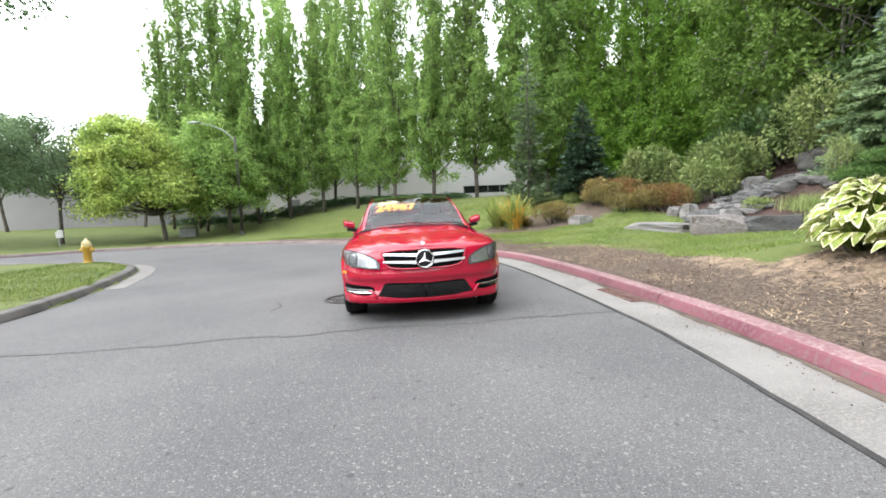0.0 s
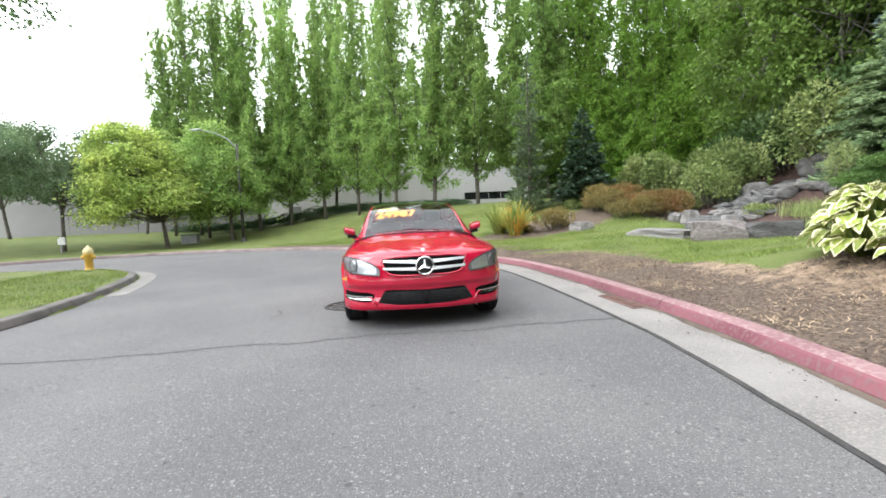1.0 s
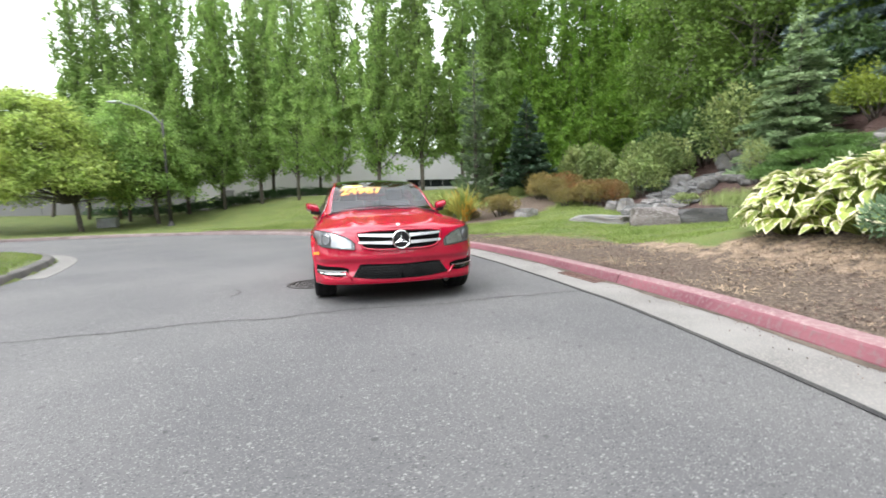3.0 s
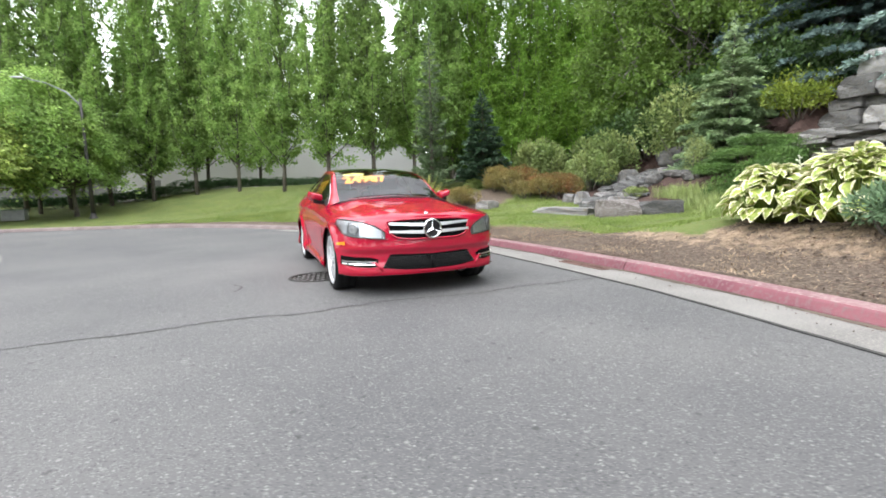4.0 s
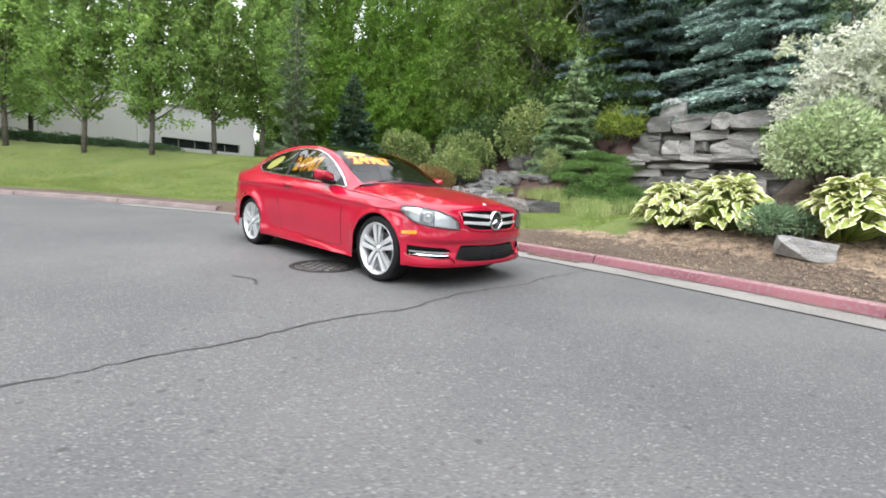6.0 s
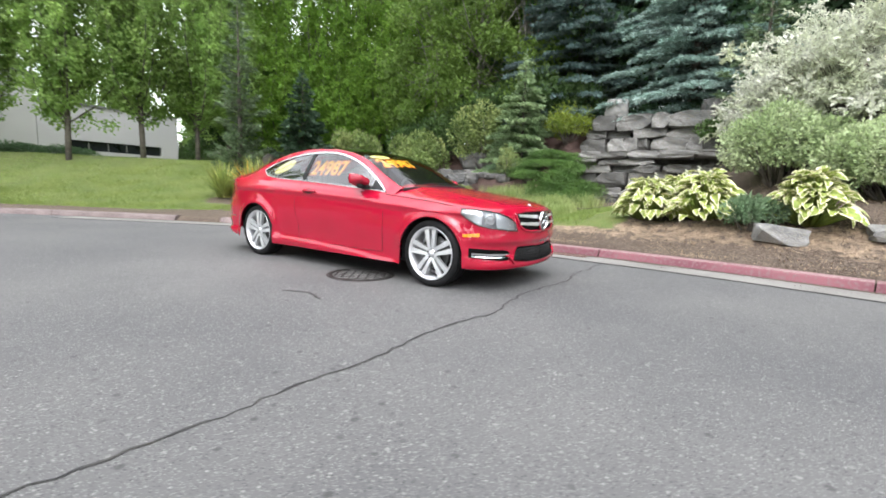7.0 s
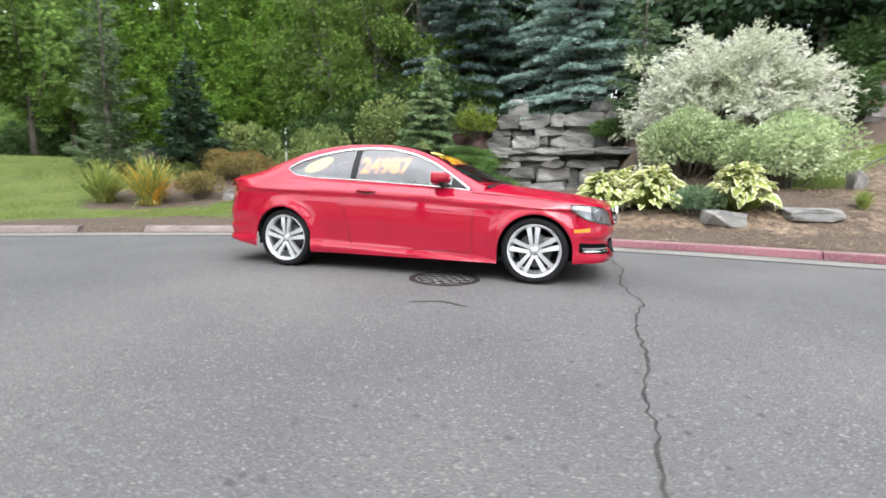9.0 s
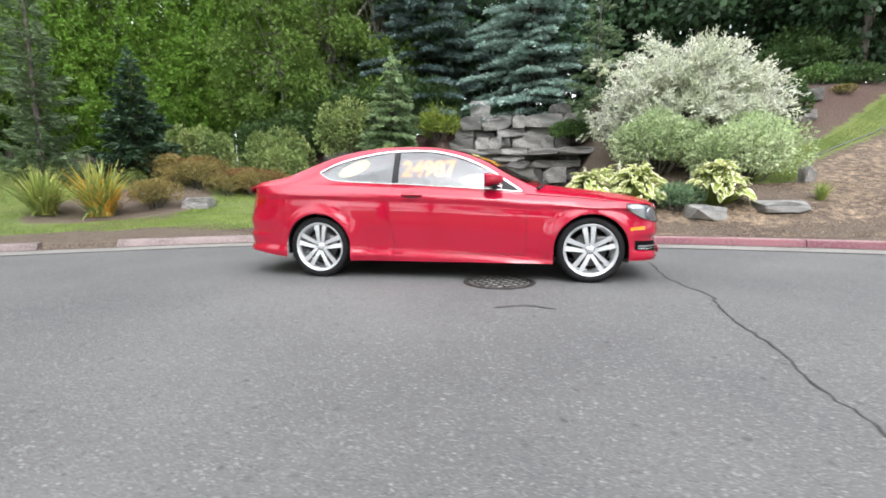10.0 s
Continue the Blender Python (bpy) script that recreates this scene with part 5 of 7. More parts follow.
def shrub(seed, rx, ry, rz, count, size, lumps=9, aspect=0.55, upward=0.2, fill=0.35, spiky=0.0, lump=1.0):
    """A bush: short stems and leaf lumps over a mound, its outline uneven."""
    rng = np.random.default_rng(seed)
    P, D, wood = [], [], []
    for i in range(lumps):
        a = 2.4 * i + rng.normal() * 0.3
        r = math.sqrt((i + 0.4) / lumps) * 0.72
        c = np.array([r * math.cos(a) * rx, r * math.sin(a) * ry, rz * (0.34 * lump ** 1.6 + 0.5 * (1 - r * r) * rng.uniform(0.7, 1.25))])
        wood.append(tube(*limb((0.2 * c[0], 0.2 * c[1], -0.15), c, 0.03, 0.008, rng, 4, 0.1), 5))
        s = np.array([rx, ry, rz * 0.95]) * rng.uniform(0.34, 0.52) * lump
        m = int(count / lumps * rng.uniform(0.75, 1.3))
        n = unit(rng.normal(size=(m, 3)))
        q = n * s * rng.uniform(fill, 1.0, (m, 1)) ** 0.4
        if spiky:
            tall = rng.uniform(size=(m, 1)) < spiky
            q = np.where(tall, q * np.array([0.6, 0.6, 1.0]) + np.array([0, 0, 1]) * rng.uniform(0.2, 1.0, (m, 1)) * rz * 0.45, q)
        p = c + q
        keep = p[:, 2] > 0.0
        P.append(p[keep])
        D.append((n * 0.9 + rng.normal(size=(m, 3)) * 0.55 + np.array([0, 0, upward]))[keep])
    return joined(wood), quads(leaves_at(np.concatenate(P), np.concatenate(D), size, size * aspect, rng))


def willow(seed, rx, ry, rz, stems=300, twigs=12, per=16):
    """A loose dome of arching stems, feathered with short twigs of slim leaves; some shoots stand clear."""
    rng = np.random.default_rng(seed)
    P, D, wood = [], [], []
    for i in range(stems):
        a = 2.39996 * i + rng.normal() * 0.2
        e = math.asin(min(1.0, (i + 0.5) / stems)) * 0.98
        lumpy = 1 + 0.12 * noise.noise((math.cos(a) * 1.7, math.sin(a) * 1.7, e * 2.2 + seed))
        shoot = rng.uniform() < 0.1 and e > 0.35
        k = rng.uniform(0.72, 1.0) * lumpy * (1.22 if shoot else 1.0)
        tip = np.array([rx * math.cos(e) * math.cos(a), ry * math.cos(e) * math.sin(a), rz * (0.16 + 0.78 * math.sin(e))]) * k
        ctrl = tip * np.array([0.42, 0.42, 0.8]) + np.array([0, 0, 0.35])
        foot = np.array([0.3 * math.cos(a), 0.3 * math.sin(a), -0.1]) * rng.uniform(0.3, 1)
        t = np.linspace(0, 1, 6)[:, None]
        pts = (1 - t) ** 2 * foot + 2 * t * (1 - t) * ctrl + t * t * tip
        wood.append(tube(pts, [0.022, 0.018, 0.013, 0.009, 0.006, 0.003], 4))
        run = unit(tip - ctrl)
        for j in range(twigs if not shoot else twigs - 4):
            u = rng.uniform(0.45, 1.0) if not shoot else rng.uniform(0.7, 1.0)
            b = (1 - u) ** 2 * foot + 2 * u * (1 - u) * ctrl + u * u * tip
            d = unit(run * 0.8 + rng.normal(size=3) * 0.55 + np.array([0, 0, 0.35]))
            L = rng.uniform(0.25, 0.5) * (0.7 if shoot else 1.0)
            w = np.linspace(0.05, 1, per)[:, None]
            P.append(b + d * L * w + rng.normal(size=(per, 3)) * 0.012)
            D.append(d * 0.9 + rng.normal(size=(per, 3)) * 0.6)
    return joined(wood), quads(leaves_at(np.concatenate(P), np.concatenate(D), 0.115, 0.045, rng))


def plant(name, meshes, mat, x, y, label, category, group="", z=None, turn=0.0, size=1.0, bark=None, tall=1.0):
    """Stands a plant on the ground: an Empty at its foot with wood and foliage."""
    zz = ground_z(x, y) if z is None else z
    m = pose(x, y, zz - 0.03, 0, 0, turn) @ Matrix.Diagonal((size, size, size * tall, 1))
    ob = thing(name, label, category, m, group)
    part("trunk" if "tree" in category or "tree" in name else "woody_base", meshes[0], bark or BARK, ob)
    part("crown" if "tree" in category or "tree" in name else "foliage", meshes[1], mat, ob)
    return ob


def fastigiate(seed, h, half, bare, count, size=0.13, limbs=44, low=0.72, thick=0.3):
    """A columnar tree: many limbs that swing out a little and then run straight up, each a narrow spindle of leaves."""
    rng = np.random.default_rng(seed)
    wood, P, D = [], [], []
    tp, tr = limb((0, 0, -0.4), (rng.normal() * 0.2, rng.normal() * 0.2, h * 0.97), 0.12, 0.02, rng, 9, 0.01)
    wood.append(tube(tp, tr, 8))
    for i in range(limbs):
        f = i / limbs
        z = bare + (h * low - bare) * f ** 1.25
        a = 2.39996 * i + rng.normal() * 0.3
        r = half * rng.uniform(0.35, 1.0) * (1 - 0.5 * f)
        L = h * rng.uniform(0.13, 0.33) * (1 - 0.25 * f)
        base = np.array([np.interp(z, tp[:, 2], tp[:, 0]), np.interp(z, tp[:, 2], tp[:, 1]), z])
        out = np.array([math.cos(a), math.sin(a), 0])
        t = np.linspace(0, 1, 6)[:, None]
        sw = 1 - (1 - np.minimum(1, t * 1.7)) ** 2
        lp = base + out * r * sw + np.array([0, 0, 1]) * L * t + rng.normal(size=(1, 3)) * 0.08 * t
        wood.append(tube(lp, [0.032, 0.026, 0.02, 0.014, 0.009, 0.005], 4))
        m = int(count / limbs * rng.uniform(0.6, 1.4) * (1.7 - 1.45 * f))
        u = rng.uniform(0.08, 1.0, m)
        q = np.stack([np.interp(u, t[:, 0], lp[:, k]) for k in range(3)], -1)
        w = thick * (1.12 - 0.55 * f) * (0.25 + np.sin(math.pi * u ** 0.7))[:, None] * (0.75 + 0.5 * noise.noise((seed, i * 1.7, 0.5)))
        tuft = rng.normal(size=(14, 3)) * np.array([0.75, 0.75, 0.5])
        P.append(q + (tuft[(u * 13.99).astype(int)] + rng.normal(size=(m, 3)) * np.array([0.5, 0.5, 0.4])) * w)
        D.append(rng.normal(size=(m, 3)) * 0.8 + out * 0.3 + np.array([0, 0, -0.55]))
    m = int(count * 0.1)
    u = rng.uniform(0.3, 1.0, m)
    q = np.stack([np.interp(u * h * 0.97, tp[:, 2], tp[:, k]) for k in range(3)], -1)
    P.append(q + rng.normal(size=(m, 3)) * 0.2)
    D.append(rng.normal(size=(m, 3)) + np.array([0, 0, -0.3]))
    return joined(wood), quads(leaves_at(np.concatenate(P), np.concatenate(D), size, size * 0.85, rng))


# poplar row along the lawn: trunks bare at the foot, sky between the tops
POP = [fastigiate(11 + i, 15.5 + i, 1.95, 1.35, 26000, 0.145, 68, 0.8, 0.38) for i in range(5)]
for i, (x, y) in enumerate(((7.4, 18.9), (4.95, 18.8), (2.5, 19.75), (0.2, 21.2), (-2.2, 23.7), (-4.65, 25.6), (-7.1, 26.2), (-9.3, 26.4), (-11.3, 26.5), (-13.4, 26.6), (-15.2, 26.8))):
    plant("poplar_tree", POP[i % 5], L_POPLAR, x, y, "tall narrow poplar with airy green crown on the lawn", "tree", "poplar row", turn=40.0 * i, size=float(RNG.uniform(0.92, 1.04)))
for i in range(4):
    x = -1.0 - 3.4 * i + RNG.normal() * 0.35
    plant("poplar_tree", POP[(i + 2) % 5], L_POPLAR, x, 30.0 + 0.25 * i + RNG.normal() * 0.3, "tall narrow poplar behind the front row", "tree", "poplar row", turn=70.0 * i + 20, size=float(RNG.uniform(0.92, 1.1)))

# leafy green screen that carries the row on up the bank, branched to the ground
SCREEN = [fastigiate(31 + i, 15.0 + i, 2.0, 0.3, 24000, 0.15, 64, 0.8, 0.42) for i in range(3)]
line = catmull([(9.6, 19.9), (12.8, 19.6), (16.3, 18.3), (18.9, 14.8), (20.6, 11.4), (22.4, 8.0)], 0.2)
for i in range(17):
    p = line[int(i / 16 * (len(line) - 1))]
    if i < 2:
        plant("poplar_tree", POP[i], L_POPLAR, p[0], p[1], "tall narrow poplar with airy green crown on the bank", "tree", "poplar row", turn=33.0 * i)
        continue
    plant("hornbeam_tree", SCREEN[i % 3], L_BRIGHT if i < 12 else L_BIRCH, p[0] + RNG.normal() * 0.25, p[1] + RNG.normal() * 0.25, "upright bright green tree branched to the ground", "tree", "green tree screen", turn=50.0 * i, size=float(RNG.uniform(0.88, 1.05)))
for i, (x, y) in enumerate(((14.6, 25.8), (16.2, 25.4), (17.2, 28.0), (15.6, 26.5))):
    plant("hornbeam_tree", SCREEN[i % 3], L_POPLAR, x, y, "upright green tree at the end of the poplar row", "tree", "green tree screen", turn=60.0 * i, size=0.9, tall=0.5)
for i in range(9):
    p = line[int(i / 8 * (len(line) - 1))]
    plant("hornbeam_tree", SCREEN[(i + 1) % 3], L_BRIGHT if i < 6 else L_DARK, p[0] + 2.6 + RNG.normal() * 0.4, p[1] + 2.4 + RNG.normal() * 0.4, "upright green tree behind the leafy screen", "tree", "green tree screen", turn=30.0 * i + 9, size=float(RNG.uniform(1.0, 1.15)), tall=0.5 if i < 5 else 1.0)

for i, (x, y) in enumerate(((3.0, 48.5), (5.2, 48.0), (7.6, 48.4), (9.8, 47.8), (12.2, 48.5), (14.6, 48.0), (16.6, 47.0))):
    plant("poplar_tree", POP[i % 5], L_POPLAR, x, y, "tall narrow poplar behind the low wing", "tree", "poplar row", turn=77.0 * i, size=0.95 if i > 4 else 0.72, z=1.5)
for i, (x, y) in enumerate(((17.0, 33.5), (18.8, 35.0), (20.8, 32.5), (17.6, 38.5), (23.5, 30.5))):
    plant("hornbeam_tree", SCREEN[i % 3], L_POPLAR, x, y, "green tree beyond the end of the low wing", "tree", "green tree screen", turn=44.0 * i, size=0.95, tall=0.75)

LOWWOOD = shrub(119, 1.9, 1.9, 2.6, 4200, 0.2, 14, 0.6, 0.2, 0.35, 0.0, 0.8)
for i in range(12):
    p = line[int(i / 11 * (len(line) - 1))]
    plant("understory_shrub", LOWWOOD, L_DARK, p[0] + 1.3, p[1] + 1.1, "dark green undergrowth beneath the tree screen", "shrub", "undergrowth", turn=47.0 * i)
for i, (x, y) in enumerate(((16.4, 31.2), (17.6, 30.2), (19.0, 29.4), (16.6, 34.0), (15.9, 35.2), (16.0, 38.0))):
    plant("understory_shrub", LOWWOOD, L_DARK, x, y, "dark green undergrowth past the end of the low wing", "shrub", "undergrowth", turn=80.0 * i, size=0.8)

# pale-stemmed tall trees above the rockery
ALDER = [broadleaf(51 + i, 15 + i, 2.7, 1.0, 14000, 0.19, 0.8, 0.09, 0.95, 40) for i in range(2)]
for i, (x, y) in enumerate(((17.2, 8.6), (18.6, 6.6), (16.4, 11.0), (20.4, 4.5))):
    plant("birch_tree", ALDER[i % 2], L_BIRCH, x, y, "tall slim birch with pale trunk and drooping green leaves", "tree", "birches on the bank", turn=80.0 * i, bark=BIRCH)

# dark wood on the hill; some crowns use the leaf with painted-in shade
WOOD = [broadleaf(61 + i, 17 + i, 4.4, 0.8, 13000, 0.3, 0.6, 0.2, 1.0, 44) for i in range(2)]
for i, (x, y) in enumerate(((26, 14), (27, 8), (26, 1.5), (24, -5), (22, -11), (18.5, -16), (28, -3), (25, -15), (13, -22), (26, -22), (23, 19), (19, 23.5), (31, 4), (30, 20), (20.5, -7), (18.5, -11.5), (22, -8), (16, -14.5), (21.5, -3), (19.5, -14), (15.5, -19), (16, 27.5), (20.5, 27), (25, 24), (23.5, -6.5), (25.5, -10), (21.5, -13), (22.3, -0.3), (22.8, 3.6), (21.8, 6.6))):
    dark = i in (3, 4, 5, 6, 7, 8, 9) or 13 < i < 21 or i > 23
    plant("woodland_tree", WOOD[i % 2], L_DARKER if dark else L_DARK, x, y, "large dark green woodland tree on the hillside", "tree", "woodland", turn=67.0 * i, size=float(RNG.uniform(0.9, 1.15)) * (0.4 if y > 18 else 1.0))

# unseen trees added on the near side, as the paint's dark reflections suggest
for i in range(18):
    x, y = (-33 - 4 * (i % 2), 6 - 6.5 * i) if i < 9 else (-28 + 7.5 * (i - 9), -42 - 4 * (i % 2))
    plant("woodland_tree", WOOD[i % 2], L_DARK, x, y, "unseen dark green tree added beside the road for reflections", "tree", "roadside trees", turn=53.0 * i, size=1.0)

# maples and street trees across the road
def maple(seed, h, rx, ry, bare, count, size, trunk_r=0.13, shift=(0, 0), tiers=6):
    """A spreading maple: limbs fan out from a low fork to flat sprays that overlap in tiers over a dome."""
    rng = np.random.default_rng(seed)
    wood, P, D = [], [], []
    fork = np.array([0.1 * shift[0], 0.1 * shift[1], 0.65 * bare])
    tp, tr = limb((0, 0, -0.4), fork, trunk_r, trunk_r * 0.75, rng, 5, 0.05)
    wood.append(tube(tp, tr, 9))
    for k in range(tiers):
        f = k / (tiers - 1)
        ring = math.sqrt(1 - (0.05 + 0.9 * f) ** 2.2)
        n = int(5 + 15 * ring)
        for j in range(n):
            a = 2 * math.pi * (j + rng.uniform(-0.35, 0.35)) / n + k * 0.7
            rr = ring * rng.uniform(0.62, 1.0)
            c = np.array([rr * rx * math.cos(a) + shift[0] * (0.4 + 0.6 * f), rr * ry * math.sin(a) + shift[1] * (0.4 + 0.6 * f), bare + (h - bare) * (0.08 + 0.88 * f) - 0.3 * rr * rr + rng.normal() * 0.52])
            mid = fork + (c - fork) * np.array([0.5, 0.5, 0.62])
            wood.append(tube([fork, fork * 0.5 + mid * 0.5 + rng.normal(size=3) * 0.08, mid, c], [trunk_r * 0.36, trunk_r * 0.26, trunk_r * 0.18, 0.01], 5))
            m = int(count / (tiers * 14) * rng.uniform(0.7, 1.35))
            s = rx * rng.uniform(0.2, 0.33)
            q = rng.normal(size=(m, 3)) * np.array([0.5, 0.5, 0.26]) * s
            out = np.array([math.cos(a), math.sin(a), 0])
            q[:, 2] -= 0.35 * np.maximum(0, q @ out) + 0.12 * np.hypot(q[:, 0], q[:, 1])
            P.append(c + q)
            D.append(q * np.array([1, 1, 0.3]) + rng.normal(size=(m, 3)) * s * 0.35 + np.array([0, 0, -0.25 * s]))
    return joined(wood), quads(leaves_at(np.concatenate(P), np.concatenate(D), size, size * 0.75, rng))


MAPLE = maple(71, 6.4, 2.5, 2.6, 2.3, 33000, 0.15, 0.13, (-1.75, 0), 8)
MAPLE_B = maple(72, 6.4, 2.4, 2.4, 2.3, 28000, 0.14, 0.12, (-0.95, 0), 8)
plant("maple_tree", MAPLE, L_MAPLE, -12.45, 19.6, "spreading maple with yellow-green leaves on the lawn", "tree")
plant("maple_tree", MAPLE_B, L_MAPLE2, -9.75, 22.0, "spreading green maple beside the lamp post", "tree")
plant("maple_tree", MAPLE_B, L_MAPLE2, -12.0, 24.2, "green maple in front of the warehouse", "tree", turn=130, size=0.9)
STREET = [broadleaf(81 + i, 8.8, 3.0, 1.9, 10500, 0.17, 0.5, 0.13, 0.75, 34) for i in range(2)]
plant("street_tree", STREET[0], L_STREET, -17.7, 19.6, "green street tree with bare lower trunk", "tree", "street trees", size=0.8)
plant("street_tree", STREET[1], L_STREET, -20.6, 17.2, "leafy green tree at the road's edge", "tree", "street trees", turn=90, size=0.8)
plant("street_tree", STREET[0], L_STREET, -24.5, 21.5, "leafy green tree at the road's edge", "tree", "street trees", turn=170, size=1.05)
plant("street_tree", STREET[1], L_STREET, -19.5, 31.5, "green tree by the warehouse wall", "tree", "street trees", turn=30, size=0.95)
plant("street_tree", STREET[1], L_STREET, -28.5, 30.5, "green tree by the warehouse wall", "tree", "street trees", turn=230, size=1.0)
NEARTREE = broadleaf(84, 10.5, 3.5, 4.6, 8000, 0.15, 0.6, 0.17, 0.4, 30)
plant("street_tree", NEARTREE, L_STREET, -11.1, 3.4, "green tree on the grass island", "tree", "street trees")

# conifers
BLUE = conifer(91, 13.0, 4.3, 1.1, 19, 16, 900, 0.2, 0.065, 0.3, 0.1, 0.75, 0.28)
plant("blue_spruce_tree", BLUE, L_BLUE, 18.05, -1.5, "large blue spruce with layered drooping boughs", "tree", z=3.6)
plant("blue_spruce_tree", BLUE, L_BLUED, 18.8, 3.8, "large dark blue spruce on the bank", "tree", z=3.4, turn=140, size=1.05)
plant("spruce_tree", conifer(92, 4.75, 1.95, 0.1, 14, 13, 380, 0.19, 0.06, 0.3, 0.15, 0.85, 0.3), L_SPRUCE, 14.3, 4.65, "small green spruce on the rockery", "tree")
plant("fir_tree", conifer(93, 4.0, 1.35, 0.15, 16, 11, 190, 0.2, 0.07, 0.15, 0.2, 0.85), L_FIR, 8.2, 11.9, "dark green young fir behind the shrubs", "tree")
plant("pine_tree", conifer(94, 7.0, 1.2, 0.3, 20, 9, 150, 0.22, 0.05, -0.1, 0.2, 0.95, 0.4), L_PINE, 6.3, 13.4, "tall slender green pine at the lawn's edge", "tree")
plant("conifer_tree", conifer(95, 5.5, 1.2, 0.2, 14, 8, 60, 0.26, 0.07, 0.1, 0.3, 0.7, 0.3), L_PINE, 13.6, -3.9, "olive-green conifer behind the willow", "tree", z=3.3)

# shrubs
RH = shrub(101, 1.6, 1.6, 2.35, 6500, 0.15, 20, 0.5, 0.3, 0.45, 0.0, 0.66)
plant("rhododendron", RH, L_RHODO, 11.4, 12.0, "rounded pale green rhododendron bush on the bank", "shrub", "rhododendrons", size=1.02, tall=1.15)
plant("rhododendron", RH, L_RHODO, 12.9, 9.3, "rounded pale green rhododendron bush on the bank", "shrub", "rhododendrons", turn=120, size=0.95, tall=1.15)
plant("shrub", shrub(102, 1.2, 1.2, 1.5, 2600, 0.13, 9), L_RHODO, 11.4, 8.4, "dull green shrub at the foot of the rocks", "shrub", size=0.9)
BR = shrub(103, 0.95, 0.9, 0.85, 3600, 0.075, 9, 0.5, 0.5, 0.4)
for i, (x, y, s) in enumerate(((8.3, 8.7, 0.8), (8.9, 8.2, 0.9), (9.5, 7.8, 0.9), (9.2, 9.0, 1.0), (9.9, 8.8, 1.0), (8.3, 9.7, 0.95), (8.0, 10.4, 0.8), (9.0, 10.2, 1.05), (8.3, 11.1, 0.9))):
    plant("bronze_shrub", BR, L_BRONZE if i in (2, 3, 4, 7) else L_OLIVE, x, y, "low mounded shrub with orange-bronze leaves" if i in (2, 3, 4, 7) else "low mounded shrub with olive-brown leaves", "shrub", "bronze shrubs", turn=75.0 * i, size=s, tall=0.85 + 0.1 * (i % 3))
plant("low_shrub", BR, L_OLIVE, 5.8, 9.3, "low olive-brown shrub beside the flax", "shrub", turn=200, size=0.85)
plant("yellow_shrub", shrub(104, 1.35, 1.25, 1.15, 3200, 0.11, 14, 0.5, 0.4, 0.3, 0.15, 0.75), L_YELLOW, 14.6, 2.65, "yellow-green shrub above the rocks", "shrub", z=3.2)
plant("shrub", shrub(105, 1.3, 1.3, 1.7, 2600, 0.15, 9), L_DARK, 16.6, 3.0, "dark green shrub on the bank", "shrub")
plant("shrub", shrub(106, 1.5, 1.5, 2.3, 3600, 0.15, 10), L_RHODO, 14.6, 6.6, "dull green shrub beside the spruce", "shrub", size=1.1)
BACK = shrub(107, 1.6, 1.6, 2.2, 3600, 0.17, 10)
for i, (x, y, s) in enumerate(((15.6, 9.4, 1.0), (16.6, 7.9, 1.1), (15.0, 11.0, 1.0), (17.4, 6.4, 1.15), (16.9, 4.6, 1.1))):
    plant("shrub", BACK, L_DARK, x, y, "dark green shrub under the birches", "shrub", "shrubs under the birches", turn=71.0 * i, size=s)
# dark shrubs added where only shade lies beneath the spruce boughs
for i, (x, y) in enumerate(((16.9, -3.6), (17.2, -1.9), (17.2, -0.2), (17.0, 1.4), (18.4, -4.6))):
    plant("understory_shrub", BACK, L_DARKER, x, y, "dark shrub added in place of the shade beneath the blue spruce", "shrub", "undergrowth", turn=55.0 * i, size=0.8, tall=0.85, z=3.3)
plant("dappled_willow", willow(108, 2.85, 2.75, 3.25), L_WILLOW, 9.3, -5.5, "large dappled willow with white and pink-tinged leaves", "shrub")
VB = shrub(109, 1.3, 1.25, 1.5, 15000, 0.08, 24, 0.6, 0.2, 0.35, 0.0, 0.82)
plant("variegated_shrub", VB, L_VARIEG, 7.3, -4.35, "rounded pale green variegated bush beneath the willow", "shrub", "variegated shrubs", size=0.98)
plant("variegated_shrub", VB, L_VARIEG, 6.35, -6.0, "rounded pale green variegated bush beneath the willow", "shrub", "variegated shrubs", turn=100, size=0.98)
GC = shrub(116, 0.6, 0.55, 0.45, 1500, 0.09, 8, 0.5)
for i, (x, y, s, m) in enumerate(((13.4, 5.5, 0.8, L_GREYG), (12.3, 4.1, 0.8, L_MOSS), (10.6, 5.4, 0.7, L_REED), (12.6, -10.2, 1.0, L_DARK), (13.3, -11.5, 1.2, L_MOSS), (12.9, -12.8, 1.1, L_DARK), (11.9, -9.2, 1.0, L_MOSS), (14.0, -13.0, 1.4, L_DARK), (12.2, -11.6, 0.6, L_OLIVE), (10.9, 8.9, 0.9, L_RHODO), (12.0, 8.6, 1.1, L_GREYG), (14.3, 5.2, 0.9, L_MOSS), (8.6, 11.7, 0.9, L_OLIVE), (7.6, 11.6, 0.8, L_RHODO), (6.2, 9.6, 0.6, L_OLIVE), (4.9, 9.9, 0.55, L_OLIVE))):
    plant("groundcover_shrub", GC, m, x, y, "low spreading shrub among the rocks and mulch", "shrub", "groundcover", turn=47.0 * i, size=s)
plant("shrub", shrub(110, 1.2, 1.0, 1.2, 2400, 0.14, 8), L_DARK, 10.6, -8.6, "green shrub behind the willow", "shrub")
plant("shrub", shrub(111, 2.2, 1.5, 1.4, 3000, 0.17, 9), L_DARK, 15.5, -11.5, "green shrub on the hillside", "shrub")
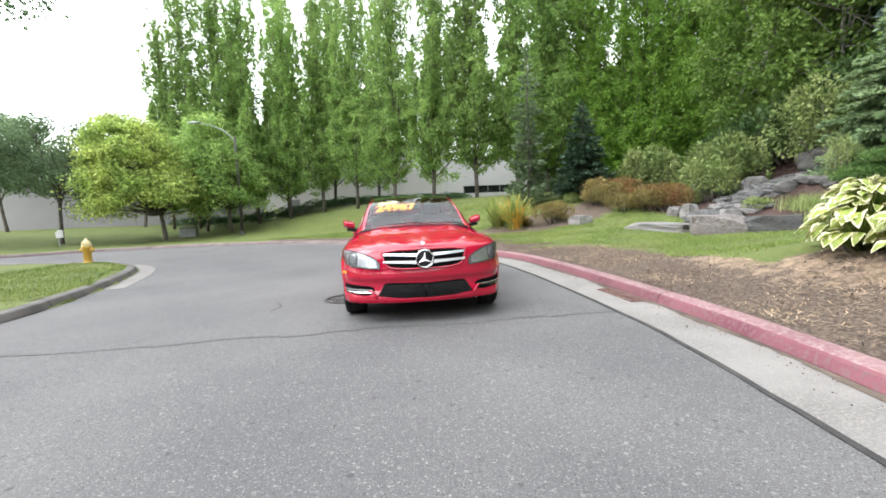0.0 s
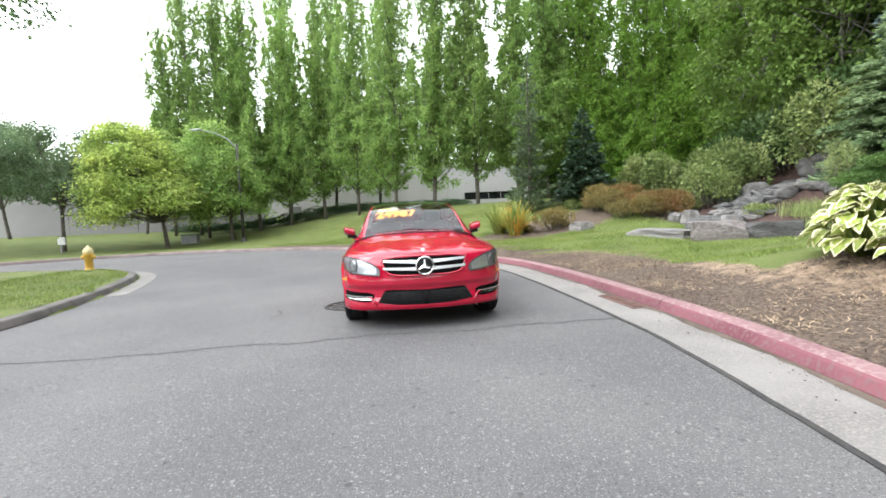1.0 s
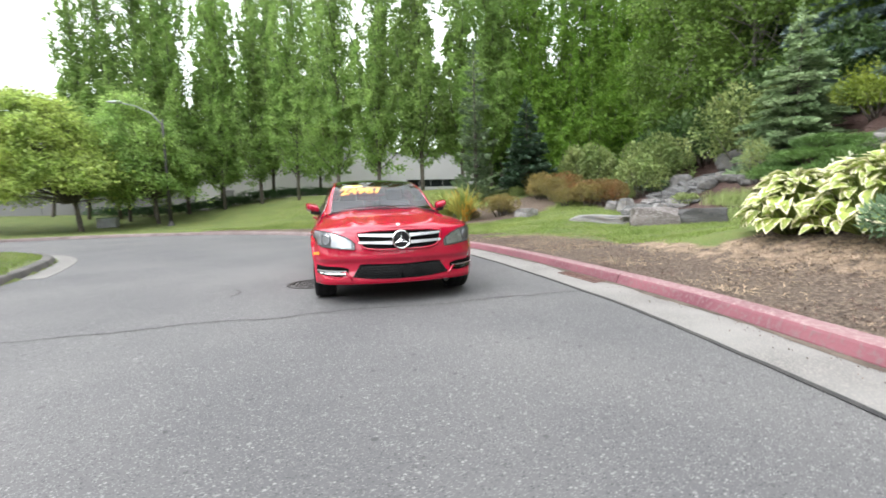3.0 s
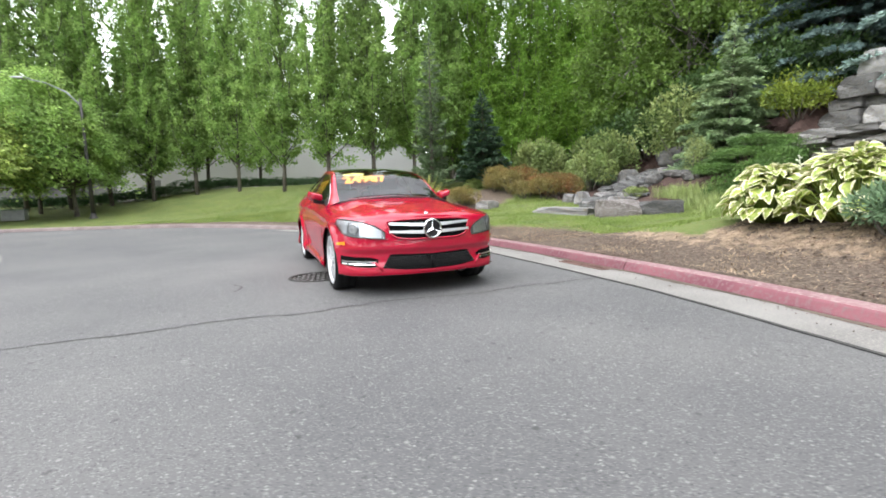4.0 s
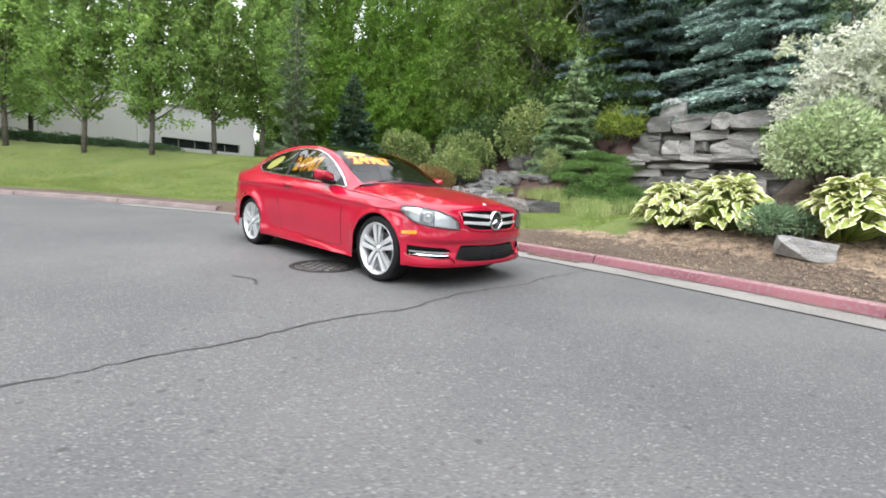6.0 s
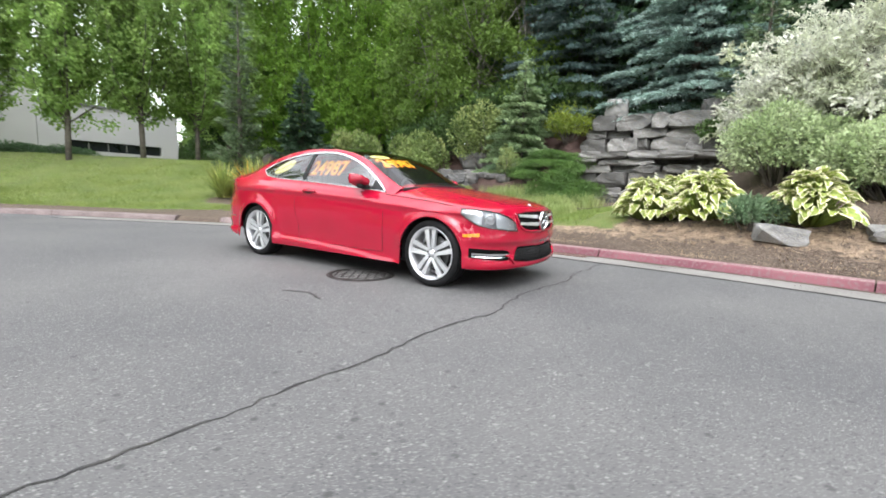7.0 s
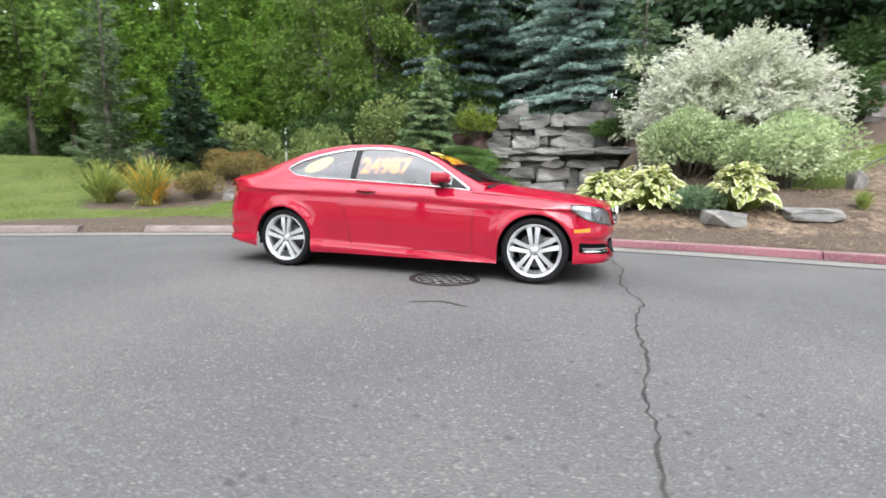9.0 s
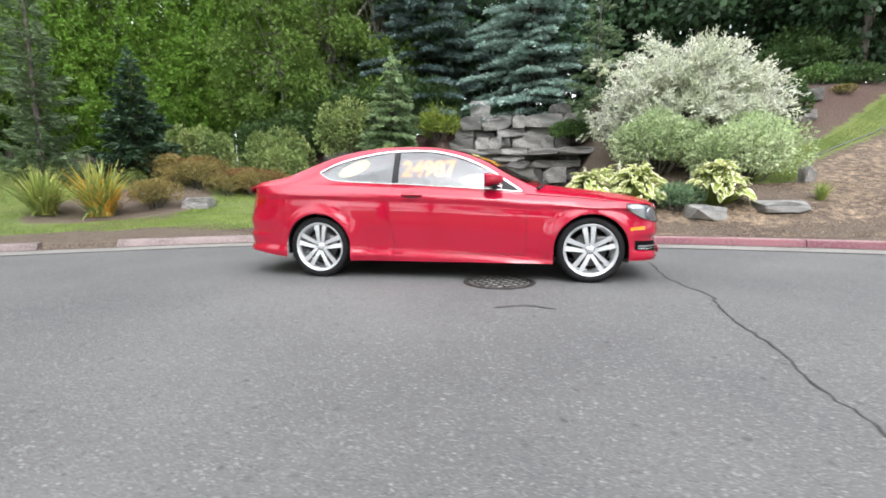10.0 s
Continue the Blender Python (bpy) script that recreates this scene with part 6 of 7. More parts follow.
CJ = shrub(112, 0.85, 1.0, 0.55, 6000, 0.1, 16, 0.28, 0.5)
for i, (x, y, z) in enumerate(((10.9, 2.2, 0.5), (11.5, 2.1, 0.85), (12.0, 2.0, 1.2), (12.5, 1.95, 1.55), (12.95, 2.0, 1.85), (12.1, 1.3, 0.8), (11.4, 1.4, 0.5), (12.0, 2.7, None), (12.6, 2.7, None), (12.3, 3.3, None), (12.9, 3.15, None), (11.5, 2.9, None))):
    plant("creeping_juniper", CJ, L_MOSS, x, y, "bright green creeping juniper spilling down the rocks", "shrub", "creeping junipers", z=z, turn=40.0 * i, size=0.92, tall=1.0 if i < 7 else 0.6)
plant("creeping_juniper", shrub(113, 1.0, 0.8, 0.6, 2200, 0.13, 8, 0.4), L_MOSS, 14.3, -3.0, "green creeping juniper on the rock wall", "shrub", z=3.0)
plant("juniper", shrub(114, 0.5, 0.45, 0.42, 2400, 0.09, 9, 0.25, 0.6), L_GREYG, 4.35, -3.95, "low grey-green juniper between the hostas", "shrub")
HEDGE = shrub(115, 1.9, 0.9, 1.0, 3600, 0.12, 12)
UNDER = shrub(117, 1.7, 1.7, 2.0, 3200, 0.2, 10)
for i, (x, y) in enumerate(((13.0, 27.5), (15.6, 26.2), (18.0, 24.8), (20.6, 22.5), (23.0, 19.5), (24.0, 15.5), (24.0, 11.5), (22.0, 6.0), (21.0, -5.0), (19.5, -9.5), (16.0, -12.5))):
    plant("understory_shrub", UNDER, L_DARK, x, y, "dark green undergrowth beneath the woodland trees", "shrub", "undergrowth", turn=61.0 * i)
for i in range(11):
    plant("hedge_shrub", HEDGE, L_HEDGE, -14.5 + 1.95 * i, 28.6 - 0.9 * ramp(4, 9, i) + 0.2 * math.sin(i), "clipped dark green hedge shrub by the warehouse", "shrub", "hedge", turn=4.0 * i, tall=0.6)
plant("shrub", shrub(118, 0.5, 0.5, 1.1, 1100, 0.08, 8, 0.4, 0.9), L_REED, 12.05, 4.15, "airy grey-green shrub above the stone edging", "shrub")

# flax clumps: sword leaves from one base


def blades(seed, count, length, width, lean, bend=0.5, foot=0.06):
    """Arching blades, three segments each."""
    rng = np.random.default_rng(seed)
    v = []
    for i in range(count):
        a = rng.uniform(0, 6.283)
        t = lean * rng.uniform(0.05, 1) ** 0.8
        o = np.array([math.cos(a), math.sin(a), 0])
        s = np.array([-math.sin(a), math.cos(a), 0]) * width * 0.5
        L = length * rng.uniform(0.6, 1.1)
        p = np.array([*(rng.normal(size=2) * length * foot), 0.0])
        pts = [p]
        for k in range(3):
            ang = t * (0.7 + bend * k)
            pts.append(pts[-1] + (o * math.sin(ang) + np.array([0, 0, 1]) * math.cos(ang)) * L / 3)
        ws = (0.8, 1.0, 0.75, 0.05)
        for k in range(3):
            v.append([pts[k] - s * ws[k], pts[k] + s * ws[k], pts[k + 1] + s * ws[k + 1], pts[k + 1] - s * ws[k + 1]])
    return quads(np.array(v))


for x, y, seed, mats, s in ((4.4, 9.55, 121, (L_PHORM, L_PHORMY), 0.93), (4.1, 10.85, 122, (L_PHORM, L_PHORM), 0.8)):
    ob = thing("flax_plant", "spiky flax clump with green and yellow-orange sword leaves" if seed == 121 else "spiky green flax clump at the lawn's edge", "plant", pose(x, y, ground_z(x, y)))
    part("leaf_fan", blades(seed, 190, 1.6 * s, 0.045, 0.95, 0.3), mats[0], ob)
    part("coloured_leaf_fan", blades(seed + 5, 140, 1.45 * s, 0.05, 1.15, 0.35), mats[1], ob)
    part("dry_leaf_fan", blades(seed + 9, 50, 0.8 * s, 0.05, 1.5, 0.5), L_PHORM, ob)
for x, y, s in ((10.2, 2.2, 1.0), (10.5, 3.1, 1.1), (9.9, 1.4, 1.0), (10.7, 3.9, 0.9), (9.3, 1.0, 0.9), (8.6, 0.7, 0.8), (9.2, 2.0, 0.8), (10.3, 0.4, 1.0), (7.8, 0.3, 0.65)):
    ob = thing("ornamental_grass", "fine green reed clump at the pond's edge", "plant", pose(x, y, ground_z(x, y) - 0.02), "reeds by the pond")
    part("blade_tuft", blades(int(x * 100), 380, 0.52 * s, 0.012, 0.6, 0.4, 0.5), L_REED, ob)
ob = thing("ornamental_grass", "small green and straw grass tuft on the mulch", "plant", pose(4.5, -6.6, ground_z(4.5, -6.6) - 0.02))
part("blade_tuft", blades(77, 150, 0.4, 0.016, 1.0, 0.5), L_PHORM, ob)

# hostas: each broad leaf a piece of its own
HOSTA_G = leaf("hosta_green_middle", (0.12, 0.2, 0.032), (0.24, 0.3, 0.05), 0.3, 0.5, 0.0, 3.0)
HOSTA_C = leaf("hosta_cream_margin", (0.41, 0.44, 0.18), (0.54, 0.55, 0.31), 0.25, 0.4, 0.0, 2.5)


def hosta_leaf(seed):
    """A heart-shaped arching leaf with a broad pale margin and sunk veins, on its stalk."""
    rng = np.random.default_rng(seed)
    v, f, mi = [], [], []
    N, M = 9, 8
    for i in range(N + 1):
        t = i / N
        w = 0.8 * (math.sin(math.pi * min(1, t * 0.9 + 0.1) ** 0.75)) ** 0.8 * (1 - 0.15 * t) if t < 1 else 0.0
        for j in range(M + 1):
            s = (j / M - 0.5) * 2
            x = s * w * 0.5
            z = 0.24 * t - 0.5 * t * t + 0.15 * abs(s) * w + 0.02 * math.cos(s * 14) * w + 0.02 * math.sin(9 * t + 3 * s + seed)
            v.append((x, t, z))
    for i in range(N):
        for j in range(M):
            a = i * (M + 1) + j
            f.append((a, a + 1, a + M + 2, a + M + 1))
            t = (i + 0.5) / N
            edge = abs((j + 0.5) / M - 0.5) * 2
            mi.append(1 if edge > 0.78 - 0.26 * rng.uniform() or t > 0.9 or (edge > 0.45 and rng.uniform() < 0.1) else 0)
    me = mesh_of(v, f, True)
    me.materials.append(HOSTA_G)
    me.materials.append(HOSTA_C)
    me.polygons.foreach_set("material_index", mi)
    return me


HLEAF = [hosta_leaf(i) for i in range(4)]
for hx, hy, rad, n, seed in ((5.0, -2.3, 0.68, 200, 1), (4.9, -3.25, 0.8, 225, 2), (4.45, -4.66, 0.7, 200, 3), (5.6, -2.75, 0.68, 130, 4)):
    rng = np.random.default_rng(seed)
    ob = thing("hosta", "large hosta with cream-edged yellow-green leaves in the mulch bed", "plant", pose(hx, hy, ground_z(hx, hy)), "hostas")
    stalks = []
    for i in range(n):
        f = (i + 0.5) / n
        a = i * 2.39996 + rng.normal() * 0.15
        r = rad * (0.08 + 0.66 * f)
        z = 0.57 * (1 - f ** 1.7) + 0.14 + rng.normal() * 0.045
        L = rng.uniform(0.14, 0.26) * (0.85 + 0.25 * f)
        tilt = 24 - 55 * f + rng.normal() * 14
        lf = part("leaf", HLEAF[i % 4], [HOSTA_G, HOSTA_C], ob)
        lf.matrix_local = pose(r * math.cos(a), r * math.sin(a), z, 0, 0, math.degrees(a) - 90) @ pose(0, 0, 0, tilt, rng.normal() * 22, rng.normal() * 14) @ Matrix.Diagonal((L * rng.uniform(0.8, 1.05), L, L, 1))
        stalks.append(tube([(0.25 * r * math.cos(a), 0.25 * r * math.sin(a), -0.05), (0.7 * r * math.cos(a), 0.7 * r * math.sin(a), 0.6 * z), (r * math.cos(a), r * math.sin(a), z)], [0.012, 0.01, 0.007], 5))
    tagged(part("stalk_mass", joined(stalks), HOSTA_G, ob), kind="stuff")
    if seed in (2, 4):
        for k in range(2):
            fl = []
            q = rng.normal(size=2) * 0.25
            fl.append(tube([(q[0], q[1], 0.4), (q[0] * 1.2, q[1] * 1.2, 0.85 + 0.1 * k)], [0.008, 0.006], 4))
            for b in range(7):
                z = 0.66 + 0.1 * k + 0.03 * b
                fl.append(tube([(q[0] * 1.2, q[1] * 1.2, z), (q[0] * 1.2 + 0.035 * math.cos(b * 2.2), q[1] * 1.2 + 0.035 * math.sin(b * 2.2), z + 0.015)], [0.007, 0.016], 5))
            part("flower_stem", joined(fl), L_WILLOW, ob, "pale hosta flower buds on a stem")

# lawn blades along the road's edge and tufts, uncountable
def grass_field(seed, n, region):
    rng = np.random.default_rng(seed)
    x0, x1, y0, y1 = region
    x, y = rng.uniform(x0, x1, n), rng.uniform(y0, y1, n)
    d, isle = off_road(x, y)
    return x, y, d, isle, rng


gq = []
for seed, n, region in ((1, 60000, (2.6, 9.2, -1.2, 9.5)), (2, 26000, (-9.5, -4.6, -0.9, 9.5)), (3, 110000, (-9, 6.5, 7, 17)), (5, 50000, (-6, 8, 15, 22)), (4, 70000, (5.6, 12.5, -13.5, -6.1))):
    x, y, d, isle, rng = grass_field(seed, n, region)
    z = rise(x, y, d, isle)
    patch = np.array([noise.noise((a * 1.1, b * 1.1, 9)) for a, b in zip(x, y)])
    bare = np.where(isle, 0.3, np.where(y < 6.5, 1.75 + 0.35 * np.sin(y * 0.9), 1.75)) + 0.35 * patch
    ok = (d > bare) & (rng.uniform(size=n) < np.where(isle | (region[0] > 0), 1.0, ramp(region[0], region[0] + 6, x))) & (((x - 5.8) / 3.0) ** 2 + ((y - 10.0) / 1.8) ** 2 > 0.9)
    side = ((x - 6.2) * 3.2 + (y + 7.4) * 2.3) / 3.94
    ok = ok & ((y > -2) | ((side > 0.4 + 0.45 * ramp(6.5, 8.0, x)) & (side < 1.5)))
    x, y, z = x[ok], y[ok], z[ok] - 0.02
    m = len(x)
    a = rng.uniform(0, 6.283, m)
    h = rng.uniform(0.035, 0.075, m)
    w = 0.008
    lean = rng.normal(size=(2, m)) * 0.025
    b0 = np.stack([x - w * np.cos(a), y - w * np.sin(a), z], -1)
    b1 = np.stack([x + w * np.cos(a), y + w * np.sin(a), z], -1)
    t0 = np.stack([x + lean[0], y + lean[1], z + h], -1)
    gq.append(np.stack([b0, b1, t0 + 0.002, t0], 1))
tagged(part("grass", quads(np.concatenate(gq)), L_GRASS), "short mown green grass blades", "grass", kind="stuff")

# ---- rocks ----
CHALK = surf("white_paint", (0.7, 0.7, 0.69), (0.8, 0.8, 0.79), 5, 0.5, 0.1, 60)


def rock_mesh(seed, sx, sy, sz, rough=0.12, cuts=3):
    """An angular stone: a cut block, chipped by planes and worn."""
    rng = np.random.default_rng(seed)
    bm = bmesh.new()
    bmesh.ops.create_cube(bm, size=1)
    for k in range(4):
        n = Vector(rng.normal(size=3)).normalized()
        g = bm.verts[:] + bm.edges[:] + bm.faces[:]
        res = bmesh.ops.bisect_plane(bm, geom=g, plane_co=n * (0.5 + 0.12 * rng.uniform()), plane_no=n, clear_outer=True)
        ed = [q for q in res["geom_cut"] if isinstance(q, bmesh.types.BMEdge)]
        if len(ed) > 2:
            bmesh.ops.edgenet_fill(bm, edges=ed)
    bmesh.ops.bevel(bm, geom=list(bm.edges), offset=0.03, segments=1, affect="EDGES")
    bmesh.ops.triangulate(bm, faces=bm.faces[:])
    bmesh.ops.subdivide_edges(bm, edges=bm.edges[:], cuts=cuts - 1, use_grid_fill=True)
    for v in bm.verts:
        q = v.co * 3.1 + Vector((seed * 3.7, 0, 0))
        v.co += v.co.normalized() * rough * noise.noise(q) + v.co.normalized() * rough * 0.4 * noise.noise(q * 3.3)
        v.co = Vector((v.co.x * sx, v.co.y * sy, v.co.z * sz))
    me = bpy.data.meshes.new("mesh")
    bm.to_mesh(me)
    bm.free()
    return me


STONE = [rock_mesh(200 + i, 1, 1, 1, 0.07, 3) for i in range(10)]


def stone(parent, i, x, y, z, sx, sy, sz, turn=0.0, tip=0.0, mat=None, name="stone"):
    ob = part(name, STONE[i % 10], mat or ROCK, parent)
    ob.matrix_local = pose(x, y, z, tip, tip * 0.6, turn) @ Matrix.Diagonal((sx, sy, sz, 1))
    return ob


def boulder(i, x, y, sx, sy, sz, label, turn=0.0, sink=0.3, mat=None, z=None, group="", tip=0.0, name="boulder"):
    zz = ground_z(x, y) if z is None else z
    ob = part(name, STONE[i % 10], mat or ROCK)
    ob.matrix_world = pose(x, y, zz + sz * (0.5 - sink), tip, tip * 0.5, turn) @ Matrix.Diagonal((sx, sy, sz, 1))
    return tagged(ob, label, "rock", group)


# dry-laid waterfall wall in two tiers
fall = thing("rock_wall", "stacked grey rock wall in two tiers, mossy between stones", "rock wall", pose(0, 0, 0))
rng = np.random.default_rng(5)
count = 0
for x0, z0, z1, ya, yb, depth in ((13.0, 0.3, 2.55, -5.3, 1.5, 1.1), (14.7, 2.3, 4.1, -4.3, 1.5, 1.2)):
    z = z0
    while z < z1 - 0.08:
        h = rng.uniform(0.2, 0.6)
        if z1 - z < 0.4:
            h = z1 - z
        y = ya + rng.uniform(0, 0.3)
        lip = z1 - z - h < 0.1
        while y < yb:
            w = rng.uniform(0.35, 1.35) * (1.3 if lip else 1.0)
            stone(fall, int(rng.integers(10)), x0 + depth / 2 + rng.normal() * 0.17 - (0.22 if lip else 0), y + w / 2, z + h / 2, depth * rng.uniform(0.85, 1.12), w * 1.03, h * 1.06, rng.normal() * 7, rng.normal() * 3, WALLROCK)
            count += 1
            y += w
        z += h
for x, y, w in ((13.7, 1.75, 1.0), (14.9, -3.9, 1.2)):
    stone(fall, int(w * 10), x, y, ground_z(x, y) + 0.05, 0.9, w * 0.8, 0.55, 20, 4, WALLROCK)
boulder(3, 14.95, 0.85, 0.6, 0.85, 0.8, "upright grey block on top of the rock wall", 8, 0.0, PALEROCK, z=4.0)
boulder(4, 15.0, -2.6, 0.7, 0.7, 0.6, "grey block on top of the rock wall", 30, 0.05, z=4.02)

# narrow dark scree that steps down the bank, worn boulders and stone edging over red mulch


def worn_mesh(seed, rough=0.2):
    """A weathered boulder: rounded block with broad facets and pitted faces."""
    bm = bmesh.new()
    bmesh.ops.create_icosphere(bm, subdivisions=4, radius=0.5)
    for v in bm.verts:
        n = v.co.normalized()
        k = (abs(n.x) ** 3.2 + abs(n.y) ** 3.2 + abs(n.z) ** 3.2) ** (-1 / 3.2)
        q = n * 1.3 + Vector((seed * 5.3, 0, 0))
        v.co = n * 0.5 * k * (1 + rough * noise.noise(q) + rough * 0.5 * noise.noise(q * 2.7) + rough * 0.3 * abs(noise.noise(q * 5.0)) + rough * 0.15 * noise.noise(q * 11.0))
    for f in bm.faces:
        f.smooth = True
    me = bpy.data.meshes.new("mesh")
    bm.to_mesh(me)
    bm.free()
    return me


WORN = [worn_mesh(i) for i in range(5)]


def worn(i, x, y, sx, sy, sz, label, turn=0.0, sink=0.3, mat=None, group=""):
    ob = part("boulder", WORN[i % 5], mat or BANKROCK)
    ob.matrix_world = pose(x, y, ground_z(x, y) + sz * (0.5 - sink), 0, 5, turn) @ Matrix.Diagonal((sx, sy, sz, 1))
    return tagged(ob, label, "rock", group)


scree = thing("rock_cascade", "tumbled dark slate stones stepping down the bank", "rocks", pose(0, 0, 0))
rng = np.random.default_rng(8)
for k in range(190):
    t = rng.uniform()
    x = 9.0 + 5.7 * t + rng.normal() * 0.15
    y = 5.6 + 2.3 * t + rng.normal() * 0.42 * (1.1 - 0.5 * t)
    s = rng.uniform(0.22, 0.6)
    stone(scree, k, x, y, ground_z(x, y) + 0.03, s * rng.uniform(0.8, 1.3), s * rng.uniform(0.9, 1.6), s * rng.uniform(0.22, 0.5), rng.uniform(0, 180), rng.normal() * 9, SLATE if k % 4 else ROCK)
for i, (x, y, sx, sy, h) in enumerate(((14.9, 7.25, 1.1, 1.5, 0.85), (13.7, 3.9, 0.9, 0.9, 0.8), (12.4, 7.4, 0.5, 0.8, 0.75), (11.9, 5.75, 0.5, 0.7, 0.45))):
    worn(i, x, y, sx, sy, h, "large weathered grey boulder on the bank", 37.0 * i, 0.35, BANKROCK, "bank boulders")
for i in range(6):
    x, y = 13.1 - 0.2 * i + 0.05 * math.sin(i * 2.1), 7.4 - 0.62 * i
    worn(i + 1, x, y, 0.42, 0.66, 0.26 + 0.12 * (i == 5), "low grey edging stone along the mulch terrace", 12.0 * i, 0.3, BANKROCK, "terrace edging stones")
for i, (x, y, s, h) in enumerate(((9.2, 6.4, 0.38, 0.5), (9.1, 7.0, 0.33, 0.35), (9.6, 5.2, 0.42, 0.35), (8.7, 5.4, 0.38, 0.25))):
    boulder(i + 2, x, y, s, s * 1.2, h, "upright grey stone at the foot of the scree", 25.0 * i, 0.15, group="scree foot stones")

# cut slabs at the lawn's edge and loose rocks in the beds
boulder(0, 7.15, 2.65, 0.6, 1.05, 0.52, "cut brown-grey stone block on the lawn", 55, 0.2, SLAB, name="stone_block")
boulder(5, 7.95, 2.1, 0.6, 1.05, 0.42, "cut layered dark grey stone block on the lawn", 55, 0.2, SLATE, name="stone_block")
boulder(2, 7.1, 4.55, 0.85, 2.3, 0.22, "flat grey stone slab lying in the grass", 4, 0.2, ROCK, name="stone_slab")
boulder(6, 6.45, 8.4, 0.55, 0.75, 0.36, "small grey boulder in the grass", 10, 0.25)
boulder(7, 3.97, -4.3, 0.42, 0.6, 0.27, "flat pale grey rock beside the hosta", 15, 0.25, PALEROCK, tip=8)
boulder(8, 4.15, -5.7, 0.5, 0.8, 0.22, "flat blue-grey rock in the mulch", 5, 0.35, PALEROCK)
boulder(1, 4.9, -4.1, 0.4, 0.5, 0.3, "small grey rock under the hostas", 40, 0.25)
boulder(3, 6.2, -7.3, 0.22, 0.28, 0.42, "small upright stone at the path's edge", 20, 0.1)
boulder(4, 10.9, -9.7, 0.5, 0.7, 0.4, "grey boulder beside the grass path", 20, 0.2)
boulder(9, 12.0, -10.6, 0.5, 0.6, 0.42, "grey boulder beside the grass path", 70, 0.25, BANKROCK)
boulder(5, 9.6, 12.4, 0.7, 1.0, 0.8, "dark grey boulder under the fir", 70, 0.25)
boulder(6, 8.2, 13.6, 0.7, 1.2, 0.7, "grey boulder under the pine", 20, 0.25, SLAB)

# thin edging between the grass strip and the mulch path, and a white marker post by the rhododendrons
edge = catmull([(6.6, -7.45), (7.2, -7.75), (7.87, -8.28), (8.8, -9.4), (9.6, -10.5), (10.35, -11.69), (11.6, -13.2)], 0.15)
tagged(part("path_edging", joined([tube([(p[0], p[1], ground_z(p[0], p[1]) + 0.02) for p in edge], 0.022, 6)]), SLATE), "thin dark edging strip along the mulch path", "edging", kind="structure")
post = thing("marker_post", "slim white marker post between the rhododendrons", "post", pose(14.5, 12.4, ground_z(14.5, 12.4) - 0.1))
part("post", box(0.055, 0.055, 2.4, 0.008, (0, 0, 1.2)), CHALK, post)
part("cap", box(0.09, 0.09, 0.04, 0.008, (0, 0, 2.4)), SLATE, post, "dark cap")

# ---- street furniture and road details ----
HYD = surf("faded_yellow_paint", (0.42, 0.24, 0.03), (0.55, 0.34, 0.06), 5, 0.6, 0.3, 60)
HYDTOP = surf("pale_yellow_paint", (0.5, 0.42, 0.2), (0.6, 0.52, 0.3), 5, 0.6, 0.2, 60)
POLE = surf("dark_bronze_pole", (0.03, 0.028, 0.026), (0.05, 0.047, 0.043), 5, 0.5, 0.1, 80, metal=0.3)
GREYP = surf("grey_painted_metal", (0.3, 0.31, 0.32), (0.38, 0.39, 0.4), 4, 0.5, 0.1, 80)
WHITEP = surf("white_paint", (0.65, 0.65, 0.63), (0.75, 0.75, 0.73), 4, 0.6, 0.1, 80)
GREENP = surf("green_utility_box", (0.14, 0.2, 0.16), (0.19, 0.25, 0.2), 4, 0.6, 0.1, 80)

hy = thing("fire_hydrant", "faded yellow fire hydrant on the grass island", "hydrant", pose(-8.95, 7.3, ground_z(-8.95, 7.3) - 0.02))
part("barrel", lathe([(0.15, 0), (0.15, 0.04), (0.105, 0.05), (0.1, 0.1), (0.1, 0.42), (0.125, 0.44), (0.125, 0.5), (0.1, 0.52)], 28), HYD, hy)
part("bonnet", lathe([(0.125, 0.51), (0.13, 0.54), (0.12, 0.6), (0.085, 0.66), (0.04, 0.69), (0.03, 0.7), (0.03, 0.74), (0.0005, 0.745)], 28), HYDTOP, hy, "pale yellow domed hydrant top")
for a in (0, 180, 90):
    nz = part("nozzle", lathe([(0.055 if a != 90 else 0.075, 0.09), (0.055 if a != 90 else 0.075, 0.16), (0.045, 0.175), (0.02, 0.18), (0.02, 0.2), (0.0005, 0.2)], 16, "x"), HYD, hy)
    nz.matrix_local = pose(0, 0, 0.4, 0, 0, a)

lx, ly = -8.75, 20.6
lamp = thing("street_lamp", "tall dark street lamp with curved arm and grey head", "street lamp", pose(lx, ly, ground_z(lx, ly) - 0.03))
part("base", lathe([(0.2, 0), (0.2, 0.08), (0.14, 0.12), (0.11, 0.3)], 20), POLE, lamp)
part("pole", joined([tube([(0, 0, 0), (0, 0, 2.6), (0, 0, 5.7)], [0.1, 0.08, 0.055], 12)]), POLE, lamp)
part("arm", joined([tube([(0, 0, 5.4), (-0.5, 0, 6.0), (-1.2, 0, 6.35), (-1.9, 0, 6.5)], [0.045, 0.04, 0.035, 0.03], 8)]), GREYP, lamp)
hd = part("lamp_head", lathe([(0.0005, -0.4), (0.06, -0.36), (0.13, -0.1), (0.15, 0.1), (0.1, 0.3), (0.0005, 0.36)], 20, "x"), GREYP, lamp, "pale grey lamp head")
hd.matrix_local = pose(-2.1, 0, 6.52, 0, 0, 0) @ Matrix.Diagonal((1, 1, 0.55, 1))

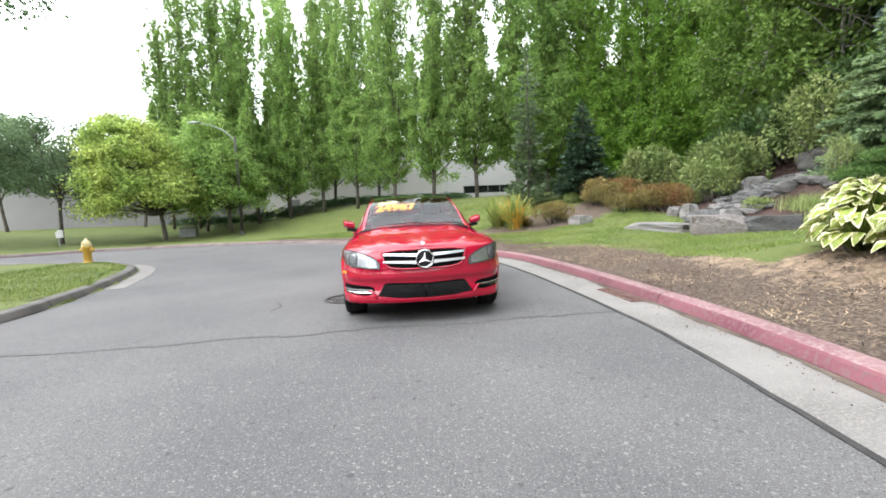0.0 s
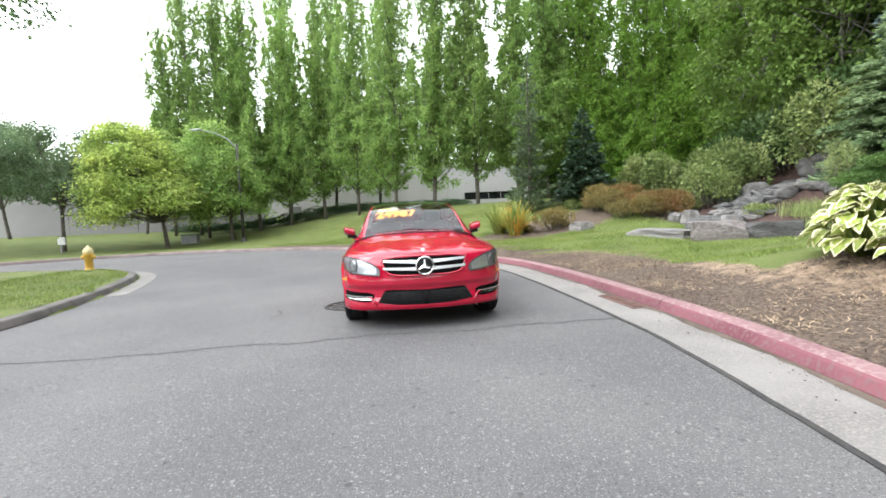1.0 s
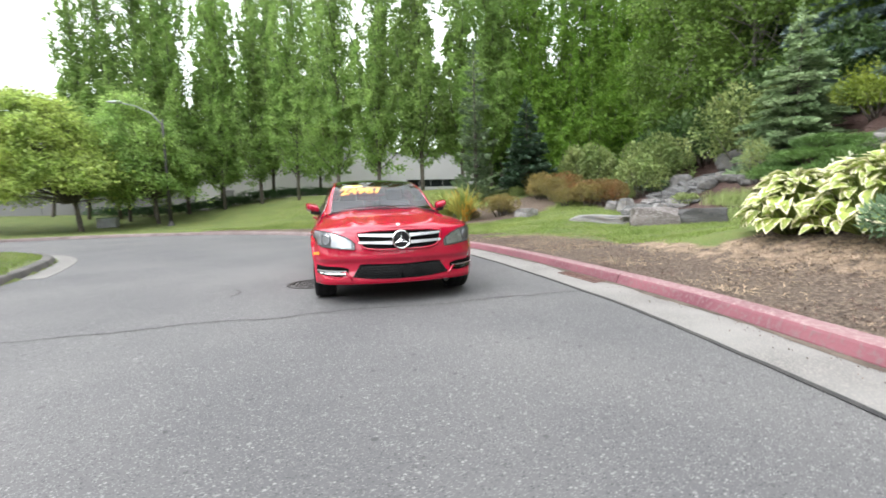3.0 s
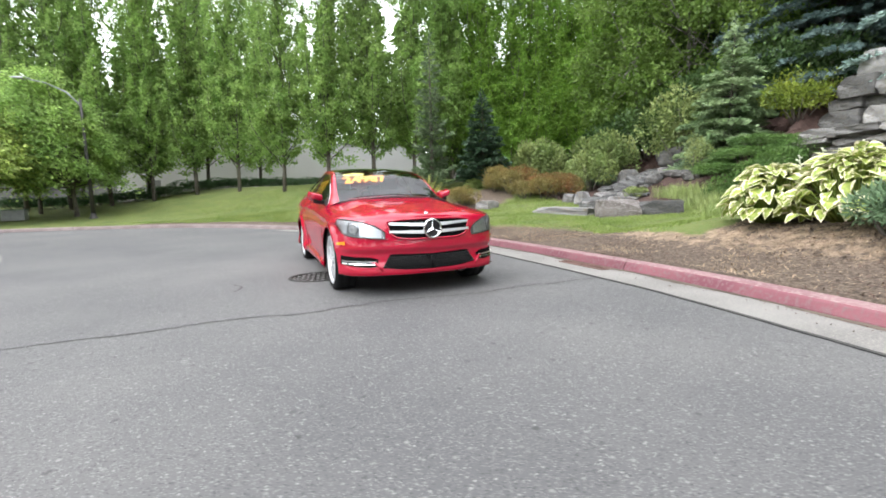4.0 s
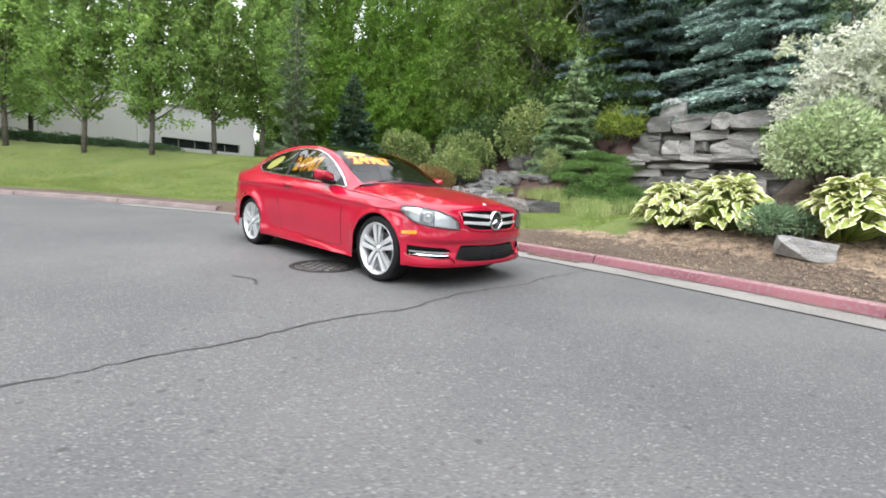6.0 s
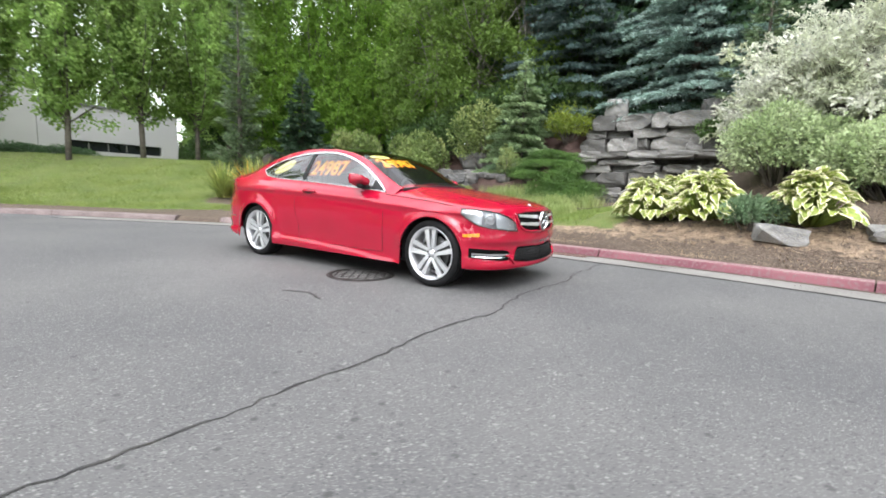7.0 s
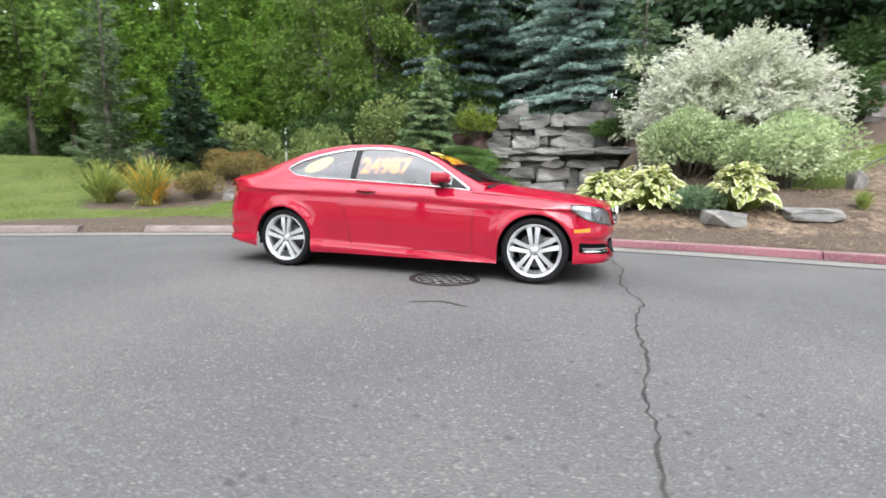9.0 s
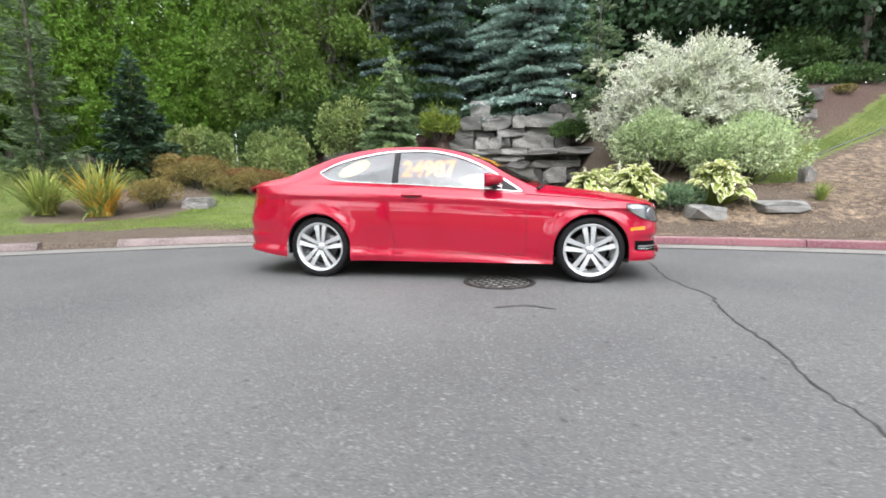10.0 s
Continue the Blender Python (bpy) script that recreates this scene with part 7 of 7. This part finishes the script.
sg = thing("tree_marker", "small white marker post by a tree", "marker", pose(-17.2, 18.6, ground_z(-17.2, 18.6) - 0.03))
part("post", box(0.05, 0.05, 0.7, 0.006, (0, 0, 0.35)), GREYP, sg)
part("plate", box(0.22, 0.02, 0.32, 0.006, (0, -0.037, 0.62)), WHITEP, sg)
ub = thing("utility_box", "small pale utility box on the lawn", "utility box", pose(-12.1, 21.6, ground_z(-12.1, 21.6) - 0.03))
part("cabinet", box(0.9, 0.5, 0.5, 0.03, (0, 0, 0.25)), GREYP, ub)
part("lid", box(0.94, 0.54, 0.06, 0.02, (0, 0, 0.53)), GREENP, ub)
gl = thing("garden_light", "small pale stake light among the shrubs", "garden light", pose(12.9, 11.2, ground_z(12.9, 11.2)))
part("stake", joined([tube([(0, 0, -0.1), (0, 0, 0.55)], 0.035, 8)]), WHITEP, gl)
part("cap", lathe([(0.05, 0.55), (0.06, 0.6), (0.05, 0.75), (0.0005, 0.95)], 12), GREYP, gl)

# manhole: ring, lid, raised bars
MX, MY = -0.9, -0.51
mh = thing("manhole_cover", "round dark cast-iron manhole cover set in the asphalt", "manhole cover", pose(MX, MY, 0))
part("ring", lathe([(0.3, 0.002), (0.3, 0.009), (0.352, 0.009), (0.358, 0.002)], 48), IRON, mh)
part("lid", lathe([(0.0005, 0.0045), (0.293, 0.004), (0.293, 0.001)], 48), surf("worn_lid", (0.12, 0.117, 0.113), (0.17, 0.166, 0.16), 9, 0.7, 0.4, 90), mh)
for k in range(7):
    off = -0.252 + 0.084 * k
    half = math.sqrt(0.285 ** 2 - off ** 2)
    for s in (0, 1):
        b = part("raised_bar", box(2 * half, 0.011, 0.009, 0.002, (0, off, 0.0075), 1), IRON, mh)
        b.matrix_local = pose(0, 0, 0.0005 * s, 0, 0, 35 + 90 * s)

# crack across both lanes, and a short one by the manhole


def crack(points, width, seed, jag=0.05):
    rng = np.random.default_rng(seed)
    base = catmull(points, 0.06)
    t = np.gradient(base, axis=0)
    t /= np.linalg.norm(t, axis=1)[:, None]
    n = np.stack([-t[:, 1], t[:, 0]], -1)
    walkoff = np.cumsum(rng.normal(size=len(base))) * 0.004
    walkoff -= np.linspace(walkoff[0], walkoff[-1], len(base))
    c = base + n * (walkoff + rng.normal(size=len(base)) * jag * 0.12)[:, None]
    w = width * (0.6 + 0.8 * rng.uniform(size=len(base)))
    v, f = [], []
    for p, q, ww in zip(c, n, w):
        g = float(road_z(p[0], p[1])[0]) + 0.004
        v += [(p[0] - q[0] * ww / 2, p[1] - q[1] * ww / 2, g), (p[0] + q[0] * ww / 2, p[1] + q[1] * ww / 2, g)]
    for i in range(len(c) - 1):
        f.append((2 * i, 2 * i + 2, 2 * i + 3, 2 * i + 1))
    return mesh_of(v, f)


tagged(part("road_crack", crack([(2.03, -2.28), (1.2, -2.27), (0.79, -2.26), (0.5, -2.31), (-0.22, -2.22), (-0.62, -2.21), (-1.3, -2.29), (-1.45, -2.25), (-1.8, -2.19), (-2.1, -2.16), (-2.45, -2.18), (-2.86, -2.1), (-3.13, -2.09), (-3.45, -2.06), (-3.8, -2.04), (-4.35, -1.95)], 0.0145, 3, 0.09), TAR), "jagged dark crack across the asphalt", "crack", kind="structure")
tagged(part("road_crack", crack([(-1.86, -0.5), (-1.8, -0.66), (-1.79, -0.8), (-1.85, -0.97)], 0.02, 4), TAR), "short dark crack beside the manhole", "crack", kind="structure")
tagged(part("road_crack", crack([(-6.0, 5.5), (-4.5, 6.6), (-3.2, 6.9), (-1.5, 7.3)], 0.018, 6), TAR), "faint crack in the far lane", "crack", kind="structure")

# grate added where the gutter holds only a dark silt stain
dr = thing("gutter_grate", "rust-brown grate added over the silt stain by the curb", "drain", pose(2.46, -1.5, 0.003))
RUST = surf("rusty_iron", (0.09, 0.05, 0.04), (0.15, 0.085, 0.07), 6, 0.8, 0.5, 60)
part("grate_frame", box(0.2, 0.85, 0.012, 0.003, (0, 0, 0.004), 1), RUST, dr)
for k in range(11):
    part("bar", box(0.16, 0.02, 0.012, 0.003, (0, -0.38 + 0.076 * k, 0.014), 1), RUST, dr)

# ---- litter: dry needles and wood chips over the mulch, crumbs along the gutter ----
CHIP = surf("dry_needle_litter", (0.2, 0.14, 0.09), (0.32, 0.24, 0.16), 5, 0.85, 0, 60, island=0.5)
CHIPD = surf("dark_bark_chip", (0.045, 0.024, 0.018), (0.1, 0.055, 0.042), 5, 0.9, 0, 60, island=0.4)


def litter(seed, n, region, lo, hi, length, keep):
    """Thin strips lying this way and that on the soil."""
    rng = np.random.default_rng(seed)
    x0, x1, y0, y1 = region
    x, y = rng.uniform(x0, x1, n), rng.uniform(y0, y1, n)
    d, isle = off_road(x, y)
    drift = np.array([noise.noise((a * 0.8, b * 0.8, 3.0 + seed)) for a, b in zip(x, y)])
    ok = (d > lo) & (d < hi) & keep(x, y, d) & (drift + rng.normal(size=n) * 0.25 > 0.0)
    x, y, d, isle = x[ok], y[ok], d[ok], isle[ok]
    m = len(x)
    z = rise(x, y, d, isle) + 0.012 + 0.035 * np.array([noise.noise((a * 0.9, b * 0.9, 0)) for a, b in zip(x, y)]) * (d > 0.5)
    a = rng.uniform(0, 6.283, m)
    L, w = length * rng.uniform(0.4, 1.3, m) / 2, length * rng.uniform(0.08, 0.22, m) / 2
    t = rng.normal(size=m) * 0.006
    c, s = np.cos(a), np.sin(a)
    return np.stack([np.stack([x + i * L * c - j * w * s, y + i * L * s + j * w * c, z + i * t], -1) for i, j in ((-1, -1), (1, -1), (1, 1), (-1, 1))], 1)


bare = lambda x, y, d: (d < 2.0 + 0.35 * np.sin(y * 0.9)) | (y < -2.0)
tagged(part("needle_litter", quads(np.concatenate([litter(1, 60000, (2.6, 7.5, -9.5, 3.5), 0.3, 5.0, 0.05, bare)])), CHIP), "pale dry needles and straw scattered on the soil", "litter", kind="stuff")
tagged(part("bark_litter", quads(np.concatenate([litter(2, 50000, (2.6, 8.5, -9.5, 7.0), 0.15, 6.0, 0.045, bare), litter(3, 60000, (9.0, 16.0, 0.5, 14.0), 4.0, 20.0, 0.11, lambda x, y, d: x > 10)])), CHIPD), "dark bark chips and crumbs over the mulch beds", "litter", kind="stuff")
# small stones and leaves swept against the curb
rng = np.random.default_rng(12)
crumbs = []
for k in range(260):
    y = rng.uniform(-5.5, 5.5)
    xs = np.linspace(1.5, 3.6, 60)
    dd = off_road(xs, np.full(60, y))[0]
    x = float(np.interp(-abs(rng.normal()) * 0.13 - 0.03, dd, xs))
    r = rng.uniform(0.003, 0.007)
    a = rng.uniform(0, 3)
    c, s = math.cos(a), math.sin(a)
    v = [(x + r * 1.5 * c, y + r * 1.5 * s, 0.007), (x - r * s, y + r * c, 0.007), (x - r * 1.3 * c, y - r * 1.3 * s, 0.007), (x + r * s, y - r * c, 0.007), (x, y, 0.008 + r)]
    crumbs.append((v, [(0, 1, 4), (1, 2, 4), (2, 3, 4), (3, 0, 4)]))
tagged(part("gutter_grit", joined(crumbs, False), CHIPD), "dark grit and leaf crumbs swept against the curb", "litter", kind="stuff")
tag = tagged(part("tree_tag", box(0.3, 0.02, 0.42, 0.004, (0, 0, 0)), CHALK), "small white notice fixed to the street tree trunk", "sign")
tag.matrix_world = pose(-17.65, 19.42, ground_z(-17.7, 19.6) + 0.55)
